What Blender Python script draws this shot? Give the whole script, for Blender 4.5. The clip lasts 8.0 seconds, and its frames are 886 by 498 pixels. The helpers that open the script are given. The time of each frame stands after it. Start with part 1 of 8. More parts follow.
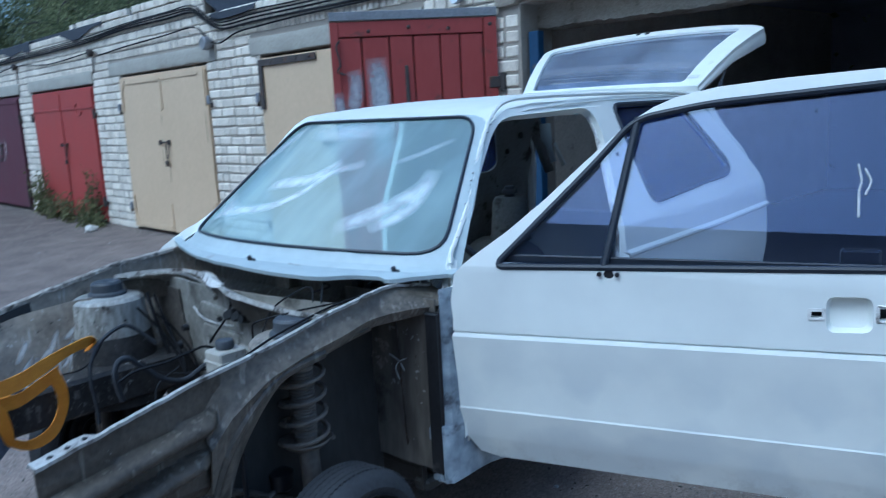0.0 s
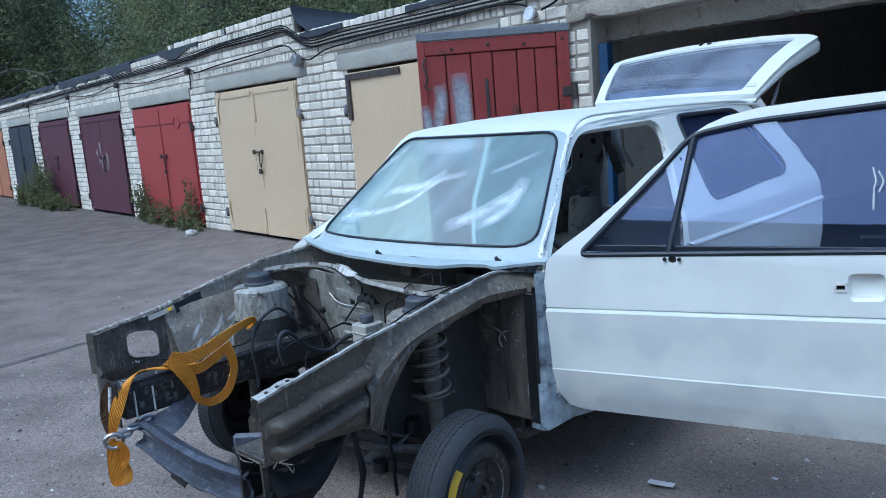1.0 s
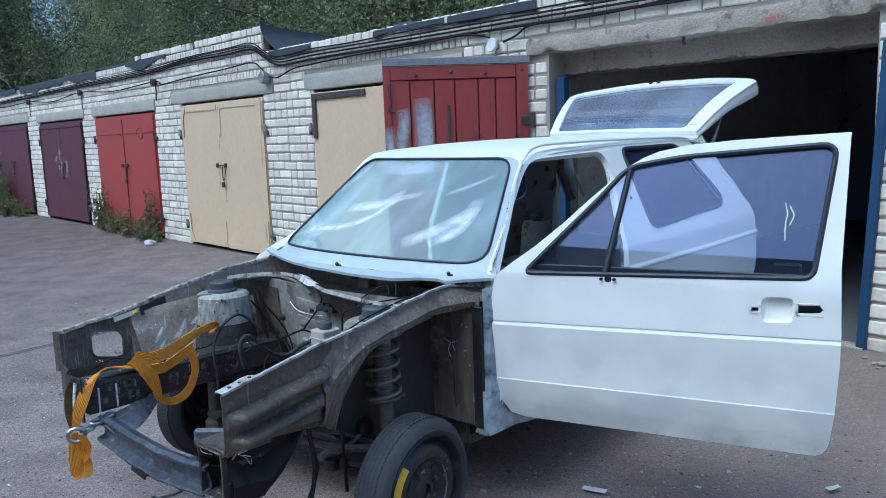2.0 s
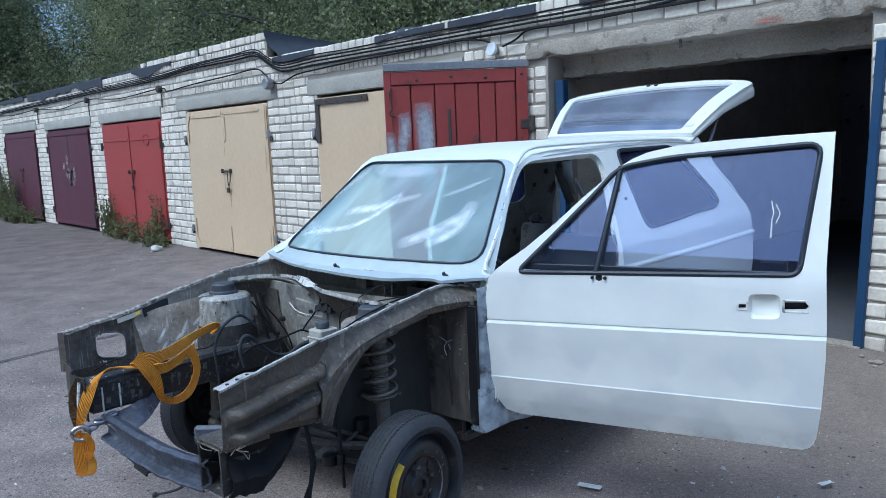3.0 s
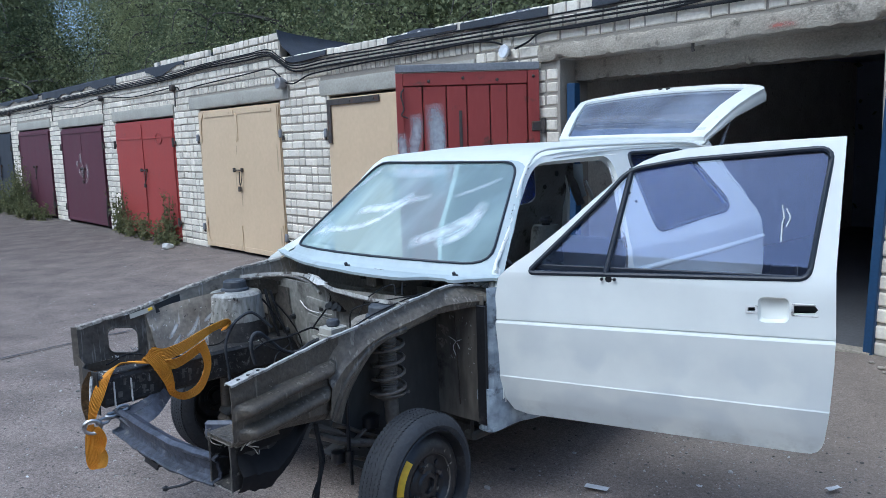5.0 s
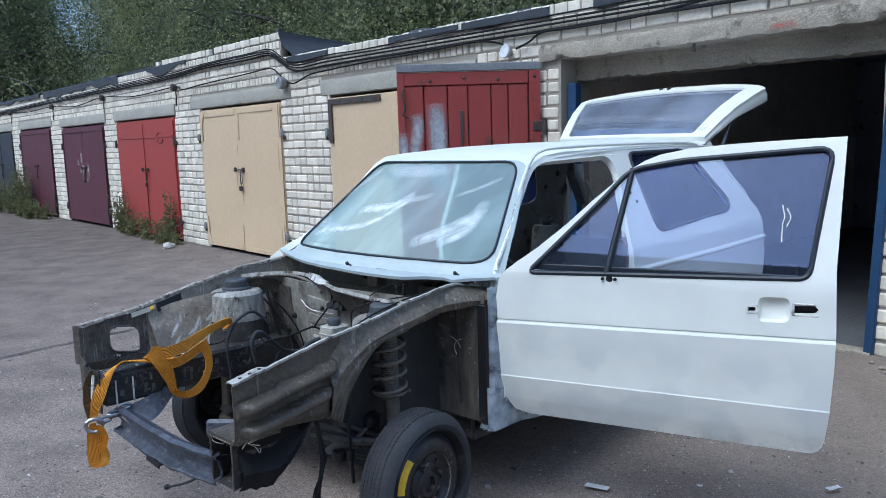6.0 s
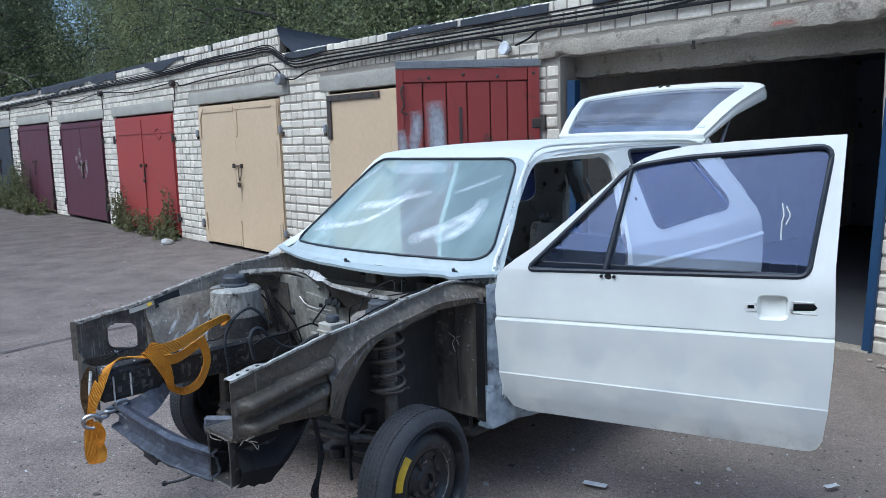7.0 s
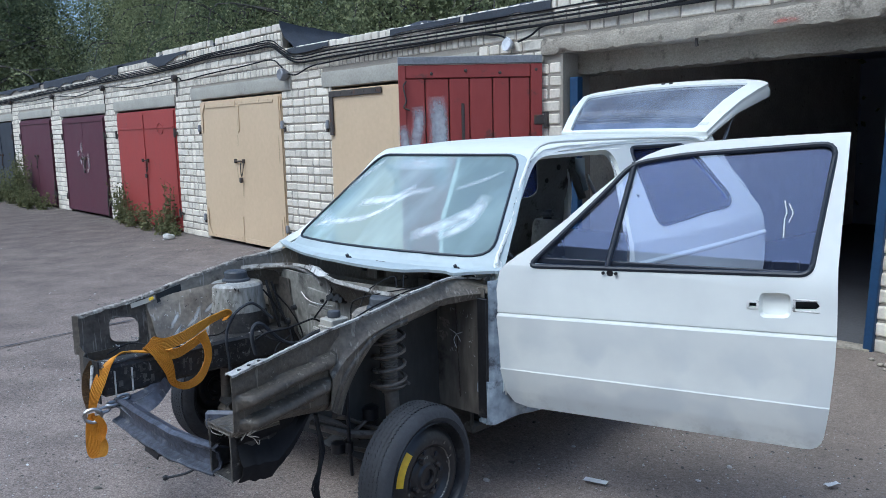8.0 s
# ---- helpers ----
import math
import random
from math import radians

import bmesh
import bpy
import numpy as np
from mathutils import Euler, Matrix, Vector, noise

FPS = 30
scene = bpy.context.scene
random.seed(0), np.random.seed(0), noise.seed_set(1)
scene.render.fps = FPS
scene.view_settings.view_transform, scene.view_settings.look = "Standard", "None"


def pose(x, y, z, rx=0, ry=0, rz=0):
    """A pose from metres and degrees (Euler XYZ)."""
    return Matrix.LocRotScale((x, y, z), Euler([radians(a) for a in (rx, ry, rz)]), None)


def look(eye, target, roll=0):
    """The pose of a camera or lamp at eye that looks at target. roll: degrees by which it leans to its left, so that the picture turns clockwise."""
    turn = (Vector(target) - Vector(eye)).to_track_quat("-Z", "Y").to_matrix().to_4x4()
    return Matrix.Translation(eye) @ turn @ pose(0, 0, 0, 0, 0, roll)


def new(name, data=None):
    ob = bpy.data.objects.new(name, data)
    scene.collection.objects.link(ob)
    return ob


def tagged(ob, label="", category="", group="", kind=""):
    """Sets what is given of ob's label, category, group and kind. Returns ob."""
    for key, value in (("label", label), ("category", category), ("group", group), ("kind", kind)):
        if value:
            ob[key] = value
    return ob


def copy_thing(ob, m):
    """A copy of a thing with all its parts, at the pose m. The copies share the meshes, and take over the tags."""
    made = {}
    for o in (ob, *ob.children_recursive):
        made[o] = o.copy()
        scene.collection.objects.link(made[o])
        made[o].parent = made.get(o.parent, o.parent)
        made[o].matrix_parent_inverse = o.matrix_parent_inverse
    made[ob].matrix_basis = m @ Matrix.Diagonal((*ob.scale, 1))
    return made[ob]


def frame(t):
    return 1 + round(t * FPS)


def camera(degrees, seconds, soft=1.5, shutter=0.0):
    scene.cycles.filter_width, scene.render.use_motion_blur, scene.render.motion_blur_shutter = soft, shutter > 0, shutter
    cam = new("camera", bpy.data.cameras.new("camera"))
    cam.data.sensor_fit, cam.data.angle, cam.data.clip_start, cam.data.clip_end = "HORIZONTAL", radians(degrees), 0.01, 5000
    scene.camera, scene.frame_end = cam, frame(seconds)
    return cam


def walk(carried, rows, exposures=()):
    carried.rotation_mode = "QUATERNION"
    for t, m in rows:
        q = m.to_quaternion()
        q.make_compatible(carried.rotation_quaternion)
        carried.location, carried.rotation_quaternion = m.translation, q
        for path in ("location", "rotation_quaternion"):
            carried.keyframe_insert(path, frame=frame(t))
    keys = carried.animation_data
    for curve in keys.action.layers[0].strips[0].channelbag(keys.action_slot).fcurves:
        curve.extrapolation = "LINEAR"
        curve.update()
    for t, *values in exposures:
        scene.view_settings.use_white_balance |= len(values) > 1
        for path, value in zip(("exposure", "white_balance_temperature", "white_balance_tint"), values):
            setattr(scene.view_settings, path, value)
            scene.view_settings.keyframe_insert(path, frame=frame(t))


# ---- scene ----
# ---- camera ----
cam = camera(58.42, 8.0, soft=0.8, shutter=0.12)
# seconds, place, yaw, pitch, roll
ROWS = [
    (0.0, 9.409, -4.376, 1.415, 45.90, -10.19, 2.95),
    (0.2, 9.508, -4.454, 1.439, 51.10, -12.96, -0.08),
    (0.3, 9.551, -4.480, 1.460, 51.64, -12.28, 0.43),
    (0.5, 9.626, -4.562, 1.473, 51.32, -9.92, 0.27),
    (0.7, 9.672, -4.686, 1.476, 50.30, -9.19, 0.42),
    (1.0, 9.752, -4.834, 1.501, 50.52, -9.93, 4.69),
    (1.2, 9.775, -4.873, 1.504, 48.90, -9.10, 4.50),
    (1.5, 9.835, -4.948, 1.509, 47.72, -8.83, 2.04),
    (3.0, 10.001, -4.966, 1.498, 48.41, -8.11, 2.52),
    (3.5, 10.010, -4.969, 1.495, 48.56, -8.11, 2.39),
    (4.0, 10.012, -4.971, 1.495, 48.74, -7.86, 2.33),
    (4.5, 10.011, -4.976, 1.493, 49.04, -7.92, 2.05),
    (6.0, 10.016, -4.987, 1.492, 49.24, -7.95, 1.82),
    (6.5, 10.015, -4.984, 1.490, 49.22, -7.99, 1.72),
    (7.0, 10.011, -4.984, 1.491, 49.15, -8.17, 1.64),
    (7.5, 10.008, -4.982, 1.490, 49.23, -8.38, 1.53),
    (8.0, 10.008, -4.984, 1.489, 49.29, -8.42, 1.36),
]
# seconds, stops, white balance: the phone's picture starts bluer
EXPOSURES = [(0.0, 0.20, 4400, -4), (0.5, 0.32, 4560, -3), (1.0, 0.40, 4670, -2), (1.5, 0.45, 4760, -1), (3.0, 0.47, 4850, 0), (4.5, 0.47, 4990, 1), (6.0, 0.48, 5120, 1), (8.0, 0.49, 5150, 1)]
walk(cam, [(t, pose(x, y, z, 90 + pitch, roll, yaw)) for t, x, y, z, yaw, pitch, roll in ROWS], EXPOSURES)
# ---- evening light: overcast sky and a very wide, weak sun behind the camera ----
SUN_HEIGHT, SUN_TURN = 58.0, 180.0
world = bpy.data.worlds.new("evening_sky")
scene.world = world
world.use_nodes = True
wn = world.node_tree.nodes
sky = wn.new("ShaderNodeTexSky")
sky.sky_type, sky.sun_disc = "NISHITA", False
sky.sun_elevation, sky.sun_rotation = radians(SUN_HEIGHT), radians(SUN_TURN)
sky.air_density, sky.dust_density, sky.ozone_density = 1.0, 4.0, 0.8
world.node_tree.links.new(sky.outputs[0], wn["Background"].inputs[0])
wn["Background"].inputs[1].default_value = 0.15
sun_data = bpy.data.lights.new("sun", "SUN")
sun_data.energy, sun_data.angle, sun_data.color = 0.75, radians(36), (1.0, 0.985, 0.95)
sun = new("sun", sun_data)
sun.matrix_world = look((0, 0, 30), Vector((0, 0, 30)) - Vector((math.sin(radians(SUN_TURN)) * math.cos(radians(SUN_HEIGHT)), math.cos(radians(SUN_TURN)) * math.cos(radians(SUN_HEIGHT)), math.sin(radians(SUN_HEIGHT)))))
# ---- materials ----
def material(name, base, rough=0.6, metal=0.0, dark=None, scale=6.0, fine=60.0, spread=0.5, bump=0.0, bump_scale=40.0, per_piece=0.0, per_island=0.0,
             dirt=None, dirt_amount=0.0, dirt_scale=2.5, coat=0.0, stretch=(1, 1, 1), speckle=0.0, speckle_scale=110.0, gloss=0.5, scratch=None, scratch_amount=0.5, scratch_run=(70, 70, 4)):
    """A surface with a wide and a fine variation between two colours, optional stains, relief and piece-by-piece change."""
    m = bpy.data.materials.new(name)
    m.use_nodes = True
    nt = m.node_tree
    n, link = nt.nodes, nt.links.new
    bsdf = n["Principled BSDF"]
    dark = dark or tuple(c * 0.7 for c in base)
    co = n.new("ShaderNodeTexCoord")
    mp = n.new("ShaderNodeMapping")
    mp.inputs["Scale"].default_value = stretch
    if per_piece:
        info, shift = n.new("ShaderNodeObjectInfo"), n.new("ShaderNodeVectorMath")
        link(co.outputs["Object"], shift.inputs[0])
        link(info.outputs["Location"], shift.inputs[1])
        place = shift.outputs[0]
    else:
        place = co.outputs["Object"]
    link(place, mp.inputs[0])
    wide = n.new("ShaderNodeTexNoise")
    wide.inputs["Scale"].default_value, wide.inputs["Detail"].default_value = scale, 5
    grain = n.new("ShaderNodeTexNoise")
    grain.inputs["Scale"].default_value, grain.inputs["Detail"].default_value = fine, 4
    link(mp.outputs[0], wide.inputs["Vector"])
    link(mp.outputs[0], grain.inputs["Vector"])
    add = n.new("ShaderNodeMath")
    add.operation = "ADD"
    link(wide.outputs[0], add.inputs[0])
    link(grain.outputs[0], add.inputs[1])
    rng = n.new("ShaderNodeMapRange")
    rng.inputs["From Min"].default_value, rng.inputs["From Max"].default_value = 1.0 - 0.35 / max(spread, 0.05) * 0.5, 1.0 + 0.35 / max(spread, 0.05) * 0.5
    link(add.outputs[0], rng.inputs["Value"])
    mix = n.new("ShaderNodeMix")
    mix.data_type = "RGBA"
    mix.inputs[6].default_value, mix.inputs[7].default_value = (*dark, 1), (*base, 1)
    link(rng.outputs[0], mix.inputs[0])
    out = mix.outputs[2]
    if dirt:
        st = n.new("ShaderNodeTexNoise")
        st.inputs["Scale"].default_value, st.inputs["Detail"].default_value, st.inputs["Roughness"].default_value = dirt_scale, 8, 0.65
        link(place, st.inputs["Vector"])
        sr = n.new("ShaderNodeMapRange")
        sr.inputs["From Min"].default_value, sr.inputs["From Max"].default_value = 0.72 - 0.4 * dirt_amount, 0.82 - 0.4 * dirt_amount
        link(st.outputs[0], sr.inputs["Value"])
        dm = n.new("ShaderNodeMix")
        dm.data_type = "RGBA"
        dm.inputs[7].default_value = (*dirt, 1)
        link(sr.outputs[0], dm.inputs[0])
        link(out, dm.inputs[6])
        out = dm.outputs[2]
    for amount, node, socket in ((per_piece, "ShaderNodeObjectInfo", "Random"), (per_island, "ShaderNodeNewGeometry", "Random Per Island")):
        if amount:
            src = n.new(node)
            rr = n.new("ShaderNodeMapRange")
            rr.inputs["To Min"].default_value, rr.inputs["To Max"].default_value = 1 - amount, 1 + amount
            link(src.outputs[socket], rr.inputs["Value"])
            hs = n.new("ShaderNodeHueSaturation")
            link(rr.outputs[0], hs.inputs["Value"])
            link(out, hs.inputs["Color"])
            out = hs.outputs[0]
    if scratch:
        for turn, limit in (((0.5, 0.35, 0.8), 0.62), ((-0.7, 0.2, -0.4), 0.66)):
            sm, sn, sr2, mul, sx = n.new("ShaderNodeMapping"), n.new("ShaderNodeTexNoise"), n.new("ShaderNodeMapRange"), n.new("ShaderNodeMath"), n.new("ShaderNodeMix")
            sm.inputs["Rotation"].default_value, sm.inputs["Scale"].default_value = turn, scratch_run
            sn.inputs["Scale"].default_value, sn.inputs["Detail"].default_value = 1.0, 3
            sr2.inputs["From Min"].default_value, sr2.inputs["From Max"].default_value = limit, limit + 0.05
            mul.operation, mul.inputs[1].default_value = "MULTIPLY", scratch_amount
            sx.data_type = "RGBA"
            sx.inputs[7].default_value = (*scratch, 1)
            link(place, sm.inputs[0])
            link(sm.outputs[0], sn.inputs["Vector"])
            link(sn.outputs[0], sr2.inputs["Value"])
            link(sr2.outputs[0], mul.inputs[0])
            link(mul.outputs[0], sx.inputs[0])
            link(out, sx.inputs[6])
            out = sx.outputs[2]
    if speckle:
        vo = n.new("ShaderNodeTexVoronoi")
        vo.inputs["Scale"].default_value = speckle_scale
        link(place, vo.inputs["Vector"])
        sp = n.new("ShaderNodeSeparateColor")
        link(vo.outputs["Color"], sp.inputs[0])
        vr = n.new("ShaderNodeMapRange")
        vr.inputs["To Min"].default_value, vr.inputs["To Max"].default_value = 1 - speckle, 1 + speckle
        link(sp.outputs[0], vr.inputs["Value"])
        vh = n.new("ShaderNodeHueSaturation")
        link(vr.outputs[0], vh.inputs["Value"])
        link(out, vh.inputs["Color"])
        out = vh.outputs[0]
    bsdf.inputs["Specular IOR Level"].default_value = gloss
    link(out, bsdf.inputs["Base Color"])
    bsdf.inputs["Metallic"].default_value = metal
    rv = n.new("ShaderNodeMapRange")
    rv.inputs["To Min"].default_value, rv.inputs["To Max"].default_value = max(rough - 0.1, 0.02), min(rough + 0.1, 1)
    link(wide.outputs[0], rv.inputs["Value"])
    link(rv.outputs[0], bsdf.inputs["Roughness"])
    bsdf.inputs["Coat Weight"].default_value = coat
    if bump:
        bn = n.new("ShaderNodeTexNoise")
        bn.inputs["Scale"].default_value, bn.inputs["Detail"].default_value = bump_scale, 6
        link(mp.outputs[0], bn.inputs["Vector"])
        bp = n.new("ShaderNodeBump")
        bp.inputs["Strength"].default_value, bp.inputs["Distance"].default_value = min(bump, 1), 0.01
        link(bn.outputs[0], bp.inputs["Height"])
        link(bp.outputs[0], bsdf.inputs["Normal"])
    return m


def glass(name, tint, rough=0.03, smear=None, smear_scale=3.0, smear_amount=0.0, ior=1.7, smear_even=0.35, sheen=(0.8, 0.8, 0.8)):
    """Thin clear pane: a mirror by Fresnel over a tinted see-through sheet, with an optional film for dust and sky
    haze.
    """
    m = bpy.data.materials.new(name)
    m.use_nodes = True
    n, link = m.node_tree.nodes, m.node_tree.links.new
    out = n["Material Output"]
    n.remove(n["Principled BSDF"])
    tr = n.new("ShaderNodeBsdfTransparent")
    tr.inputs[0].default_value = (*tint, 1)
    gl = n.new("ShaderNodeBsdfGlossy")
    gl.inputs["Roughness"].default_value, gl.inputs["Color"].default_value = rough, (*sheen, 1)
    fr = n.new("ShaderNodeFresnel")
    fr.inputs[0].default_value = ior
    mx = n.new("ShaderNodeMixShader")
    link(fr.outputs[0], mx.inputs[0])
    link(tr.outputs[0], mx.inputs[1])
    link(gl.outputs[0], mx.inputs[2])
    last = mx.outputs[0]
    if smear:
        co = n.new("ShaderNodeTexCoord")
        mp = n.new("ShaderNodeMapping")
        mp.inputs["Rotation"].default_value = (0, 0, radians(35))
        mp.inputs["Scale"].default_value = (1, 3.2, 2.0)
        link(co.outputs["Object"], mp.inputs[0])
        no = n.new("ShaderNodeTexNoise")
        no.inputs["Scale"].default_value, no.inputs["Detail"].default_value = smear_scale, 3
        link(mp.outputs[0], no.inputs["Vector"])
        rr = n.new("ShaderNodeMapRange")
        rr.inputs["From Min"].default_value, rr.inputs["From Max"].default_value, rr.inputs["To Min"].default_value, rr.inputs["To Max"].default_value = 0.45, 0.8, smear_amount * smear_even, smear_amount
        link(no.outputs[0], rr.inputs["Value"])
        df = n.new("ShaderNodeBsdfDiffuse")
        df.inputs[0].default_value = (*smear, 1)
        m2 = n.new("ShaderNodeMixShader")
        link(rr.outputs[0], m2.inputs[0])
        link(last, m2.inputs[1])
        link(df.outputs[0], m2.inputs[2])
        last = m2.outputs[0]
    link(last, out.inputs[0])
    return m


def streak(name, colour, amount):
    """Soft translucent film: densest along the middle of its strip."""
    m = bpy.data.materials.new(name)
    m.use_nodes = True
    n, link = m.node_tree.nodes, m.node_tree.links.new
    n.remove(n["Principled BSDF"])
    uv = n.new("ShaderNodeUVMap")
    sep = n.new("ShaderNodeSeparateXYZ")
    link(uv.outputs[0], sep.inputs[0])
    waves = []
    for i, sharp in ((0, 1.0), (1, 0.5)):
        mul = n.new("ShaderNodeMath")
        mul.operation = "MULTIPLY"
        mul.inputs[1].default_value = math.pi
        link(sep.outputs[i], mul.inputs[0])
        sn = n.new("ShaderNodeMath")
        sn.operation = "SINE"
        link(mul.outputs[0], sn.inputs[0])
        pw = n.new("ShaderNodeMath")
        pw.operation = "POWER"
        pw.inputs[1].default_value = sharp
        link(sn.outputs[0], pw.inputs[0])
        waves.append(pw)
    no = n.new("ShaderNodeTexNoise")
    no.inputs["Scale"].default_value, no.inputs["Detail"].default_value = 22, 3
    co = n.new("ShaderNodeTexCoord")
    link(co.outputs["Object"], no.inputs["Vector"])
    a = n.new("ShaderNodeMath")
    a.operation = "MULTIPLY"
    link(waves[0].outputs[0], a.inputs[0])
    link(waves[1].outputs[0], a.inputs[1])
    rr = n.new("ShaderNodeMapRange")
    rr.inputs["From Min"].default_value, rr.inputs["From Max"].default_value, rr.inputs["To Min"].default_value, rr.inputs["To Max"].default_value = 0.3, 0.65, amount * 0.55, amount
    link(no.outputs[0], rr.inputs["Value"])
    b = n.new("ShaderNodeMath")
    b.operation = "MULTIPLY"
    b.use_clamp = True
    link(a.outputs[0], b.inputs[0])
    link(rr.outputs[0], b.inputs[1])
    mx = n.new("ShaderNodeMixShader")
    tr, df = n.new("ShaderNodeBsdfTransparent"), n.new("ShaderNodeBsdfDiffuse")
    df.inputs[0].default_value = (*colour, 1)
    link(b.outputs[0], mx.inputs[0])
    link(tr.outputs[0], mx.inputs[1])
    link(df.outputs[0], mx.inputs[2])
    link(mx.outputs[0], n["Material Output"].inputs[0])
    return m


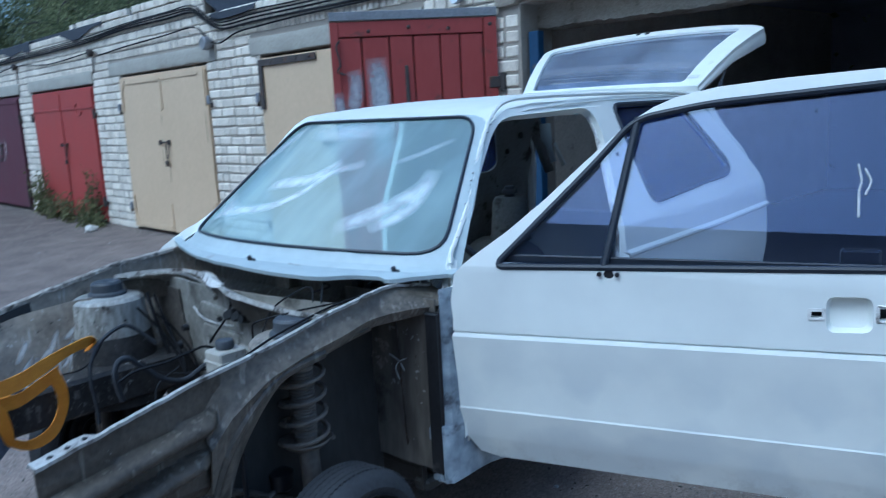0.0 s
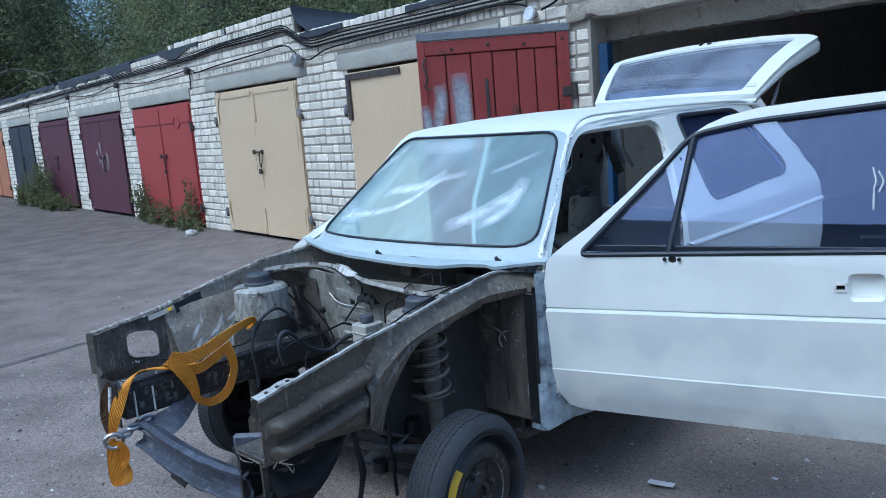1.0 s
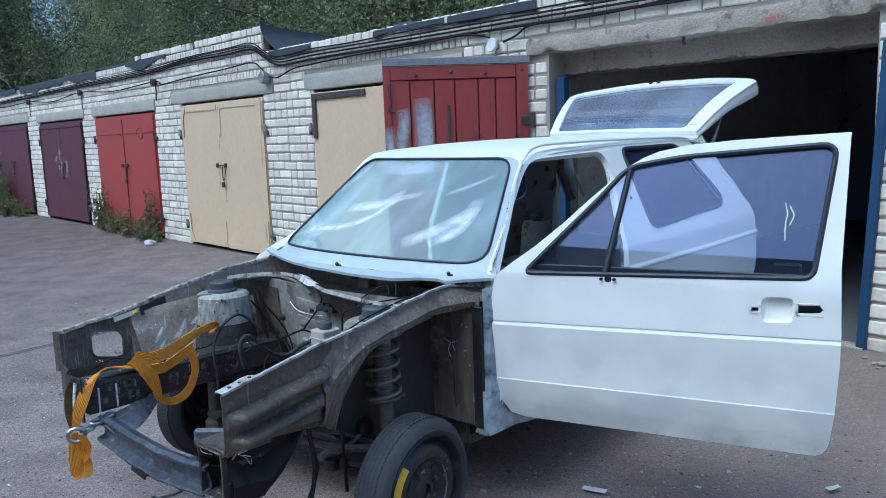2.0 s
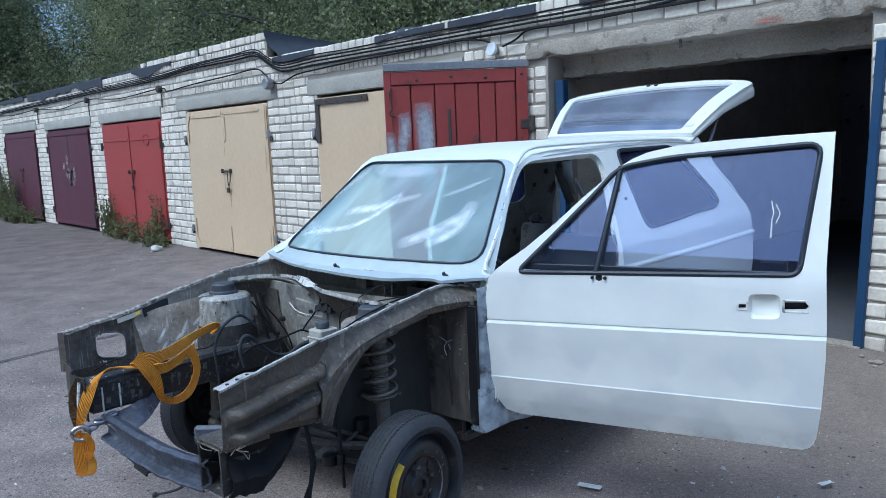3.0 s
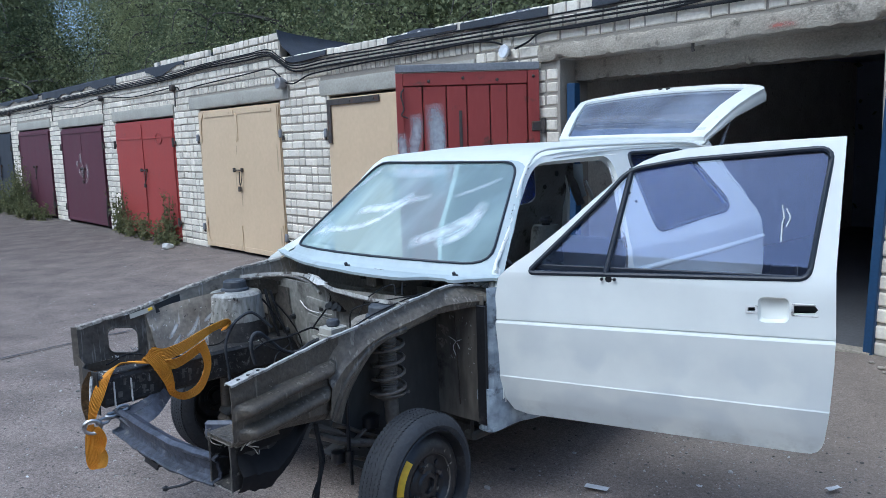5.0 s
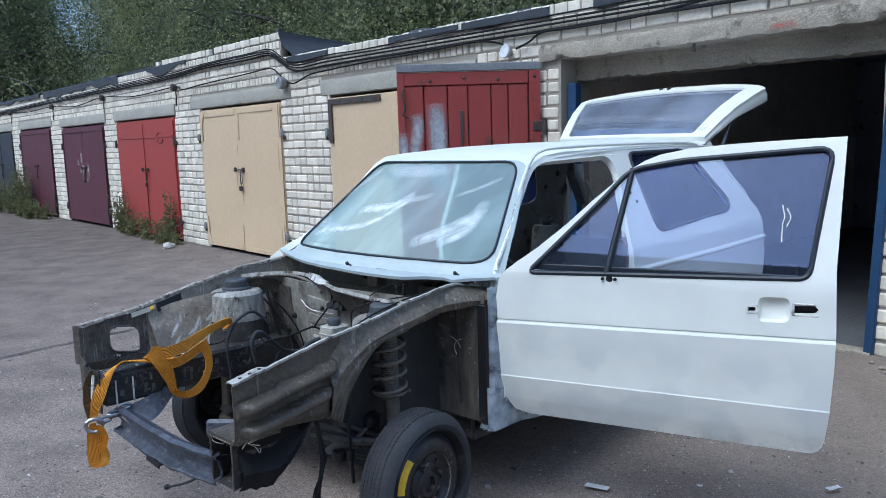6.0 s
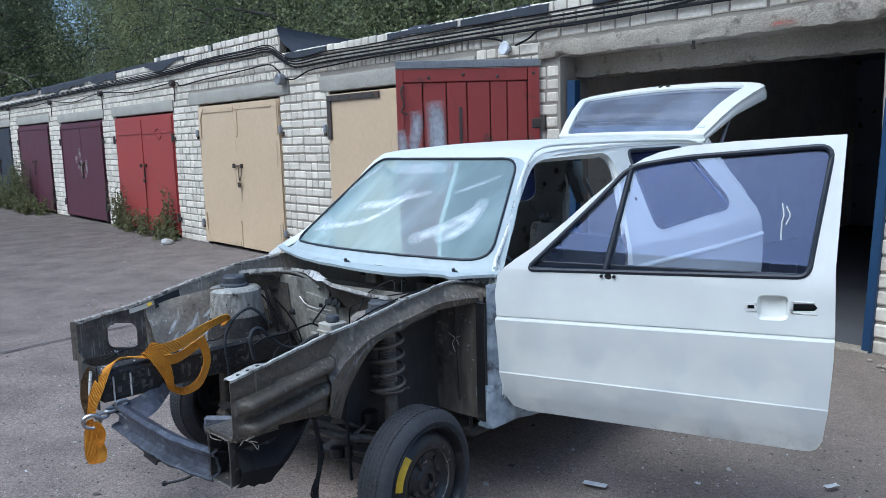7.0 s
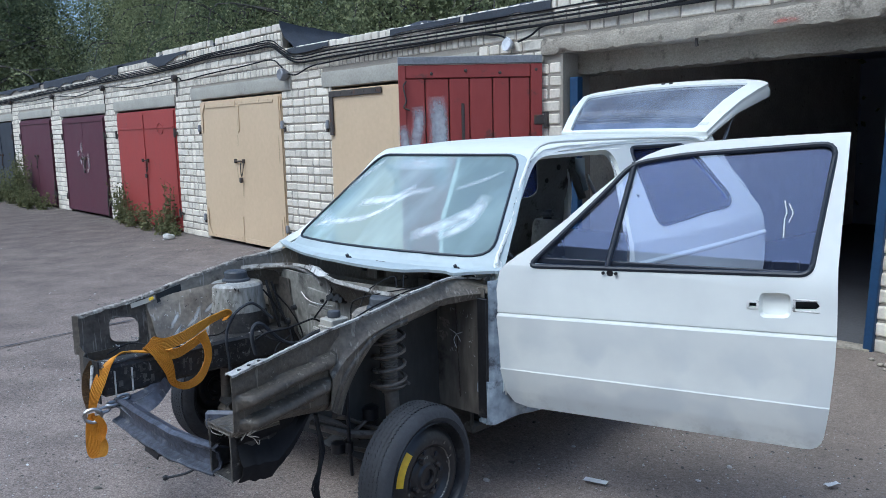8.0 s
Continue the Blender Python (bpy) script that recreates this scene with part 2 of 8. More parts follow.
M = dict(
    smear=streak("polish_smear", (0.85, 0.9, 0.92), 0.62),
    smear_faint=streak("faint_smear", (0.8, 0.86, 0.9), 0.35),
    scrape=streak("bare_scrape", (0.68, 0.68, 0.67), 0.8),
    scuff=streak("red_scuff", (0.42, 0.16, 0.13), 0.8),
    worn=streak("worn_pale", (0.42, 0.36, 0.36), 0.6),
    rust=streak("rust_run", (0.27, 0.15, 0.07), 0.42),
    spray=streak("white_spray", (0.55, 0.58, 0.62), 0.85),
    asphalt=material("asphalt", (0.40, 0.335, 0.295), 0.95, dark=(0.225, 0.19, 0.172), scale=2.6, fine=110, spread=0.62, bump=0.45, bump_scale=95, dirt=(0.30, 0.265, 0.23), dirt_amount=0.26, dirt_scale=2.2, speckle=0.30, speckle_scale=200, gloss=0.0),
    mortar=material("mortar", (0.38, 0.34, 0.285), 0.95, scale=4, fine=80, bump=0.5),
    brick=material("sand_lime_brick", (0.81, 0.745, 0.635), 0.9, dark=(0.60, 0.54, 0.445), scale=5, fine=40, spread=0.5, bump=0.5, bump_scale=30, per_piece=0.15, dirt=(0.40, 0.335, 0.26), dirt_amount=0.25, dirt_scale=9),
    brick_rest=material("sand_lime_brick_joined", (0.81, 0.745, 0.635), 0.9, dark=(0.60, 0.54, 0.445), scale=5, fine=40, spread=0.5, bump=0.5, bump_scale=30, per_island=0.15, dirt=(0.40, 0.335, 0.26), dirt_amount=0.25, dirt_scale=9),
    concrete=material("concrete", (0.40, 0.355, 0.285), 0.92, dark=(0.27, 0.238, 0.19), scale=3, fine=70, spread=0.7, bump=0.75, bump_scale=80, dirt=(0.15, 0.132, 0.105), dirt_amount=0.37, dirt_scale=8, speckle=0.10, speckle_scale=90),
    plaster=material("lintel_plaster", (0.43, 0.41, 0.35), 0.92, dark=(0.33, 0.31, 0.265), scale=3, fine=50, spread=0.6, bump=0.5, bump_scale=22, dirt=(0.27, 0.25, 0.22), dirt_amount=0.22, dirt_scale=6),
    yellow=material("cream_gate_paint", (0.64, 0.487, 0.315), 0.5, dark=(0.57, 0.43, 0.272), scale=1.2, fine=20, bump=0.06, bump_scale=8, dirt=(0.38, 0.29, 0.19), dirt_amount=0.1, dirt_scale=5),
    red=material("red_gate_paint", (0.34, 0.046, 0.038), 0.55, dark=(0.27, 0.04, 0.034), scale=2, fine=30, bump=0.1, bump_scale=12, dirt=(0.14, 0.05, 0.04), dirt_amount=0.2, dirt_scale=5),
    darkred=material("dark_red_paint", (0.285, 0.050, 0.042), 0.55, dark=(0.25, 0.036, 0.03), scale=3, fine=35, bump=0.12, dirt=(0.10, 0.04, 0.03), dirt_amount=0.3, dirt_scale=6, stretch=(1, 1, 0.3)),
    maroon=material("maroon_gate_paint", (0.098, 0.022, 0.038), 0.62, dark=(0.066, 0.015, 0.027), scale=2, fine=30, bump=0.1, bump_scale=10, dirt=(0.16, 0.09, 0.08), dirt_amount=0.12, dirt_scale=4),
    navy=material("navy_gate_paint", (0.022, 0.026, 0.04), 0.5, scale=2, bump=0.1),
    orange=material("orange_gate_paint", (0.42, 0.17, 0.08), 0.6, scale=2, bump=0.1),
    bluepost=material("blue_post_paint", (0.022, 0.065, 0.15), 0.5, scale=4, dirt=(0.10, 0.08, 0.07), dirt_amount=0.25, dirt_scale=8),
    felt=material("roofing_felt", (0.048, 0.054, 0.07), 0.8, dark=(0.028, 0.031, 0.038), scale=5, bump=0.6, bump_scale=15),
    cable=material("black_cable", (0.016, 0.016, 0.018), 0.75, gloss=0.25),
    iron=material("old_iron", (0.10, 0.085, 0.075), 0.7, metal=0.4, dark=(0.05, 0.042, 0.04), scale=10, dirt=(0.12, 0.06, 0.035), dirt_amount=0.4, dirt_scale=12),
    greymetal=material("grey_galvanised", (0.32, 0.32, 0.33), 0.5, metal=0.5, dark=(0.2, 0.2, 0.21), scale=8, dirt=(0.12, 0.1, 0.09), dirt_amount=0.3, dirt_scale=8),
    lampglass=material("white_lamp_glass", (0.75, 0.76, 0.78), 0.25, scale=4),
    # inner walls lightened: the haze over the dark garage is in this colour
    cellar=material("veiled_garage_wall", (0.52, 0.54, 0.60), 0.95, scale=2, bump=0.4),
    darkfloor=material("garage_floor_concrete", (0.13, 0.13, 0.14), 0.9, scale=2, bump=0.4),
    white=material("chalky_white_car_paint", (0.82, 0.83, 0.78), 0.45, dark=(0.75, 0.76, 0.715), scale=2.2, fine=18, spread=0.4, dirt=(0.56, 0.555, 0.53), dirt_amount=0.10, dirt_scale=5),
    # windscreen surround and scuttle: darker and bluer than the rest of the body
    bluewhite=material("pale_blue_white", (0.50, 0.56, 0.565), 0.5, dark=(0.42, 0.475, 0.48), scale=3, fine=22, spread=0.5, dirt=(0.36, 0.38, 0.38), dirt_amount=0.14, dirt_scale=9),
    edge=material("worn_white_flange", (0.80, 0.79, 0.76), 0.5, dark=(0.55, 0.53, 0.50), scale=12, fine=60, dirt=(0.10, 0.085, 0.07), dirt_amount=0.52, dirt_scale=14, bump=0.4),
    under=material("grimy_underseal", (0.105, 0.087, 0.065), 0.46, dark=(0.050, 0.042, 0.032), scale=9, fine=80, spread=0.65, bump=0.4, bump_scale=60, dirt=(0.045, 0.038, 0.03), dirt_amount=0.30, dirt_scale=6, gloss=0.5, scratch=(0.30, 0.27, 0.22), scratch_amount=0.35, scratch_run=(50, 50, 3)),
    primer=material("primer_patched_white", (0.84, 0.85, 0.80), 0.45, dark=(0.66, 0.67, 0.645), scale=1.6, fine=5.0, spread=0.42, dirt=(0.60, 0.57, 0.50), dirt_amount=0.08, dirt_scale=7, coat=0.1),
    lining=material("dusty_cabin_metal", (0.30, 0.30, 0.275), 0.6, dark=(0.17, 0.17, 0.155), scale=5, dirt=(0.05, 0.045, 0.04), dirt_amount=0.38, dirt_scale=6),
    board=material("sooty_board", (0.060, 0.056, 0.050), 0.6, dark=(0.028, 0.026, 0.024), scale=5, fine=30, bump=0.3, dirt=(0.07, 0.062, 0.054), dirt_amount=0.12, dirt_scale=7, stretch=(1, 1, 0.4)),
    post=material("streaked_post_paint", (0.205, 0.182, 0.150), 0.5, dark=(0.10, 0.089, 0.075), scale=6, fine=34, spread=0.8, bump=0.35, dirt=(0.028, 0.025, 0.022), dirt_amount=0.38, dirt_scale=4, stretch=(1, 1, 0.25)),
    wingpaint=material("scuffed_inner_paint", (0.36, 0.315, 0.255), 0.52, dark=(0.19, 0.165, 0.135), scale=6, fine=50, spread=0.6, bump=0.25, dirt=(0.06, 0.05, 0.04), dirt_amount=0.36, dirt_scale=5, scratch=(0.60, 0.58, 0.54), scratch_amount=0.4),
    rail=material("dusty_rail_paint", (0.185, 0.158, 0.122), 0.45, dark=(0.09, 0.076, 0.058), scale=8, fine=60, spread=0.8, bump=0.45, bump_scale=40, dirt=(0.05, 0.042, 0.034), dirt_amount=0.36, dirt_scale=6, scratch=(0.42, 0.38, 0.32), scratch_amount=0.4, scratch_run=(50, 50, 3)),
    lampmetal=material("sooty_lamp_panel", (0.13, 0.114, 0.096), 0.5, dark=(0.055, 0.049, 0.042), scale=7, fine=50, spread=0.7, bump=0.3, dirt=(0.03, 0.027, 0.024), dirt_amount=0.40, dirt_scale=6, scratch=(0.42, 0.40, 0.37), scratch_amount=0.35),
    tower=material("runny_tower_paint", (0.46, 0.45, 0.415), 0.4, dark=(0.20, 0.19, 0.165), scale=9, fine=60, spread=0.8, bump=0.3, dirt=(0.075, 0.055, 0.04), dirt_amount=0.46, dirt_scale=9, stretch=(1, 1, 0.3)),
    legpaint=material("flaking_black_paint", (0.058, 0.052, 0.047), 0.55, dark=(0.012, 0.012, 0.013), scale=8, dirt=(0.24, 0.22, 0.19), dirt_amount=0.30, dirt_scale=34, bump=0.35),
    boot=material("battered_pale_blue", (0.40, 0.45, 0.50), 0.42, dark=(0.17, 0.20, 0.235), scale=7, fine=22, spread=0.8, dirt=(0.06, 0.065, 0.08), dirt_amount=0.42, dirt_scale=10, bump=0.5, bump_scale=20),
    bay=material("grimy_bay_paint", (0.19, 0.172, 0.146), 0.45, dark=(0.095, 0.086, 0.072), scale=8, fine=70, spread=0.7, bump=0.35, dirt=(0.04, 0.035, 0.03), dirt_amount=0.46, dirt_scale=5, scratch=(0.55, 0.54, 0.51), scratch_amount=0.5),
    bulk=material("scuffed_bulkhead_paint", (0.34, 0.325, 0.285), 0.45, dark=(0.20, 0.19, 0.165), scale=5, fine=40, spread=0.7, bump=0.3, dirt=(0.05, 0.045, 0.038), dirt_amount=0.36, dirt_scale=4, scratch=(0.60, 0.58, 0.55), scratch_amount=0.35),
    flange=material("chipped_flange", (0.60, 0.59, 0.56), 0.55, dark=(0.30, 0.28, 0.25), scale=14, fine=70, dirt=(0.07, 0.058, 0.048), dirt_amount=0.50, dirt_scale=16, bump=0.5),
    farlip=material("chipped_brown_lip", (0.44, 0.405, 0.35), 0.6, dark=(0.16, 0.14, 0.115), scale=16, fine=70, spread=1.0, dirt=(0.05, 0.042, 0.035), dirt_amount=0.46, dirt_scale=18, bump=0.5, scratch=(0.68, 0.66, 0.62), scratch_amount=0.5, scratch_run=(30, 30, 30)),
    baywhite=material("bare_bay_paint", (0.43, 0.42, 0.40), 0.45, dark=(0.20, 0.19, 0.17), scale=6, spread=0.8, dirt=(0.08, 0.066, 0.052), dirt_amount=0.46, dirt_scale=8),
    black=material("black_paint_metal", (0.020, 0.020, 0.023), 0.38, dark=(0.01, 0.01, 0.011), scale=8, dirt=(0.075, 0.07, 0.065), dirt_amount=0.22, dirt_scale=9, bump=0.2),
    rubber=material("tyre_rubber", (0.046, 0.049, 0.056), 0.75, dark=(0.022, 0.023, 0.027), scale=12, fine=80, bump=0.3, dirt=(0.09, 0.085, 0.08), dirt_amount=0.25, dirt_scale=7),
    seal=material("black_rubber_seal", (0.016, 0.021, 0.034), 0.5),
    member=material("bluish_grey_member", (0.088, 0.096, 0.128), 0.5, dark=(0.032, 0.035, 0.046), scale=9, fine=45, spread=0.8, bump=0.4, bump_scale=45, dirt=(0.20, 0.195, 0.19), dirt_amount=0.32, dirt_scale=16),
    strap=material("orange_webbing", (0.80, 0.385, 0.035), 0.75, dark=(0.60, 0.24, 0.02), scale=14, fine=160, bump=0.4, bump_scale=220, dirt=(0.22, 0.10, 0.03), dirt_amount=0.25, dirt_scale=10),
    soiled=material("oil_soiled_webbing", (0.17, 0.095, 0.035), 0.75, dark=(0.05, 0.032, 0.018), scale=14, fine=160, bump=0.4, bump_scale=220),
    steel=material("bright_steel", (0.5, 0.5, 0.5), 0.35, metal=0.9, scale=10, dirt=(0.2, 0.17, 0.14), dirt_amount=0.3, dirt_scale=20),
    spring=material("grimy_spring", (0.20, 0.172, 0.14), 0.6, dark=(0.10, 0.085, 0.07), scale=20, dirt=(0.04, 0.035, 0.03), dirt_amount=0.4, dirt_scale=20),
    cap=material("grey_plastic_cap", (0.075, 0.08, 0.09), 0.55, dark=(0.045, 0.048, 0.055), scale=10, dirt=(0.16, 0.15, 0.13), dirt_amount=0.25, dirt_scale=15),
    tank=material("milky_plastic", (0.50, 0.48, 0.42), 0.45, dark=(0.40, 0.37, 0.31), scale=8, dirt=(0.15, 0.12, 0.09), dirt_amount=0.3, dirt_scale=15),
    sticker=material("yellow_sticker", (0.90, 0.57, 0.02), 0.5, scale=10),
    weed=material("weed_leaf", (0.23, 0.225, 0.105), 0.8, dark=(0.10, 0.115, 0.05), scale=3, per_island=0.35),
    leaf=material("birch_leaf", (0.40, 0.42, 0.225), 0.7, dark=(0.105, 0.13, 0.072), scale=0.30, fine=1.1, spread=0.8, per_island=0.16, gloss=0.2),
    bark=material("birch_bark", (0.16, 0.15, 0.13), 0.9, dark=(0.04, 0.035, 0.03), scale=3, fine=12, bump=0.6),
    grit=material("pale_grit", (0.42, 0.40, 0.37), 0.9, dark=(0.2, 0.19, 0.18), per_island=0.5, scale=9),
    paper=material("torn_paper", (0.75, 0.75, 0.74), 0.8, scale=20),
    stone=material("pale_stone", (0.55, 0.54, 0.5), 0.9, scale=12, bump=0.5),
    windscreen=glass("windscreen_glass", (0.70, 0.90, 0.90), 0.02, (0.54, 0.70, 0.72), 1.3, 0.54, 1.6, 0.58),
    # bluish films and sheen on both panes put the sky's reflection into colour
    sideglass=glass("side_glass", (0.86, 0.90, 0.98), 0.01, (0.38, 0.43, 0.66), 2.0, 0.04, 1.75, 0.35, (0.60, 0.67, 0.95)),
    rearglass=glass("rear_glass", (0.80, 0.85, 0.93), 0.02, (0.66, 0.72, 0.82), 1.4, 0.22, 3.0, 0.35, (0.78, 0.8, 0.9)),
)


def leafy(m):
    """Lets half of the light through the leaves."""
    n, link = m.node_tree.nodes, m.node_tree.links.new
    colour = n["Principled BSDF"].inputs["Base Color"].links[0].from_socket
    tl, mx = n.new("ShaderNodeBsdfTranslucent"), n.new("ShaderNodeMixShader")
    mx.inputs[0].default_value = 0.5
    link(colour, tl.inputs[0])
    link(n["Principled BSDF"].outputs[0], mx.inputs[1])
    link(tl.outputs[0], mx.inputs[2])
    link(mx.outputs[0], n["Material Output"].inputs[0])


leafy(M["leaf"])
leafy(M["weed"])


def dusty(m, west, east, west_shade):
    """Sandy towards the open garage; shade at the far gates put into the colour."""
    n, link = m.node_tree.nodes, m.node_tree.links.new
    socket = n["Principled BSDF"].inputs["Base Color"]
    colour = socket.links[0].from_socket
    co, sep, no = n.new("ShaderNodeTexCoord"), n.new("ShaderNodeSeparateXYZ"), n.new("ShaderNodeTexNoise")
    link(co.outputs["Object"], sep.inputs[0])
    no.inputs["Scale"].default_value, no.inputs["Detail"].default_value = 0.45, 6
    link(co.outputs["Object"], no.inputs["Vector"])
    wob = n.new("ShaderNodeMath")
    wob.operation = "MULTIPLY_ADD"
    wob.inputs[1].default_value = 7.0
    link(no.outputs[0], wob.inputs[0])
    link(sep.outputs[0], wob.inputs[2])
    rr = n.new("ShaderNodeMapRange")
    (rr.inputs["From Min"].default_value, rr.inputs["From Max"].default_value, rr.inputs["To Min"].default_value, rr.inputs["To Max"].default_value) = west + 3.5, east + 3.5, west_shade, 0.78
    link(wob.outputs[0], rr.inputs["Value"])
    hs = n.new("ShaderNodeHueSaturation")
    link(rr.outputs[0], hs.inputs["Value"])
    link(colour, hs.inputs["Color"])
    # clotted grain of the chippings
    clot, cr, ch = n.new("ShaderNodeTexNoise"), n.new("ShaderNodeMapRange"), n.new("ShaderNodeHueSaturation")
    clot.inputs["Scale"].default_value, clot.inputs["Detail"].default_value, clot.inputs["Roughness"].default_value = 42, 5, 0.75
    (cr.inputs["From Min"].default_value, cr.inputs["From Max"].default_value, cr.inputs["To Min"].default_value, cr.inputs["To Max"].default_value) = 0.36, 0.64, 0.84, 1.16
    link(co.outputs["Object"], clot.inputs["Vector"])
    link(clot.outputs[0], cr.inputs["Value"])
    link(cr.outputs[0], ch.inputs["Value"])
    link(hs.outputs[0], ch.inputs["Color"])
    # brown sand trodden out of the open garage
    far, near, sand = n.new("ShaderNodeVectorMath"), n.new("ShaderNodeMapRange"), n.new("ShaderNodeMix")
    far.operation = "DISTANCE"
    far.inputs[1].default_value = (9.2, -0.2, 0)
    link(co.outputs["Object"], far.inputs[0])
    drift = n.new("ShaderNodeMath")
    drift.operation = "MULTIPLY_ADD"
    drift.inputs[1].default_value = 2.6
    link(no.outputs[0], drift.inputs[0])
    link(far.outputs["Value"], drift.inputs[2])
    (near.inputs["From Min"].default_value, near.inputs["From Max"].default_value, near.inputs["To Min"].default_value, near.inputs["To Max"].default_value) = 1.7, 4.6, 0.72, 0.0
    link(drift.outputs[0], near.inputs["Value"])
    sand.data_type = "RGBA"
    sm, sc = n.new("ShaderNodeTexNoise"), n.new("ShaderNodeMix")
    sm.inputs["Scale"].default_value, sm.inputs["Detail"].default_value, sm.inputs["Roughness"].default_value = 14, 7, 0.75
    link(co.outputs["Object"], sm.inputs["Vector"])
    sc.data_type = "RGBA"
    sc.inputs[6].default_value, sc.inputs[7].default_value = (0.105, 0.085, 0.066, 1), (0.27, 0.225, 0.175, 1)
    link(sm.outputs[0], sc.inputs[0])
    link(near.outputs[0], sand.inputs[0])
    link(ch.outputs[0], sand.inputs[6])
    link(sc.outputs[2], sand.inputs[7])
    link(sand.outputs[2], socket)


# yard value drops to 0.47 westwards, shade carried by the asphalt's colour
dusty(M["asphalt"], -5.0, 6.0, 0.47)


def clouded(m):
    """Blown clouds of primer and rubbed grey between them on the panels below the waist, dirt splashed on the foot."""
    n, link = m.node_tree.nodes, m.node_tree.links.new
    socket = n["Principled BSDF"].inputs["Base Color"]
    out = socket.links[0].from_socket
    co, sep = n.new("ShaderNodeTexCoord"), n.new("ShaderNodeSeparateXYZ")
    link(co.outputs["Object"], sep.inputs[0])
    for scale, rough, lo, hi, z0, z1, colour in ((4.6, 0.4, 0.57, 0.45, 0.80, 0.60, (0.57, 0.60, 0.61)), (11.0, 0.7, 0.46, 0.62, 0.45, 0.37, (0.40, 0.38, 0.34))):
        no, rr, hz, mul, mx = n.new("ShaderNodeTexNoise"), n.new("ShaderNodeMapRange"), n.new("ShaderNodeMapRange"), n.new("ShaderNodeMath"), n.new("ShaderNodeMix")
        no.inputs["Scale"].default_value, no.inputs["Detail"].default_value, no.inputs["Roughness"].default_value = scale, 4, rough
        link(co.outputs["Object"], no.inputs["Vector"])
        rr.inputs["From Min"].default_value, rr.inputs["From Max"].default_value, rr.inputs["To Max"].default_value = lo, hi, 0.55
        hz.inputs["From Min"].default_value, hz.inputs["From Max"].default_value = z0, z1
        link(no.outputs[0], rr.inputs["Value"])
        link(sep.outputs[2], hz.inputs["Value"])
        mul.operation = "MULTIPLY"
        link(rr.outputs[0], mul.inputs[0])
        link(hz.outputs[0], mul.inputs[1])
        mx.data_type = "RGBA"
        mx.inputs[7].default_value = (*colour, 1)
        link(mul.outputs[0], mx.inputs[0])
        link(out, mx.inputs[6])
        out = mx.outputs[2]
    link(out, socket)


clouded(M["primer"])
# ---- mesh tools ----
from mathutils.geometry import tessellate_polygon


def finish(name, bm, mat, parent=None, label="", smooth=35, place=None):
    """Links a bmesh as one mesh object."""
    bmesh.ops.recalc_face_normals(bm, faces=bm.faces[:])
    me = bpy.data.meshes.new(name)
    bm.to_mesh(me)
    bm.free()
    if smooth:
        me.polygons.foreach_set("use_smooth", [True] * len(me.polygons))
        me.set_sharp_from_angle(angle=radians(smooth))
    me.materials.append(M[mat])
    ob = new(name, me)
    if parent is not None:
        ob.parent = parent
    if place is not None:
        ob.matrix_basis = place
    if label:
        ob["label"] = label
    return ob


def part(name, bm, mat, parent, label="", smooth=35, place=None):
    return finish(name, bm, mat, parent, label, smooth, place)


def thing(name, place, label, category, group="", kind=""):
    ob = new(name)
    ob.empty_display_size = 0.1
    ob.matrix_basis = place
    return tagged(ob, label, category, group, kind)


def box(bm, lo, hi, bevel=0.0, m=None):
    vs = bmesh.ops.create_cube(bm, size=1)["verts"]
    lo, hi = Vector(lo), Vector(hi)
    for v in vs:
        v.co = Vector([(lo[i] + hi[i]) / 2 + v.co[i] * (hi[i] - lo[i]) for i in range(3)])
    if bevel:
        es = list({e for v in vs for e in v.link_edges})
        got = bmesh.ops.bevel(bm, geom=es, offset=bevel, segments=1, affect="EDGES", clamp_overlap=True)
        vs = list({v for f in got["faces"] for v in f.verts} | {v for v in vs if v.is_valid})
    if m is not None:
        bmesh.ops.transform(bm, matrix=m, verts=[v for v in vs if v.is_valid])
    return bm


def tube(bm, pts, r, n=8, close=False, flat=1.0, cap=True):
    """A round (or flattened) bar swept along points."""
    pts = [Vector(q) for q in pts]
    up0 = Vector((0.13, 0.21, 1))
    rings = []
    for i, q in enumerate(pts):
        a = pts[(i - 1) % len(pts)] if close or i else pts[0]
        b = pts[(i + 1) % len(pts)] if close or i < len(pts) - 1 else pts[-1]
        d = (b - a).normalized()
        s = d.cross(up0)
        s = s.normalized() if s.length > 1e-4 else Vector((1, 0, 0))
        u = s.cross(d)
        rr = r[i] if isinstance(r, (list, tuple)) else r
        rings.append([bm.verts.new(q + s * rr * math.cos(k * 2 * math.pi / n) + u * rr * flat * math.sin(k * 2 * math.pi / n)) for k in range(n)])
    last = len(rings) if close else len(rings) - 1
    for i in range(last):
        A, B = rings[i], rings[(i + 1) % len(rings)]
        for k in range(n):
            bm.faces.new((A[k], A[(k + 1) % n], B[(k + 1) % n], B[k]))
    if not close and cap:
        bm.faces.new(rings[0])
        bm.faces.new(rings[-1][::-1])
    return bm


def curve(pts, n=6):
    """A smooth line through points."""
    q = [Vector(v) for v in pts]
    q = [2 * q[0] - q[1]] + q + [2 * q[-1] - q[-2]]
    out = []
    for i in range(1, len(q) - 2):
        for k in range(n):
            t = k / n
            out.append(0.5 * (2 * q[i] + (q[i + 1] - q[i - 1]) * t + (2 * q[i - 1] - 5 * q[i] + 4 * q[i + 1] - q[i + 2]) * t * t + (3 * q[i] - q[i - 1] - 3 * q[i + 1] + q[i + 2]) * t ** 3))
    return out + [q[-2]]


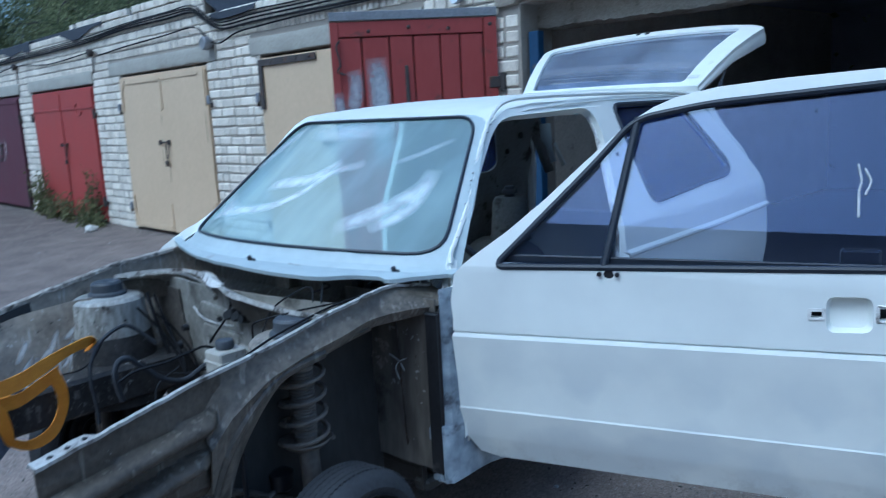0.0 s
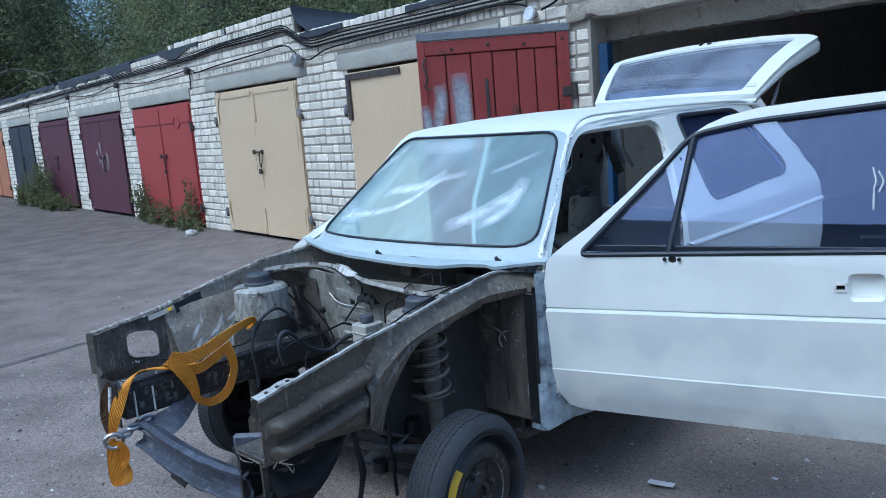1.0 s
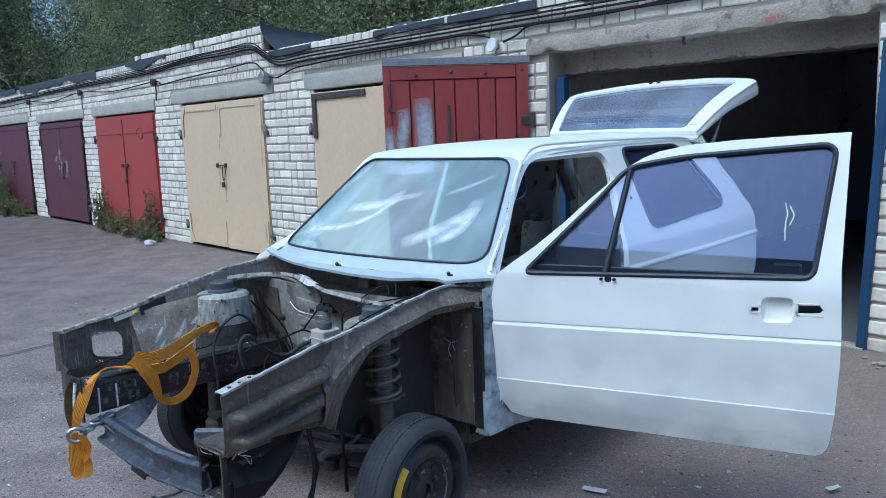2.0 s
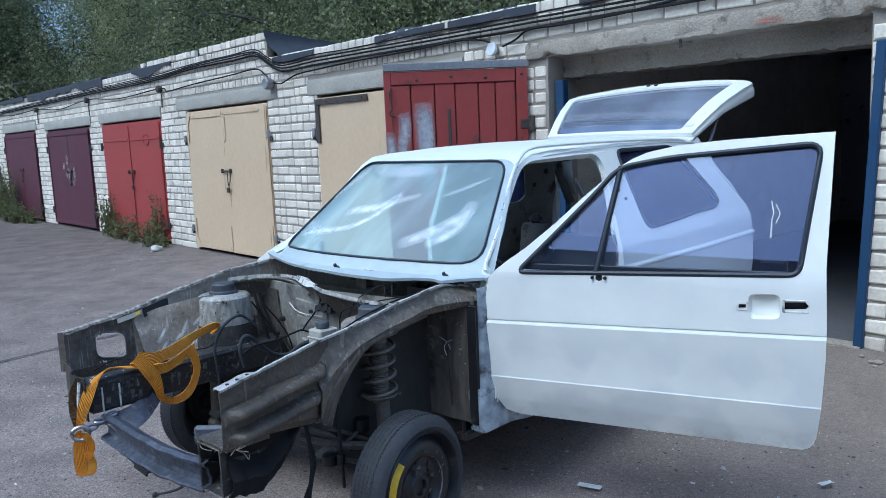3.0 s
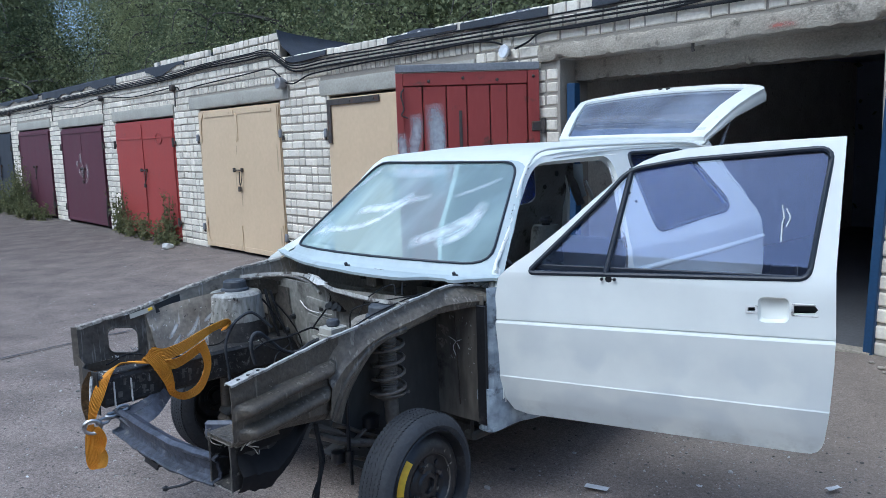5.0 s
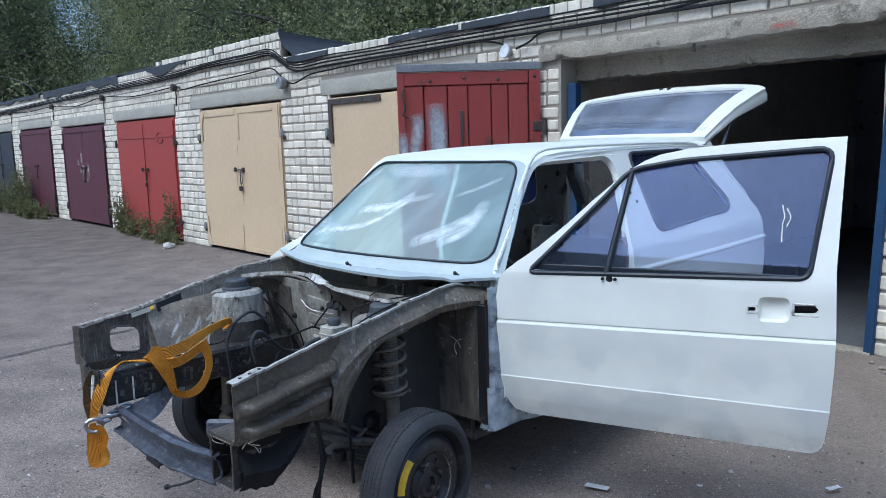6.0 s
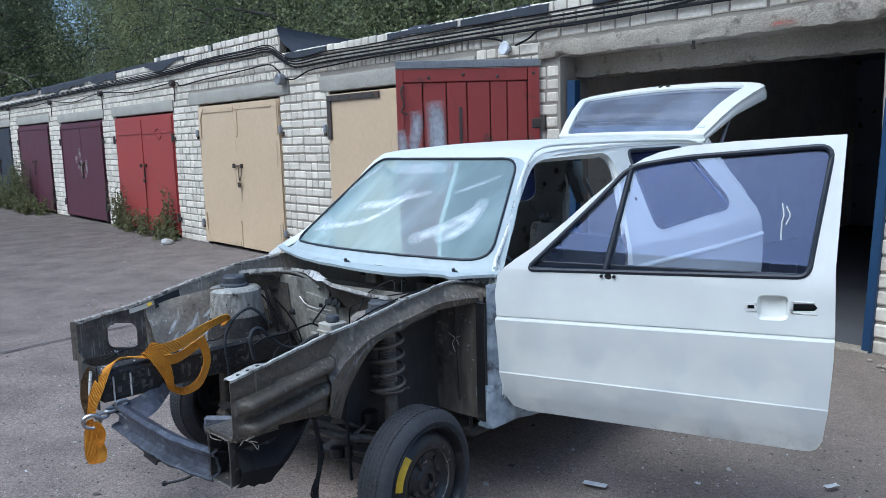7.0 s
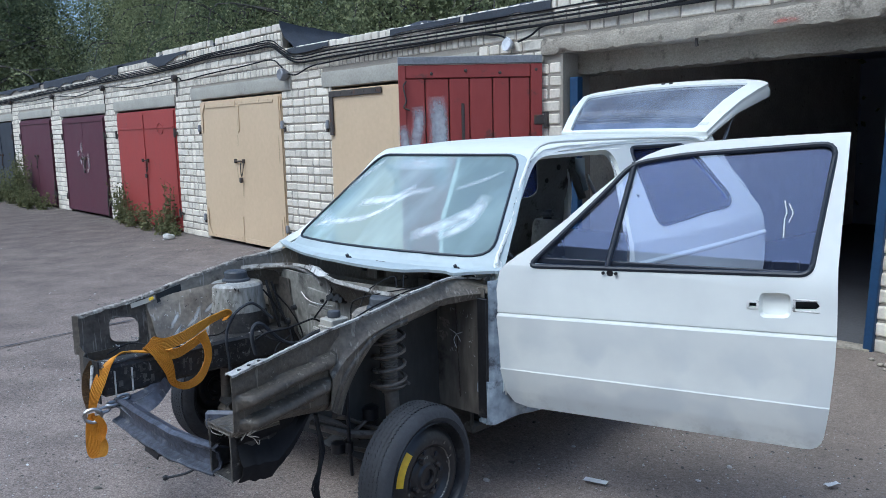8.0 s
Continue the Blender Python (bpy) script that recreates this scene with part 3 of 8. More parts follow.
def lathe(bm, profile, n=32, m=None):
    """profile: (radius, along) pairs, turned round the local z axis."""
    vs, rings = [], []
    for r, z in profile:
        ring = [bm.verts.new((r * math.cos(k * 2 * math.pi / n), r * math.sin(k * 2 * math.pi / n), z)) for k in range(n)] if r > 1e-6 else [bm.verts.new((0, 0, z))]
        rings.append(ring)
        vs += ring
    for A, B in zip(rings, rings[1:]):
        for k in range(n):
            a = [A[k % len(A)], A[(k + 1) % n % len(A)], B[(k + 1) % n % len(B)], B[k % len(B)]]
            a = list(dict.fromkeys(a))
            if len(a) > 2:
                bm.faces.new(a)
    if m is not None:
        bmesh.ops.transform(bm, matrix=m, verts=vs)
    return bm


def rounded(poly, r, n=4):
    """A polygon with its corners rounded; r is a radius or one for each corner."""
    out, k = [], len(poly)
    for i in range(k):
        a, b, c = Vector(poly[i - 1]), Vector(poly[i]), Vector(poly[(i + 1) % k])
        ri = r[i] if isinstance(r, (list, tuple)) else r
        d1, d2 = (a - b), (c - b)
        if ri <= 0:
            out.append(b)
            continue
        t1, t2 = min(ri, d1.length * 0.49), min(ri, d2.length * 0.49)
        p1, p2 = b + d1.normalized() * t1, b + d2.normalized() * t2
        for j in range(n + 1):
            t = j / n
            out.append(p1 * (1 - t) ** 2 + b * 2 * t * (1 - t) + p2 * t * t)
    return [(v.x, v.y) for v in out]


def panel(outer, holes, shape, thick, cuts_u=(), cuts_v=(), bm=None):
    """A sheet cut from a flat outline with holes, bent by shape(u, v) into place and given a thickness."""
    bm = bm or bmesh.new()
    flat = bmesh.new()
    loops = [[Vector((u, v, 0)) for u, v in loop] for loop in (outer, *holes)]
    vs = [flat.verts.new(q) for loop in loops for q in loop]
    for tri in tessellate_polygon(loops):
        if len(set(tri)) == 3:
            flat.faces.new([vs[i] for i in tri])
    for axis, cuts in ((0, cuts_u), (1, cuts_v)):
        for c in cuts:
            co, no = ((c, 0, 0), (1, 0, 0)) if axis == 0 else ((0, c, 0), (0, 1, 0))
            bmesh.ops.bisect_plane(flat, geom=flat.verts[:] + flat.edges[:] + flat.faces[:], plane_co=co, plane_no=no, dist=1e-5)
    for v in flat.verts:
        v.co = Vector(shape(v.co.x, v.co.y))
    bmesh.ops.recalc_face_normals(flat, faces=flat.faces[:])
    if thick:
        bmesh.ops.solidify(flat, geom=flat.faces[:], thickness=thick)
    me = bpy.data.meshes.new("tmp")
    flat.to_mesh(me)
    flat.free()
    bm.from_mesh(me)
    bpy.data.meshes.remove(me)
    return bm


def densify(loop, k):
    """Each side of a closed outline split into k."""
    out = []
    for i in range(len(loop)):
        a, b = loop[i - 1], loop[i]
        out += [(a[0] + (b[0] - a[0]) * j / k, a[1] + (b[1] - a[1]) * j / k) for j in range(k)]
    return out


def sheet(rows, thick=0.0, bm=None, closed=False):
    """A skin over rows of points."""
    bm = bm or bmesh.new()
    vs = [[bm.verts.new(q) for q in row] for row in rows]
    faces = []
    for A, B in zip(vs, vs[1:]):
        m = len(A)
        for k in range(m if closed else m - 1):
            faces.append(bm.faces.new((A[k], A[(k + 1) % m], B[(k + 1) % m], B[k])))
    if thick:
        bmesh.ops.recalc_face_normals(bm, faces=faces)
        bmesh.ops.solidify(bm, geom=faces, thickness=thick)
    return bm


def lerp_table(x, table):
    """Smooth-stepped reading of a small table of (x, value)."""
    if x <= table[0][0]:
        return table[0][1]
    for (a, va), (b, vb) in zip(table, table[1:]):
        if x <= b:
            return va + (vb - va) * (x - a) / (b - a)
    return table[-1][1]
# ---- the place: yard, garage row ----
COURSE, BRICK_L, BRICK_H, JOINT = 0.1017, 0.250, 0.0885, 0.014
# openings along the row: west edge, east edge, top
GATES = [("orange", -18.55, -16.0, 1.98), ("navy", -15.1, -12.5, 1.99), ("maroon", -11.65, -9.0, 1.99), ("maroon", -8.1, -5.46, 1.95), ("red", -4.75, -2.15, 1.95), ("yellow", -1.15, 1.17, 2.0), ("yellow", 2.3, 4.62, 1.98)]
OPEN_W, OPEN_E = 5.70, 8.15
STEP_X = 1.25
TOP_W, TOP_E = 2.83, 2.51
WALL_W, WALL_E = -30.0, 15.0


def ground():
    bm = bmesh.new()
    rows = []
    xs = [-900, -200, -60, -30] + [-26 + 0.8 * i for i in range(52)] + [20, 40, 200, 900]
    ys = [-900, -200, -60, -25] + [-12 + 0.6 * i for i in range(21)] + [0.6, 40, 200, 900]
    for y in ys:
        rows.append([(x, y, (0.008 * noise.noise((x * 0.7, y * 0.7, 0)) - 0.006 if -26 < x < 16 and -12 < y < -0.2 else 0)) for x in xs])
    sheet(rows, 0, bm)
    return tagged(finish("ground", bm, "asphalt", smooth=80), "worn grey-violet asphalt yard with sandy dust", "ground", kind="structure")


ground()
bm = bmesh.new()
line = curve([(3.95, -5.6, 0), (3.72, -4.4, 0), (3.58, -3.75, 0), (3.47, -3.2, 0), (3.36, -2.4, 0), (3.1, -1.4, 0)], 8)
rows = []
for q in line:
    w = 0.011 + 0.008 * noise.noise(q * 5)
    o = 0.02 * noise.noise(q * 3 + Vector((7, 0, 0)))
    rows.append([(q.x + o - w, q.y, 0.004), (q.x + o + w, q.y, 0.004)])
sheet(rows, 0, bm)
tagged(finish("asphalt_crack", bm, "felt"), "long dark crack across the asphalt", "crack", kind="structure")


def bars(name, boxes, mat, label, category, bevel=0.0):
    bm = bmesh.new()
    for lo, hi in boxes:
        box(bm, lo, hi, bevel)
    return tagged(finish(name, bm, mat), label, category, kind="structure")


# masonry core behind the brick faces
core = []
edges = [WALL_W] + [v for _, a, b, _ in GATES for v in (a, b)] + [OPEN_W, OPEN_E, WALL_E]
for i in range(0, len(edges), 2):
    top = TOP_W - 0.09 if edges[i + 1] < 1.3 else TOP_E - 0.05
    if edges[i] < STEP_X < edges[i + 1]:
        core += [((edges[i], 0.012, 0), (STEP_X, 0.36, TOP_W - 0.09)), ((STEP_X, 0.012, 0), (edges[i + 1], 0.36, TOP_E - 0.05))]
    else:
        core.append(((edges[i], 0.012, 0), (edges[i + 1], 0.36, top)))
for _, a, b, z in GATES:
    core.append(((a, 0.012, z + 0.03), (b, 0.36, TOP_W - 0.09 if b < 1.3 else TOP_E - 0.05)))
core.append(((OPEN_W, 0.012, 2.09), (OPEN_E, 0.36, TOP_E)))
wall_north = bars("wall_north", core, "mortar", "garage row front wall, white sand-lime brick in grey mortar", "wall")

# wall added out of view so the door glass reflects a dark skyline
bars("wall_south", [((-14.0, -0.4, 0), (14.0, 0.0, 8.0))], "navy", "unseen plain wall, a skyline for the door glass to reflect", "wall").matrix_basis = pose(10.7, -15.7, 0, 0, 0, 19.1)

# garage roofs and the inside of the open garage
bars("roof_1", [((WALL_W, 0.1, TOP_E - 0.06), (STEP_X, 6.2, TOP_E - 0.02)), ((WALL_W, 0.1, TOP_E - 0.02), (STEP_X, 0.5, TOP_W - 0.02))], "felt", "flat garage roof under black roofing felt", "roof")
bars("roof_2", [((STEP_X, 0.1, TOP_E - 0.05), (WALL_E, 6.2, TOP_E - 0.01))], "felt", "lower flat garage roof under black roofing felt", "roof")
bars("wall_east", [((OPEN_E + 0.30, 0.36, 0), (OPEN_E + 0.55, 6.2, TOP_E - 0.06))], "cellar", "dark garage side wall", "wall")
bars("wall_west", [((OPEN_W - 0.45, 0.36, 0), (OPEN_W - 0.2, 6.2, TOP_E - 0.06))], "brick_rest", "whitewashed garage side wall", "wall")
bars("wall_back", [((WALL_W, 6.2, 0), (WALL_E, 6.4, TOP_E - 0.02))], "cellar", "dark garage back wall", "wall")
bars("ceiling", [((OPEN_W - 0.2, 0.37, 2.30), (OPEN_E + 0.3, 6.2, 2.38))], "cellar", "dark concrete garage ceiling", "ceiling")
bars("floor", [((OPEN_W - 0.2, 0.02, 0.0), (OPEN_E + 0.3, 6.2, 0.125))], "darkfloor", "dusty concrete garage floor", "floor")

# step between the two roof levels, hung with felt
bm = bmesh.new()
rows = []
for i in range(13):
    y = -0.02 + 3.4 * (i / 12) ** 1.5
    lift = TOP_W + 0.035 - (TOP_W - TOP_E) * 0.75 * (i / 12)
    rows.append([(STEP_X + 0.012 + 0.34 * s * s + 0.09 * s * noise.noise((y * 2.5, s * 3, 1)), y, lift - s * (lift - TOP_E + 0.0 + 0.05 * noise.noise((y * 3, 0, 4)))) for s in [k / 5 for k in range(6)]])
sheet(rows, 0.015, bm)
tagged(finish("felt_flap", bm, "felt"), "creased black roofing felt hanging over the roof step", "roofing felt", kind="structure")


def felt_edge(x0, x1, z, drop, seed):
    """Ragged felt turned down over the parapet."""
    bm = bmesh.new()
    k = max(6, int((x1 - x0) / 0.09))
    rows = [[], [], [], []]
    for i in range(k + 1):
        x = x0 + (x1 - x0) * i / k
        d = drop * (0.75 + 0.9 * noise.noise((x * 1.4, seed, 0)) + 0.25 * noise.noise((x * 7, seed, 0)))
        d = max(d, 0.006)
        b = 0.016 * noise.noise((x * 2.2, seed, 2)) + 0.005 * noise.noise((x * 9, seed, 2))
        rows[0].append((x, 0.5, z + 0.01))
        rows[1].append((x, 0.03, z + 0.024 + 2 * b))
        rows[2].append((x, -0.014 + b, z + 0.004))
        rows[3].append((x, -0.018 + b, z - d))
    sheet(rows, 0.008, bm)
    tagged(finish("felt_edge", bm, "felt"), "ragged black roofing felt over the wall top", "roofing felt", kind="structure")


for a, b, d, s in ((-30, -9.6, 0.09, 1), (-9.3, -4.5, 0.15, 2), (-3.1, -1.55, 0.13, 3)):
    felt_edge(a, b, TOP_W - 0.07, d, s)
for a, b, d, s in ((1.4, 2.3, 0.07, 9), (3.45, 4.5, 0.06, 5), (4.55, 5.6, 0.08, 6), (6.05, 6.9, 0.06, 8), (7.05, 7.5, 0.07, 4), (7.7, 15, 0.08, 7)):
    felt_edge(a, b, TOP_E, d, s)

# concrete lintels
LINTELS = []


def lintel(x0, x1, z0, z1, y0=-0.012, y1=0.3, mat="concrete", rough=1.0):
    """A cast beam with knocked, crumbling arrises and a board-marked face."""
    bm = bmesh.new()
    n = max(8, int((x1 - x0) / (0.05 if rough == 1 else 0.022)))
    h = z1 - z0
    prof = [(y1, z0, 0.6), (y0 + 0.03, z0, 1), (y0 + 0.004, z0 + 0.003, 1.5), (y0, z0 + 0.022, 0.7), (y0 - 0.002, z0 + h * 0.35, 0.3), (y0 - 0.002, z0 + h * 0.7, 0.3), (y0, z1 - 0.022, 0.6), (y0 + 0.005, z1 - 0.003, 1.2), (y1, z1, 0.5)]
    rows = []
    for i in range(n + 1):
        x = x0 + (x1 - x0) * i / n
        row = []
        for y, z, loose in prof:
            k = loose * rough
            spall = max(0, noise.noise((x * 4.1, z * 11, 8)) - 0.22) * (0.05 if rough > 1 else 0.012) * k
            row.append((x, y + 0.005 * k * noise.noise((x * 9, z * 14, y)) + 0.003 * k * noise.noise((x * 31, z * 40, y)) + (spall if y < y1 else 0),
                        z + 0.006 * noise.noise((x * 2, z0, 0)) + 0.006 * (k if rough > 1 else 0.4) * noise.noise((x * 17, z * 3, y)) + 0.006 * (rough - 1) * noise.noise((x * 41, z * 3, y)) + (spall if z < z0 + 0.03 else 0)))
        rows.append(row)
    sheet(rows, 0, bm, closed=True)
    bm.verts.ensure_lookup_table()
    k = len(prof)
    bm.faces.new([bm.verts[i] for i in range(k)])
    bm.faces.new([bm.verts[len(bm.verts) - k + i] for i in range(k)])
    ob = finish("lintel", bm, mat, smooth=40)
    LINTELS.append((x0, x1, z0, z1))
    return tagged(ob, "weathered grey concrete lintel over a garage gate", "lintel", kind="structure")


for i, (c, a, b, z) in enumerate(GATES):
    lintel(a - (0.30, 0.1, 0.12, 0.15, 0.12, 0.34, 0.17)[i], b + (0.1, 0.1, 0.12, 0.12, 0.05, 0.25, 0.1)[i], z + 0.035, z + 0.21, mat="plaster")
BEAM_FRONT = lintel(5.50, 8.9, 2.085, 2.215, -0.03, 0.25, rough=1.5)
lintel(5.58, 8.45, 1.925, 2.16, 0.20, 0.45, rough=1.7)


# brick faces
def brick_mesh(length):
    bm = bmesh.new()
    box(bm, (0, 0, 0), (length, 0.05, BRICK_H), 0.011)
    me = bpy.data.meshes.new("brick")
    bm.to_mesh(me)
    bm.free()
    me.materials.append(M["brick"])
    return me


def courses():
    """Every brick face of the row as (x, z, length)."""
    rng = random.Random(4)
    out = []
    for k in range(int(TOP_W / COURSE) + 1):
        z = k * COURSE + 0.004
        east = TOP_E if z + BRICK_H < TOP_E + 0.03 else None
        if z + BRICK_H > TOP_W + 0.02:
            continue
        stop = WALL_E if east else STEP_X
        mid = z + BRICK_H / 2
        blocked = sorted([(a, b) for _, a, b, t in GATES if mid < t + 0.03] + [(OPEN_W, OPEN_E)] * (mid < 2.08) + [(a, b) for a, b, z0, z1 in LINTELS if z0 - 0.03 < mid < z1 + 0.02 and a != 5.58])
        spans, x = [], WALL_W
        for a, b in blocked:
            if a > x:
                spans.append((x, a))
            x = max(x, b)
        spans.append((x, stop))
        for a, b in spans:
            b = min(b, stop)
            x = a + JOINT * 0.5
            first = True
            while x < b - 0.03:
                length = 0.12 if (first and k % 2) or rng.random() < 0.62 else BRICK_L
                over = any(z1 - 0.01 < mid < z1 + 0.10 and a0 < x < b0 and a0 < 5 for a0, b0, z0, z1 in LINTELS)
                if over or k in (25, 26):
                    length = rng.uniform(0.062, 0.078)
                elif k == 24 or (k >= 27 and rng.random() < 0.7):
                    length = 0.12
                length = min(length, b - x - JOINT * 0.5)
                first = False
                if length > 0.03 and not (k >= 26 and (x < -6.4 + 3.6 * (k - 26) + rng.uniform(-0.5, 0.5) or rng.random() < 0.06)):
                    out.append((x, z, round(length, 4)))
                x += length + JOINT
    return out


BRICKS = courses()
# ---- gates ----
def gate(colour, x0, x1, top, label, lean=0.0, two=True, plates=False):
    g = thing("garage_gate", pose(x0, 0, 0), label, "gate", "gates of the garage row")
    w = x1 - x0
    bm = bmesh.new()
    for lo, hi in (((0, 0.0, 0.03), (0.05, 0.06, top)), ((w - 0.05, 0.0, 0.03), (w, 0.06, top)), ((0.05, 0.0, top - 0.05), (w - 0.05, 0.06, top))):
        box(bm, lo, hi, 0.004)
    part("frame", bm, colour, g)
    half = w / 2
    plain = colour in ("yellow", "maroon")
    gap = 0.0008 if plain else 0.004
    lap = -0.004 if colour == "yellow" else 0.03
    for i, (a, b) in enumerate(((lap, half - gap), (half + gap, w - lap))):
        n = 7
        rows = []
        for r in range(9):
            z = 0.05 + (top - 0.08) * r / 8
            rows.append([(a + (b - a) * k / n, -0.022 + 0.006 * noise.noise((x0 + a + (b - a) * k / n * 1.7, z * 1.5, 3)), z) for k in range(n + 1)])
        bm = sheet(rows, 0.004)
        box(bm, (a, -0.012, 0.05), (a + 0.04, 0.01, top - 0.04), 0.002)
        box(bm, (b - 0.04, -0.012, 0.05), (b, 0.01, top - 0.04), 0.002)
        leaf = part("leaf", bm, colour, g)
        for z in (0.32, top - 0.38):
            hb = bmesh.new()
            x = -0.02 if i == 0 else w + 0.02
            out = -1 if i == 0 else 1
            if colour == "yellow":
                lathe(hb, [(0, 0.05), (0.016, 0.05), (0.024, 0.03), (0.026, -0.04), (0.018, -0.05), (0, -0.05)], 10, Matrix.Translation((x + out * 0.03, -0.035, z)))
                bracket = bmesh.new()
                box(bracket, (x - 0.02 + out * 0.06, -0.028, z - 0.085), (x + 0.02 + out * 0.06, -0.006, z - 0.03), 0.006)
                part("hinge_bracket", bracket, "iron", leaf)
            else:
                tube(hb, [(x, -0.035, z - 0.07), (x, -0.035, z + 0.07)], 0.02, 8)
                box(hb, (x - 0.07, -0.03, z - 0.03), (x + 0.07, -0.012, z + 0.02), 0.003)
            part("hinge", hb, "greymetal" if colour == "yellow" else "iron", leaf)
    # cover strip on the meeting edge
    for za, zb in (((0.06, 0.40), (top - 0.46, top - 0.06)) if plates else () if plain else ((0.06, top - 0.06),)):
        bm = bmesh.new()
        box(bm, (half - 0.025, -0.036, za), (half + 0.012, -0.026, zb), 0.002)
        part("cover_strip", bm, colour, g)
    if colour == "maroon":
        for lo, hi in (((0.02, -0.036, top - 0.11), (w - 0.02, -0.026, top - 0.05)), ((0.02, -0.036, 0.06), (0.07, -0.026, top - 0.11)), ((w - 0.07, -0.036, 0.06), (w - 0.02, -0.026, top - 0.11)), ((0.07, -0.036, 0.06), (w - 0.07, -0.026, 0.11))):
            bm = bmesh.new()
            box(bm, lo, hi, 0.003)
            part("border_strip", bm, colour, g)
        bm = bmesh.new()
        tube(bm, curve([(w - 0.03, -0.04, 0.05), (w - 0.03, -0.05, 0.30), (w + 0.02, -0.05, 0.52), (w + 0.03, -0.045, 0.60)]), 0.012, 6)
        part("drop_bolt", bm, "iron", g)
    if plates:
        # riveted plates along top and foot, cut off at the corners
        for cx, sx in ((0.02, 1), (w - 0.02, -1)):
            for cz, sz in ((top - 0.02, -1), (0.05, 1)):
                bm = bmesh.new()
                ring = [(cx, cz), (cx + sx * 0.17, cz), (cx + sx * 0.10, cz + sz * 0.09), (cx + sx * 0.06, cz + sz * 0.16), (cx + sx * 0.05, cz + sz * 0.42), (cx, cz + sz * 0.42)]
                sheet([[(u, -0.027, v) for u, v in ring], [(u, -0.037, v) for u, v in ring]], 0, bm, closed=True)
                bm.verts.ensure_lookup_table()
                bm.faces.new([bm.verts[6 + k] for k in range(6)])
                part("corner_plate", bm, colour, g)
        for lo, hi in (((0.17, -0.034, top - 0.10), (half - 0.05, -0.027, top - 0.03)), ((half + 0.05, -0.034, top - 0.09), (w - 0.17, -0.027, top - 0.02)), ((half + 0.02, -0.038, top - 0.44), (half + 0.055, -0.027, top - 0.10)),
                       ((0.17, -0.034, 0.05), (half - 0.05, -0.027, 0.115)), ((half + 0.03, -0.034, 0.045), (w - 0.17, -0.027, 0.11))):
            bm = bmesh.new()
            box(bm, lo, hi, 0.002)
            for k in range(4):
                x = lo[0] + (hi[0] - lo[0]) * (k + 0.5) / 4
                if hi[0] - lo[0] > 0.2:
                    bmesh.ops.create_icosphere(bm, subdivisions=1, radius=0.010, matrix=pose(x, lo[1], (lo[2] + hi[2]) / 2))
            part("riveted_plate", bm, colour, g)
    if colour == "red":
        for a, b in ((0.06, half - 0.05), (half + 0.05, w - 0.06)):
            bm = bmesh.new()
            box(bm, (a, -0.034, top - 0.30), (b, -0.027, top - 0.27), 0.002)
            part("stiffener", bm, colour, g)
    # latch with padlock
    bm = bmesh.new()
    zl = top * 0.58
    box(bm, (half - 0.12, -0.055, zl - 0.009), (half + 0.15, -0.038, zl + 0.009), 0.003)
    for x in (half - 0.1, half + 0.13):
        box(bm, (x - 0.014, -0.06, zl - 0.028), (x + 0.014, -0.026, zl + 0.028), 0.004)
    latch = part("latch", bm, "iron", g)
    bm = bmesh.new()
    tube(bm, curve([(half + 0.06, -0.05, zl - 0.02), (half + 0.06, -0.055, zl - 0.14), (half + 0.07, -0.055, zl - 0.2)]), 0.007, 6)
    tube(bm, curve([(half + 0.15, -0.05, zl - 0.02), (half + 0.12, -0.055, zl - 0.14), (half + 0.08, -0.055, zl - 0.21)]), 0.006, 6)
    part("chain", bm, "iron", latch)
    bm = bmesh.new()
    box(bm, (half + 0.035, -0.075, zl - 0.29), (half + 0.095, -0.045, zl - 0.22), 0.008)
    part("padlock", bm, "iron", latch)
    return g


WORDS = {"orange": "faded orange sheet-steel garage gate, closed", "navy": "dark navy sheet-steel garage gate, closed", "maroon": "maroon sheet-steel garage gate with chipped paint, closed",
         "red": "bright red double-leaf steel garage gate, padlocked, weeds before it", "yellow": "cream-yellow double-leaf steel garage gate with padlocked latch"}
MADE = []
for c, a, b, z in GATES:
    MADE.append(gate(c, a, b, z, WORDS[c], plates=c == "yellow" and a < 0))

# bare iron corner strap on the second cream gate
bm = bmesh.new()
box(bm, (2.31, -0.045, 1.90), (3.30, -0.030, 1.965), 0.003)
box(bm, (2.31, -0.045, 1.48), (2.38, -0.030, 1.90), 0.003)
for k in range(4):
    bmesh.ops.create_icosphere(bm, subdivisions=1, radius=0.012, matrix=pose(2.55 + 0.22 * k, -0.046, 1.932))
tagged(finish("corner_strap", bm, "iron"), "black iron corner strap bolted on the cream gate", "strap hinge")

# the open leaf of the wide garage, swung right round against the wall
LEAF = thing("open_gate_leaf", pose(5.48, -0.02, 0.0, 0, 0, 233.8), "dark red plank gate leaf, grey steel edge, white spray, standing open", "gate")
LW, LT = 1.16, 2.085
xs = [0.09, 0.259, 0.399, 0.591, 0.758, 0.953, LW]
for i, (a, b) in enumerate(zip(xs, xs[1:])):
    bm = bmesh.new()
    box(bm, (a + 0.004, 0.0, 0.08), (b - 0.004, 0.035 + 0.003 * (i % 2), LT - 0.17), 0.005)
    part("plank", bm, "darkred", LEAF)
bm = bmesh.new()
box(bm, (0.0, -0.012, 0.08), (LW, -0.002, LT - 0.06), 0.002)
part("backing_sheet", bm, "iron", LEAF)
bm = bmesh.new()
box(bm, (0.09, -0.004, LT - 0.165), (LW - 0.05, 0.044, LT - 0.06), 0.005)
part("top_rail", bm, "darkred", LEAF)
bm = bmesh.new()
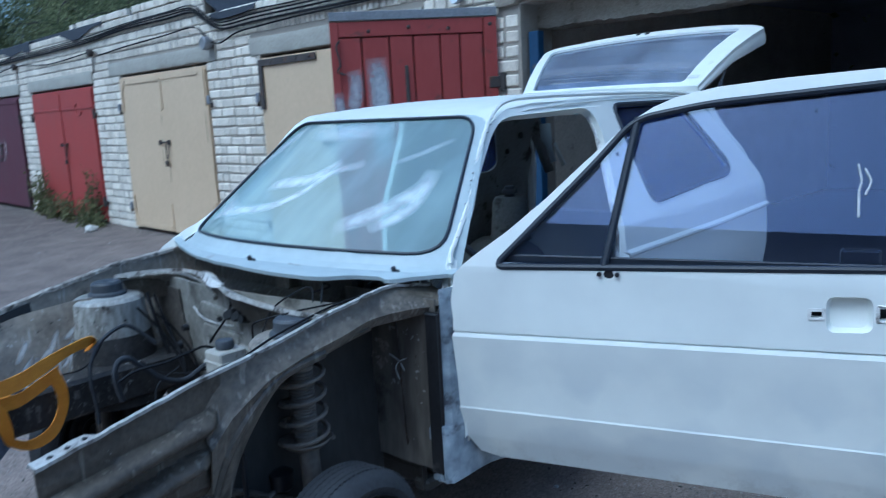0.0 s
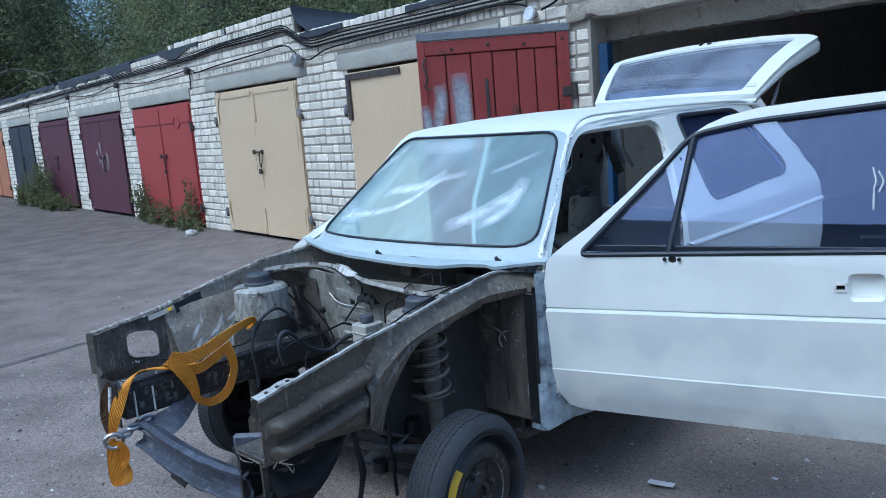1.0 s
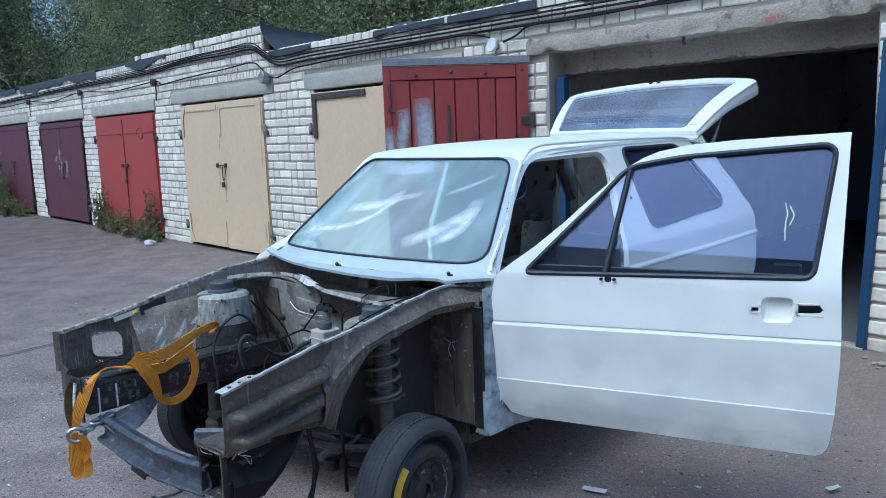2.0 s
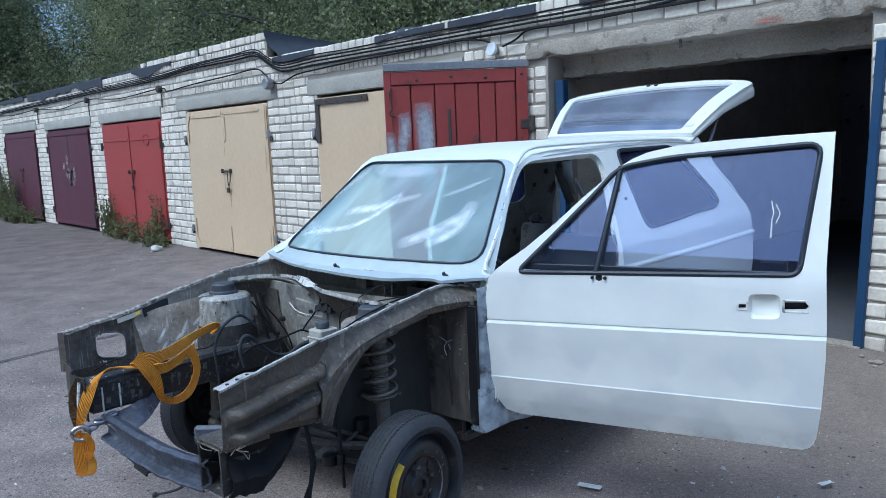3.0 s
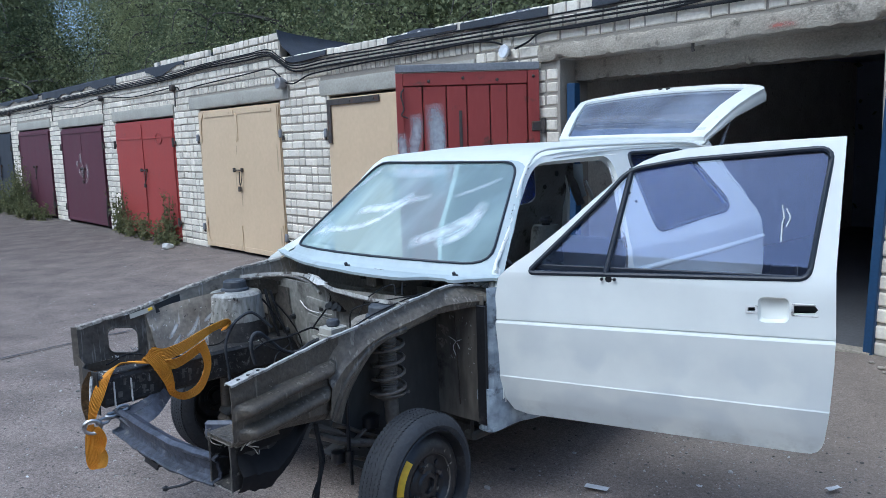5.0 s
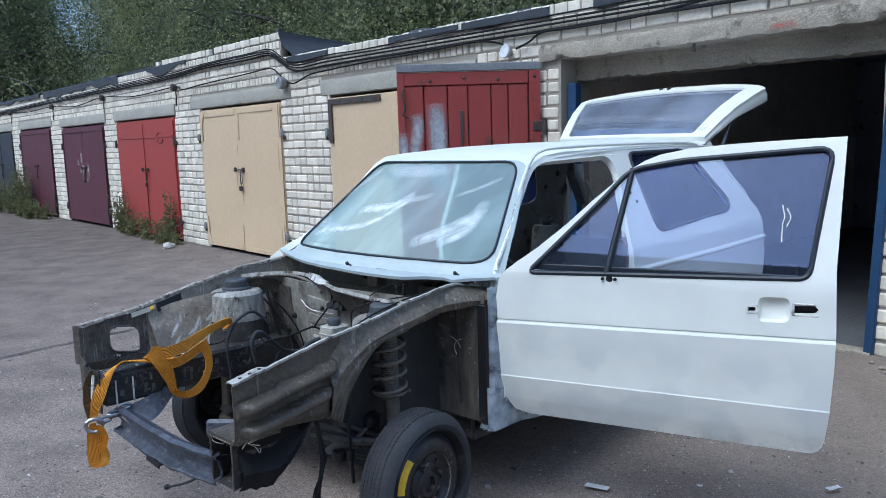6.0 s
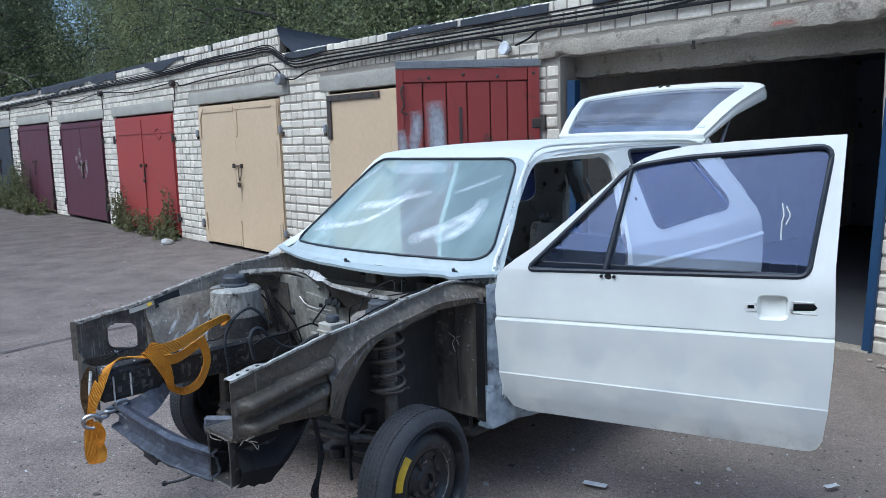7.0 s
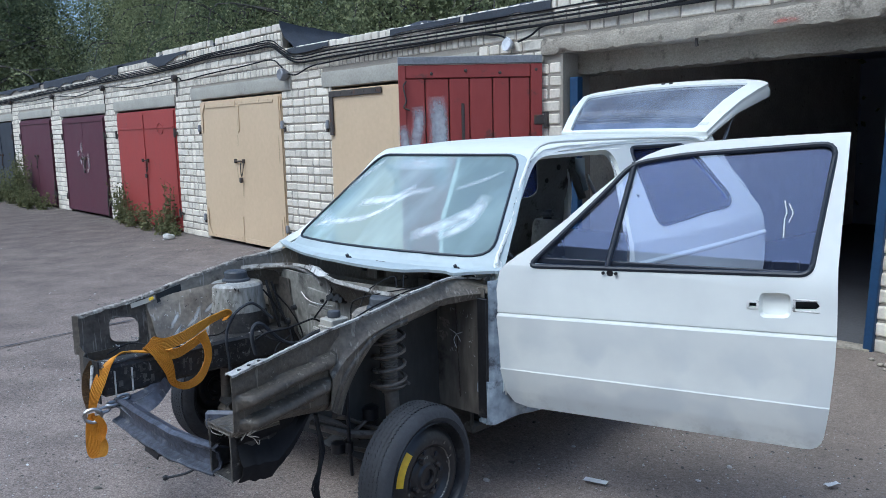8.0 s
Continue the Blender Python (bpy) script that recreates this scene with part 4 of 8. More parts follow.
box(bm, (-0.01, -0.012, LT - 0.055), (LW + 0.01, 0.055, LT + 0.005), 0.004)
part("steel_edge", bm, "greymetal", LEAF, "grey galvanised top edge")
bm = bmesh.new()
box(bm, (LW - 0.05, -0.004, 0.08), (LW + 0.008, 0.048, LT - 0.06), 0.004)
part("stile", bm, "darkred", LEAF)
bm = bmesh.new()
box(bm, (-0.008, -0.004, 0.08), (0.085, 0.048, LT - 0.06), 0.004)
part("stile", bm, "darkred", LEAF)
for k in range(4):
    bm = bmesh.new()
    bmesh.ops.create_icosphere(bm, subdivisions=2, radius=0.014, matrix=pose((0.04, 0.34, 0.62, 0.90)[k], 0.047, LT - 0.11 - 0.02 * (k % 2)))
    part("bolt_head", bm, "iron", LEAF)
bm = bmesh.new()
tube(bm, curve([(LW - 0.055, 0.055, 1.90), (LW - 0.03, 0.075, 1.85), (LW - 0.05, 0.075, 1.74), (LW - 0.03, 0.07, 1.69), (LW - 0.08, 0.07, 1.665)]), 0.007, 6)
part("hook", bm, "iron", LEAF)
bm = bmesh.new()
box(bm, (0.635, 0.036, 1.25), (0.66, 0.05, 1.715), 0.003)
part("batten", bm, "iron", LEAF)
for z in (1.58, 1.36, 0.4):
    bm = bmesh.new()
    tube(bm, [(-0.04, 0.05, z - 0.07), (-0.04, 0.05, z + 0.05)], 0.022, 8)
    box(bm, (-0.06, 0.02, z - 0.05), (0.06, 0.056, z + 0.03), 0.006)
    part("hinge", bm, "iron", LEAF)


def sprayed(pts, half, parent, y, mat="spray", label="sprayed whitish paint patch"):
    """A blown patch of paint on a flat leaf."""
    line = curve([(a, b, 0) for a, b in pts], 5)
    bm = bmesh.new()
    uv = bm.loops.layers.uv.new("UVMap")
    grid = []
    for i, q in enumerate(line):
        d = (line[min(i + 1, len(line) - 1)] - line[max(i - 1, 0)]).normalized()
        grid.append([bm.verts.new((q.x - d.y * half * k, y, q.y + d.x * half * k)) for k in (-1, -0.5, 0, 0.5, 1)])
    for i in range(len(grid) - 1):
        for k in range(4):
            f = bm.faces.new((grid[i][k], grid[i][k + 1], grid[i + 1][k + 1], grid[i + 1][k]))
            for loop, (a, b) in zip(f.loops, ((k / 4, i), ((k + 1) / 4, i), ((k + 1) / 4, i + 1), (k / 4, i + 1))):
                loop[uv].uv = (a, b / (len(grid) - 1))
    part("spray_patch", bm, mat, parent, label)


sprayed([(0.86, 1.78), (0.855, 1.65), (0.85, 1.50), (0.85, 1.30), (0.85, 1.0)], 0.085, LEAF, 0.044)
sprayed([(0.86, 1.72), (0.84, 1.55), (0.84, 1.30), (0.85, 1.05)], 0.07, LEAF, 0.0445)
sprayed([(1.02, 1.70), (1.01, 1.58), (1.03, 1.45), (1.06, 1.25)], 0.06, LEAF, 0.044)
sprayed([(1.14, 1.55), (1.13, 1.40), (1.12, 1.2)], 0.05, LEAF, 0.0505)

for pts, half in (([(1.20, 1.45), (1.22, 1.38), (1.21, 1.30)], 0.05), ([(1.30, 1.22), (1.28, 1.12), (1.30, 1.0)], 0.06), ([(1.10, 1.12), (1.13, 1.05)], 0.04), ([(1.50, 0.95), (1.53, 0.88)], 0.035), ([(0.98, 1.30), (1.0, 1.20)], 0.05), ([(1.62, 1.24), (1.60, 1.10), (1.63, 1.0)], 0.05)):
    sprayed([(u, z - 0.04 * k) for k, (u, z) in enumerate(pts)], half * 1.8, MADE[3], -0.034, "worn", "paint worn to pale primer")

# rust weeping from the plates and the latch of the cream gate, a ring scratched on the red one
for u, z, drop, half in ((0.05, 1.55, 0.30, 0.016), (2.27, 1.50, 0.36, 0.018), (1.10, 1.10, 0.22, 0.014), (1.24, 0.86, 0.20, 0.018), (1.16, 1.52, 0.16, 0.012), (0.08, 0.45, 0.22, 0.02), (2.25, 0.44, 0.24, 0.022)):
    sprayed([(u, z), (u + 0.004, z - drop / 2), (u, z - drop)], half, MADE[5], -0.0395, "rust", "rust run")
bm = bmesh.new()
tube(bm, [(2.03 + 0.13 * math.cos(k * 0.40) + 0.02 * noise.noise((k, 0, 0)), -0.031, 1.645 + 0.09 * math.sin(k * 0.40)) for k in range(16)], 0.006, 5)
part("scratched_ring", bm, "darkred", MADE[4])
sprayed([(7.47, 2.12), (7.55, 2.128), (7.66, 2.12)], 0.022, BEAM_FRONT, -0.046, "scuff", "rubbed red paint mark")

# blue posts of the open doorway
for x, w, zt, y in ((OPEN_W + 0.025, 0.085, 1.90, 0.06), (OPEN_E - 0.05, 0.055, 1.93, -0.03)):
    bm = bmesh.new()
    box(bm, (x, y, 0.0), (x + w, y + 0.07, zt), 0.006)
    for v in bm.verts:
        v.co.x += (0.085 if x > 7 else 0.0) * max(v.co.z - 0.5, 0) / 1.4
    tagged(finish("gate_post", bm, "bluepost"), "blue-painted steel gate post, rubbed to rust", "post")
bm = bmesh.new()
tube(bm, [(6.9, 0.02, 2.09), (6.9, 0.015, 2.05), (6.905, 0.02, 2.03)], 0.012, 6)
tagged(finish("iron_hook", bm, "iron"), "short iron hook under the concrete beam", "hook")

# ---- cables, cup lamps ----
def cable(pts, r, label="black cable clipped along the brick wall"):
    bm = bmesh.new()
    tube(bm, curve(pts, 5), r, 6)
    tagged(finish("cable", bm, "cable", smooth=60), label, "cable")


for j, (dz, r, y) in enumerate(((0.0, 0.009, -0.03), (-0.022, 0.009, -0.035), (-0.046, 0.012, -0.03), (0.024, 0.007, -0.025))):
    wob = lambda x, s=j: 0.016 * noise.noise((x * 1.3, s * 3.1, 0))
    pts = [(x, y, 2.60 + 0.006 * min(x, 0) * 0.8 + dz + wob(x) + (0.03 if x > -2 else 0)) for x in [-30, -24, -18, -14, -11, -9, -7, -5, -3.5, -2, -0.8, 0.4, 1.0]]
    pts += [(1.28, y, 2.52 + dz), (1.5, y, 2.43 + dz * 1.2), (1.75, y, 2.40 + dz * 1.5)] + [(x, y, 2.415 - 0.004 * (x - 3) + dz * 1.6 + wob(x)) for x in [2.3, 3.0, 3.8, 4.6, 5.5, 6.3, 7.2, 8.5, 11, 15]]
    cable(pts, r)
low = [(-19, 2.50), (-15.6, 2.44), (-12.3, 2.47), (-10.5, 2.41), (-8.6, 2.44), (-7.0, 2.36), (-5.3, 2.44), (-3.7, 2.36), (-1.98, 2.40), (-1.7, 2.34), (-0.9, 2.37), (0.3, 2.40), (1.0, 2.42), (1.22, 2.34), (1.33, 2.27)]
cable([(x, -0.03, z) for x, z in low], 0.009)
cable([(x, -0.035, z) for x, z in [(1.42, 2.22), (1.62, 2.20), (1.95, 2.27), (2.4, 2.29), (3.2, 2.31), (4.0, 2.315), (4.7, 2.33), (5.0, 2.30), (5.14, 2.25)]], 0.009)
cable([(x, -0.035, z) for x, z in [(5.25, 2.22), (5.4, 2.26), (5.55, 2.32), (5.9, 2.315), (6.4, 2.32), (6.75, 2.34), (7.2, 2.37), (8, 2.40), (10, 2.40)]], 0.009)
for x, z in ((-12.3, 2.46), (-8.6, 2.43), (-5.3, 2.43), (-1.97, 2.39)):
    bm = bmesh.new()
    lathe(bm, [(0, 0), (0.045, 0), (0.055, 0.03), (0.05, 0.07), (0, 0.08)], 12, pose(x, -0.01, z, 90))
    tube(bm, curve([(x + 0.02, -0.03, z - 0.03), (x + 0.05, -0.035, z - 0.15), (x + 0.02, -0.03, z - 0.28)]), 0.010, 6)
    tagged(finish("junction_box", bm, "iron"), "round rusty junction box with a cable drop", "junction box")
bm = bmesh.new()
lathe(bm, [(0, 0), (0.05, 0), (0.075, 0.05), (0.07, 0.10), (0.06, 0.11), (0, 0.10)], 16, pose(1.36, -0.01, 2.215, 90))
tagged(finish("junction_box", bm, "greymetal"), "round grey metal junction cup under the cables", "junction box")
LAMP = thing("wall_lamp", pose(5.16, -0.02, 2.20), "small round wall lamp with a white glass", "lamp")
bm = bmesh.new()
lathe(bm, [(0, 0), (0.035, 0), (0.038, 0.04), (0.03, 0.05), (0, 0.05)], 16, pose(0.0, 0, 0, 90))
part("base", bm, "greymetal", LAMP)
bm = bmesh.new()
lathe(bm, [(0.0, 0.035), (0.050, 0.036), (0.057, 0.045), (0.058, 0.062), (0.053, 0.068), (0.047, 0.066), (0, 0.070)], 24, pose(0.0, 0, 0.0, 84, 0, -4))
part("glass_cover", bm, "lampglass", LAMP)
# ---- the stripped car ----
# car frame: x towards the tail from the front axle, y to the car's right, z up
CAR = thing("car", pose(7.122, -3.386, 0.0288, 0, 0.32, 95.56), "white stripped hatchback, wings and engine removed, door and tailgate open", "car")


def C(x, left, z):
    return (x, -left, z)


def width(z):
    return lerp_table(z, [(0.25, 0.745), (0.45, 0.80), (0.62, 0.815), (0.75, 0.812), (0.92, 0.79), (0.95, 0.775), (1.36, 0.575), (1.42, 0.545), (1.6, 0.5)])


def screen(s, t):
    """Windscreen surface: s across from the car's right to its left, t up."""
    y = s * (0.655 + (0.47 - 0.655) * t)
    x = 0.552 + 0.432 * t - (0.175 - 0.135 * t) * (1 - s * s)
    return C(x, y, 0.948 + 0.402 * t + 0.018 * (1 - s * s) * (1 - t))


# windscreen, its seal and its surround
glass_line = rounded([(-1, 0), (1, 0), (1, 1), (-1, 1)], 0.16, 5)
fine_u, fine_v = [-0.95 + 0.19 * i for i in range(11)], [0.2, 0.4, 0.6, 0.8]
pane = part("windscreen", panel(glass_line, [], screen, 0.0, fine_u, fine_v), "windscreen", CAR, "hazy windscreen with whitish wiped smears")
pane.visible_shadow = False
bm = bmesh.new()
dense = []
for i in range(len(glass_line)):
    a, b = glass_line[i - 1], glass_line[i]
    k = 8 if math.hypot(b[0] - a[0], b[1] - a[1]) > 0.4 else 1
    dense += [(a[0] + (b[0] - a[0]) * j / k, a[1] + (b[1] - a[1]) * j / k) for j in range(k)]
tube(bm, [Vector(screen(s, t)) + Vector((-0.005, 0, 0.004)) for s, t in dense], 0.0058, 6, close=True)
part("windscreen_seal", bm, "seal", CAR)
inner_line, outer_line = rounded([(-1.0, -0.006), (1.0, -0.006), (1.0, 1.006), (-1.0, 1.006)], 0.16, 5), rounded([(-1.045, -0.10), (1.075, -0.10), (1.09, 1.06), (-1.045, 1.06)], [0.05, 0.05, 0.16, 0.16], 5)
rows = []
for f in (0.0, 0.3, 0.7, 1.0):
    rows.append([Vector(screen(p[0] + (q[0] - p[0]) * f, p[1] + (q[1] - p[1]) * f)) + Vector((-0.003, 0, 0.002 - 0.02 * f * f)) for p, q in zip(densify(inner_line, 6), densify(outer_line, 6))])
part("windscreen_frame", sheet(rows, 0.012, None, closed=True), "bluewhite", CAR)

def smear(pts, half, mat="smear"):
    """A wiped streak lying on the windscreen, with u across and v along for its soft edges."""
    line = curve([(a, b, 0) for a, b in pts], 6)
    bm = bmesh.new()
    uv = bm.loops.layers.uv.new("UVMap")
    grid = []
    for i, q in enumerate(line):
        d = (line[min(i + 1, len(line) - 1)] - line[max(i - 1, 0)])
        d = Vector((d.x * 0.62, d.y * 0.58)).normalized()
        n2 = Vector((-d.y / 0.62, d.x / 0.58))
        grid.append([bm.verts.new(Vector(screen(q.x + n2.x * half * k, q.y + n2.y * half * k)) + Vector((-0.004, 0, 0.0045))) for k in (-1, -0.5, 0, 0.5, 1)])
    for i in range(len(grid) - 1):
        for k in range(4):
            f = bm.faces.new((grid[i][k], grid[i][k + 1], grid[i + 1][k + 1], grid[i + 1][k]))
            for loop, (a, b) in zip(f.loops, ((k / 4, i), ((k + 1) / 4, i), ((k + 1) / 4, i + 1), (k / 4, i + 1))):
                loop[uv].uv = (a, b / (len(grid) - 1))
    ob = part("wiped_smear", bm, mat, pane, "whitish smear of polish")
    ob.visible_shadow = False


smear([(-0.46, 0.41), (-0.30, 0.45), (-0.078, 0.486), (0.08, 0.64)], 0.035)
smear([(-0.85, 0.12), (-0.679, 0.179), (-0.252, 0.251), (-0.055, 0.37), (0.071, 0.543), (0.30, 0.62)], 0.026)
smear([(-0.95, 0.30), (-0.75, 0.22), (-0.50, 0.16)], 0.05, "smear_faint")
smear([(0.40, 0.13), (0.502, 0.192), (0.661, 0.309), (0.792, 0.445), (0.82, 0.58)], 0.042)
smear([(0.60, 0.14), (0.70, 0.21), (0.786, 0.318), (0.83, 0.50)], 0.03)
smear([(0.50, 0.61), (0.66, 0.69), (0.90, 0.82)], 0.016, "smear_faint")
smear([(-0.97, 0.55), (-0.90, 0.72), (-0.80, 0.93)], 0.045, "smear_faint")
smear([(-0.6, 0.90), (-0.2, 0.88), (0.3, 0.90)], 0.05, "smear_faint")

# scuttle: white shelf in front of the screen
def scuttle_front(y):
    if y < 0:
        return lerp_table(-y, [(0, 0.200), (0.04, 0.205), (0.20, 0.235), (0.36, 0.29), (0.50, 0.35), (0.63, 0.41), (0.74, 0.47)])
    return lerp_table(y, [(0, 0.200), (0.25, 0.182), (0.40, 0.195), (0.46, 0.215), (0.52, 0.285), (0.60, 0.312), (0.64, 0.295), (0.66, 0.31), (0.68, 0.36), (0.74, 0.45)])


rows = [[], [], [], [], []]
for i in range(101):
    s = -1.13 + 2.26 * i / 100
    base = Vector(screen(s, -0.07))
    y = -base.y
    fx = scuttle_front(y)
    fz = 0.917 + 0.01 * (1 - s * s)
    wob = 0.004 * noise.noise((s * 6, 0, 0))
    rows[0].append(base)
    rows[1].append(base + Vector((-0.02, 0, -0.014)))
    rows[2].append(Vector(C(min(fx + 0.05, base.x - 0.03), y, fz + 0.012)))
    rows[3].append(Vector(C(min(fx + 0.02, base.x - 0.045) + wob, y, fz + 0.004)))
    rows[4].append(Vector(C(min(fx + 0.023, base.x - 0.04) + wob, y, fz - 0.008)))
part("scuttle_panel", sheet(rows, 0.003), "bluewhite", CAR)
for s in (0.10, 0.86):
    bm = bmesh.new()
    b = Vector(screen(s, -0.09)) + Vector((-0.045, 0, 0.0))
    lathe(bm, [(0, 0.018), (0.007, 0.018), (0.008, 0.004), (0.014, 0.002), (0.015, -0.012), (0, -0.012)], 10, Matrix.Translation(b) @ pose(0, 0, 0, 0, -25))
    part("wiper_spindle", bm, "black", CAR)

# roof
def roof_z(x):
    return lerp_table(x, [(0.955, 1.343), (0.985, 1.362), (1.06, 1.388), (1.2, 1.410), (1.45, 1.424), (1.8, 1.432), (2.4, 1.435), (2.62, 1.428), (2.70, 1.41)])


rows = []
for x in [0.985, 1.02, 1.06, 1.12, 1.2, 1.45, 1.8, 2.1, 2.4, 2.55, 2.62, 2.67, 2.70]:
    half = lerp_table(x, [(0.955, 0.50), (1.2, 0.542), (1.5, 0.567), (2.7, 0.56)])
    rows.append([C(x + (0.02 * (1 - abs(s)) if False else 0) - 0.03 * (1 - s * s) * (x < 1.0), s * half, roof_z(x) - 0.022 * abs(s) ** 3 - 0.02 * max(abs(s) - 0.94, 0) / 0.06) for s in [-1, -0.97, -0.92, -0.8, -0.55, -0.28, 0, 0.28, 0.55, 0.8, 0.92, 0.97, 1]])
part("roof", sheet(rows, 0.012), "white", CAR)

# body sides
ARCH = [(2.475 + 0.325 * math.cos(a), 0.27 + 0.325 * math.sin(a)) for a in [radians(8 + 16.4 * i) for i in range(11)]]
SIDE = [(0.455, 0.31), (0.45, 0.62), (0.455, 0.86), (0.525, 0.928), (0.74, 1.092), (0.945, 1.290), (0.995, 1.330), (1.09, 1.373), (1.23, 1.390), (1.74, 1.396), (2.36, 1.392), (2.55, 1.378), (2.72, 1.30), (2.90, 1.13), (3.03, 0.985), (3.03, 0.84), (3.0, 0.62), (2.95, 0.40), (2.86, 0.31)] + ARCH + [(2.10, 0.31)]
DOORWAY = rounded([(0.475, 0.40), (0.465, 0.87), (0.58, 0.942), (0.745, 1.057), (0.985, 1.300), (1.06, 1.345), (1.57, 1.366), (1.575, 1.25), (1.43, 0.93), (1.41, 0.42)], [0.04, 0.03, 0.03, 0.03, 0.06, 0.06, 0.09, 0.05, 0.05, 0.05], 4)
DOORWAY_FAR = rounded([(0.475, 0.40), (0.465, 0.87), (0.58, 0.942), (0.745, 1.057), (0.985, 1.300), (1.06, 1.345), (1.73, 1.366), (1.765, 1.25), (1.79, 0.95), (1.79, 0.42)], [0.04, 0.03, 0.03, 0.03, 0.06, 0.06, 0.05, 0.05, 0.05, 0.05], 4)
QUARTER = rounded([(1.745, 1.366), (2.33, 1.368), (2.43, 1.315), (2.66, 1.06), (2.60, 1.012), (1.725, 0.975)], [0.05, 0.06, 0.06, 0.06, 0.05, 0.06], 4)
QUARTER_FAR = [(2.66 - (2.66 - x) * 0.87, z) for x, z in QUARTER]


def flank(sign):
    def shape(x, z):
        y = width(z) - 0.05 * max(0.6 - x, 0) * (z < 0.95) - 0.04 * max(x - 2.3, 0)
        y -= (0.10 if sign > 0 else 0.135) * min(max((1.35 - x) / 0.5, 0), 1) * min(max((z - 0.82) / 0.13, 0), 1)
        if 0.805 < z < 0.825:
            y += 0.013
        return C(x, sign * y, z)
    return shape


for sign, doorway, quarter in ((1, DOORWAY, QUARTER), (-1, DOORWAY_FAR, QUARTER_FAR)):
    zc = [0.36, 0.45, 0.55, 0.62, 0.70, 0.802, 0.813, 0.821, 0.832, 0.92, 0.95, 1.05, 1.15, 1.25, 1.36]
    xc = [0.6, 1.65, 1.7, 2.3, 2.6, 2.8]
    side = part("side_panel", panel(SIDE, [doorway, quarter], flank(sign), 0.035, xc, zc), "white", CAR)
    q = part("quarter_glass", panel(quarter, [], lambda x, z, f=flank(sign): Vector(f(x, z)) + Vector((0, sign * 0.012, 0)), 0.004), "sideglass", side)
    q.visible_shadow = False
    bm = bmesh.new()
    tube(bm, [Vector(flank(sign)(x, z)) for x, z in quarter], 0.011, 6, close=True)
    part("quarter_seal", bm, "seal", side)
    # pinch flange round the doorway
    bm = bmesh.new()
    tube(bm, [Vector(flank(sign)(x, z)) + Vector((0, sign * 0.03, 0)) for x, z in doorway], 0.010, 6, close=True, flat=0.5)
    part("doorway_flange", bm, "edge", side)
    if sign < 0:
        continue
    # drip rail along the roof edge, and the striker holes of the door post
    for x, z in ((1.613, 1.174), (1.641, 1.129)):
        bm = bmesh.new()
        lathe(bm, [(0, 0.003), (0.008, 0.003), (0.009, -0.004), (0, -0.004)], 10, Matrix.Translation(Vector(flank(sign)(x, z)) + Vector((0, -0.001, 0))) @ pose(0, 0, 0, 90))
        part("striker_hole", bm, "black", side)
    bm = bmesh.new()
    edge = [(0.525, 0.928), (0.74, 1.092), (0.945, 1.297), (0.995, 1.343), (1.08, 1.390), (1.23, 1.406), (1.74, 1.410), (2.36, 1.405), (2.55, 1.39)]
    tube(bm, [Vector(flank(sign)(x, z)) + Vector((0, -sign * (0.004 + 0.0015 * math.sin(x * 260)), 0.004 + 0.001 * noise.noise((x * 40, z * 40, 0)))) for x, z, in [(v.x, v.y) for v in curve([(a, b, 0) for a, b in edge], 14)]], 0.008, 6)
    part("drip_rail", bm, "white", side)

# sill end and hinge post seen below the windscreen
bm = bmesh.new()
sheet([[C(0.458, 0.785 - 0.1 * max(0.42 - z, 0) - 0.12 * max(z - 0.80, 0), z), C(0.41, 0.775 - 0.14 * max(z - 0.80, 0), z), C(0.393, 0.757, z), C(0.388, 0.748, z), C(0.398, 0.742, z)] for z in (0.34, 0.40, 0.45, 0.52, 0.6, 0.68, 0.75, 0.80)], 0.004, bm)
part("hinge_post", bm, "board", CAR, "grimy dark hinge post")
bm = bmesh.new()
sheet([[C(0.396, 0.764, z), C(0.410, 0.781 - 0.14 * max(z - 0.80, 0), z), C(0.462, 0.792 - 0.1 * max(0.42 - z, 0) - 0.12 * max(z - 0.80, 0), z)] for z in (0.36, 0.45, 0.52, 0.6, 0.68, 0.75, 0.80, 0.84, 0.89)], 0.004, bm)
part("post_flange", bm, "boot", CAR, "pale blue door post flange")
bm = bmesh.new()
rows = []
for x, y, top, low in ((0.386, 0.722, 0.44, 0.338), (0.379, 0.728, 0.47, 0.330), (0.378, 0.736, 0.485, 0.328), (0.382, 0.741, 0.486, 0.327), (0.378, 0.747, 0.488, 0.326), (0.380, 0.753, 0.490, 0.325), (0.385, 0.757, 0.490, 0.324), (0.381, 0.764, 0.490, 0.323), (0.386, 0.775, 0.490, 0.322), (0.405, 0.785, 0.486, 0.322), (0.45, 0.788, 0.460, 0.324), (0.475, 0.790, 0.430, 0.326), (0.50, 0.790, 0.415, 0.327), (0.56, 0.790, 0.41, 0.325), (0.64, 0.790, 0.40, 0.312), (0.74, 0.790, 0.40, 0.305)):
    w = 0.004 * noise.noise((x * 30, 0, 0))
    rows.append([C(x + 0.003, y - 0.014, top + 0.004), C(x, y - 0.006, top), C(x, y + w, top - 0.25 * (top - low)), C(x, y + 0.004 - w, low + 0.3 * (top - low)), C(x, y + 0.006, low), C(x + 0.004, y - 0.006, low - 0.008 + w), C(max(x + 0.01, 0.40), y - (0.02 if x < 0.40 else 0.07), low - 0.004)])
sheet(rows, 0, bm)
part("sill_end", bm, "boot", CAR, "battered white sill end with folded edges")
for z in (0.50, 0.80):
    bm = bmesh.new()
    box(bm, C(0.42, 0.775, z - 0.03), C(0.47, 0.73, z + 0.03), 0.008)
    part("door_hinge", bm, "bay", CAR)

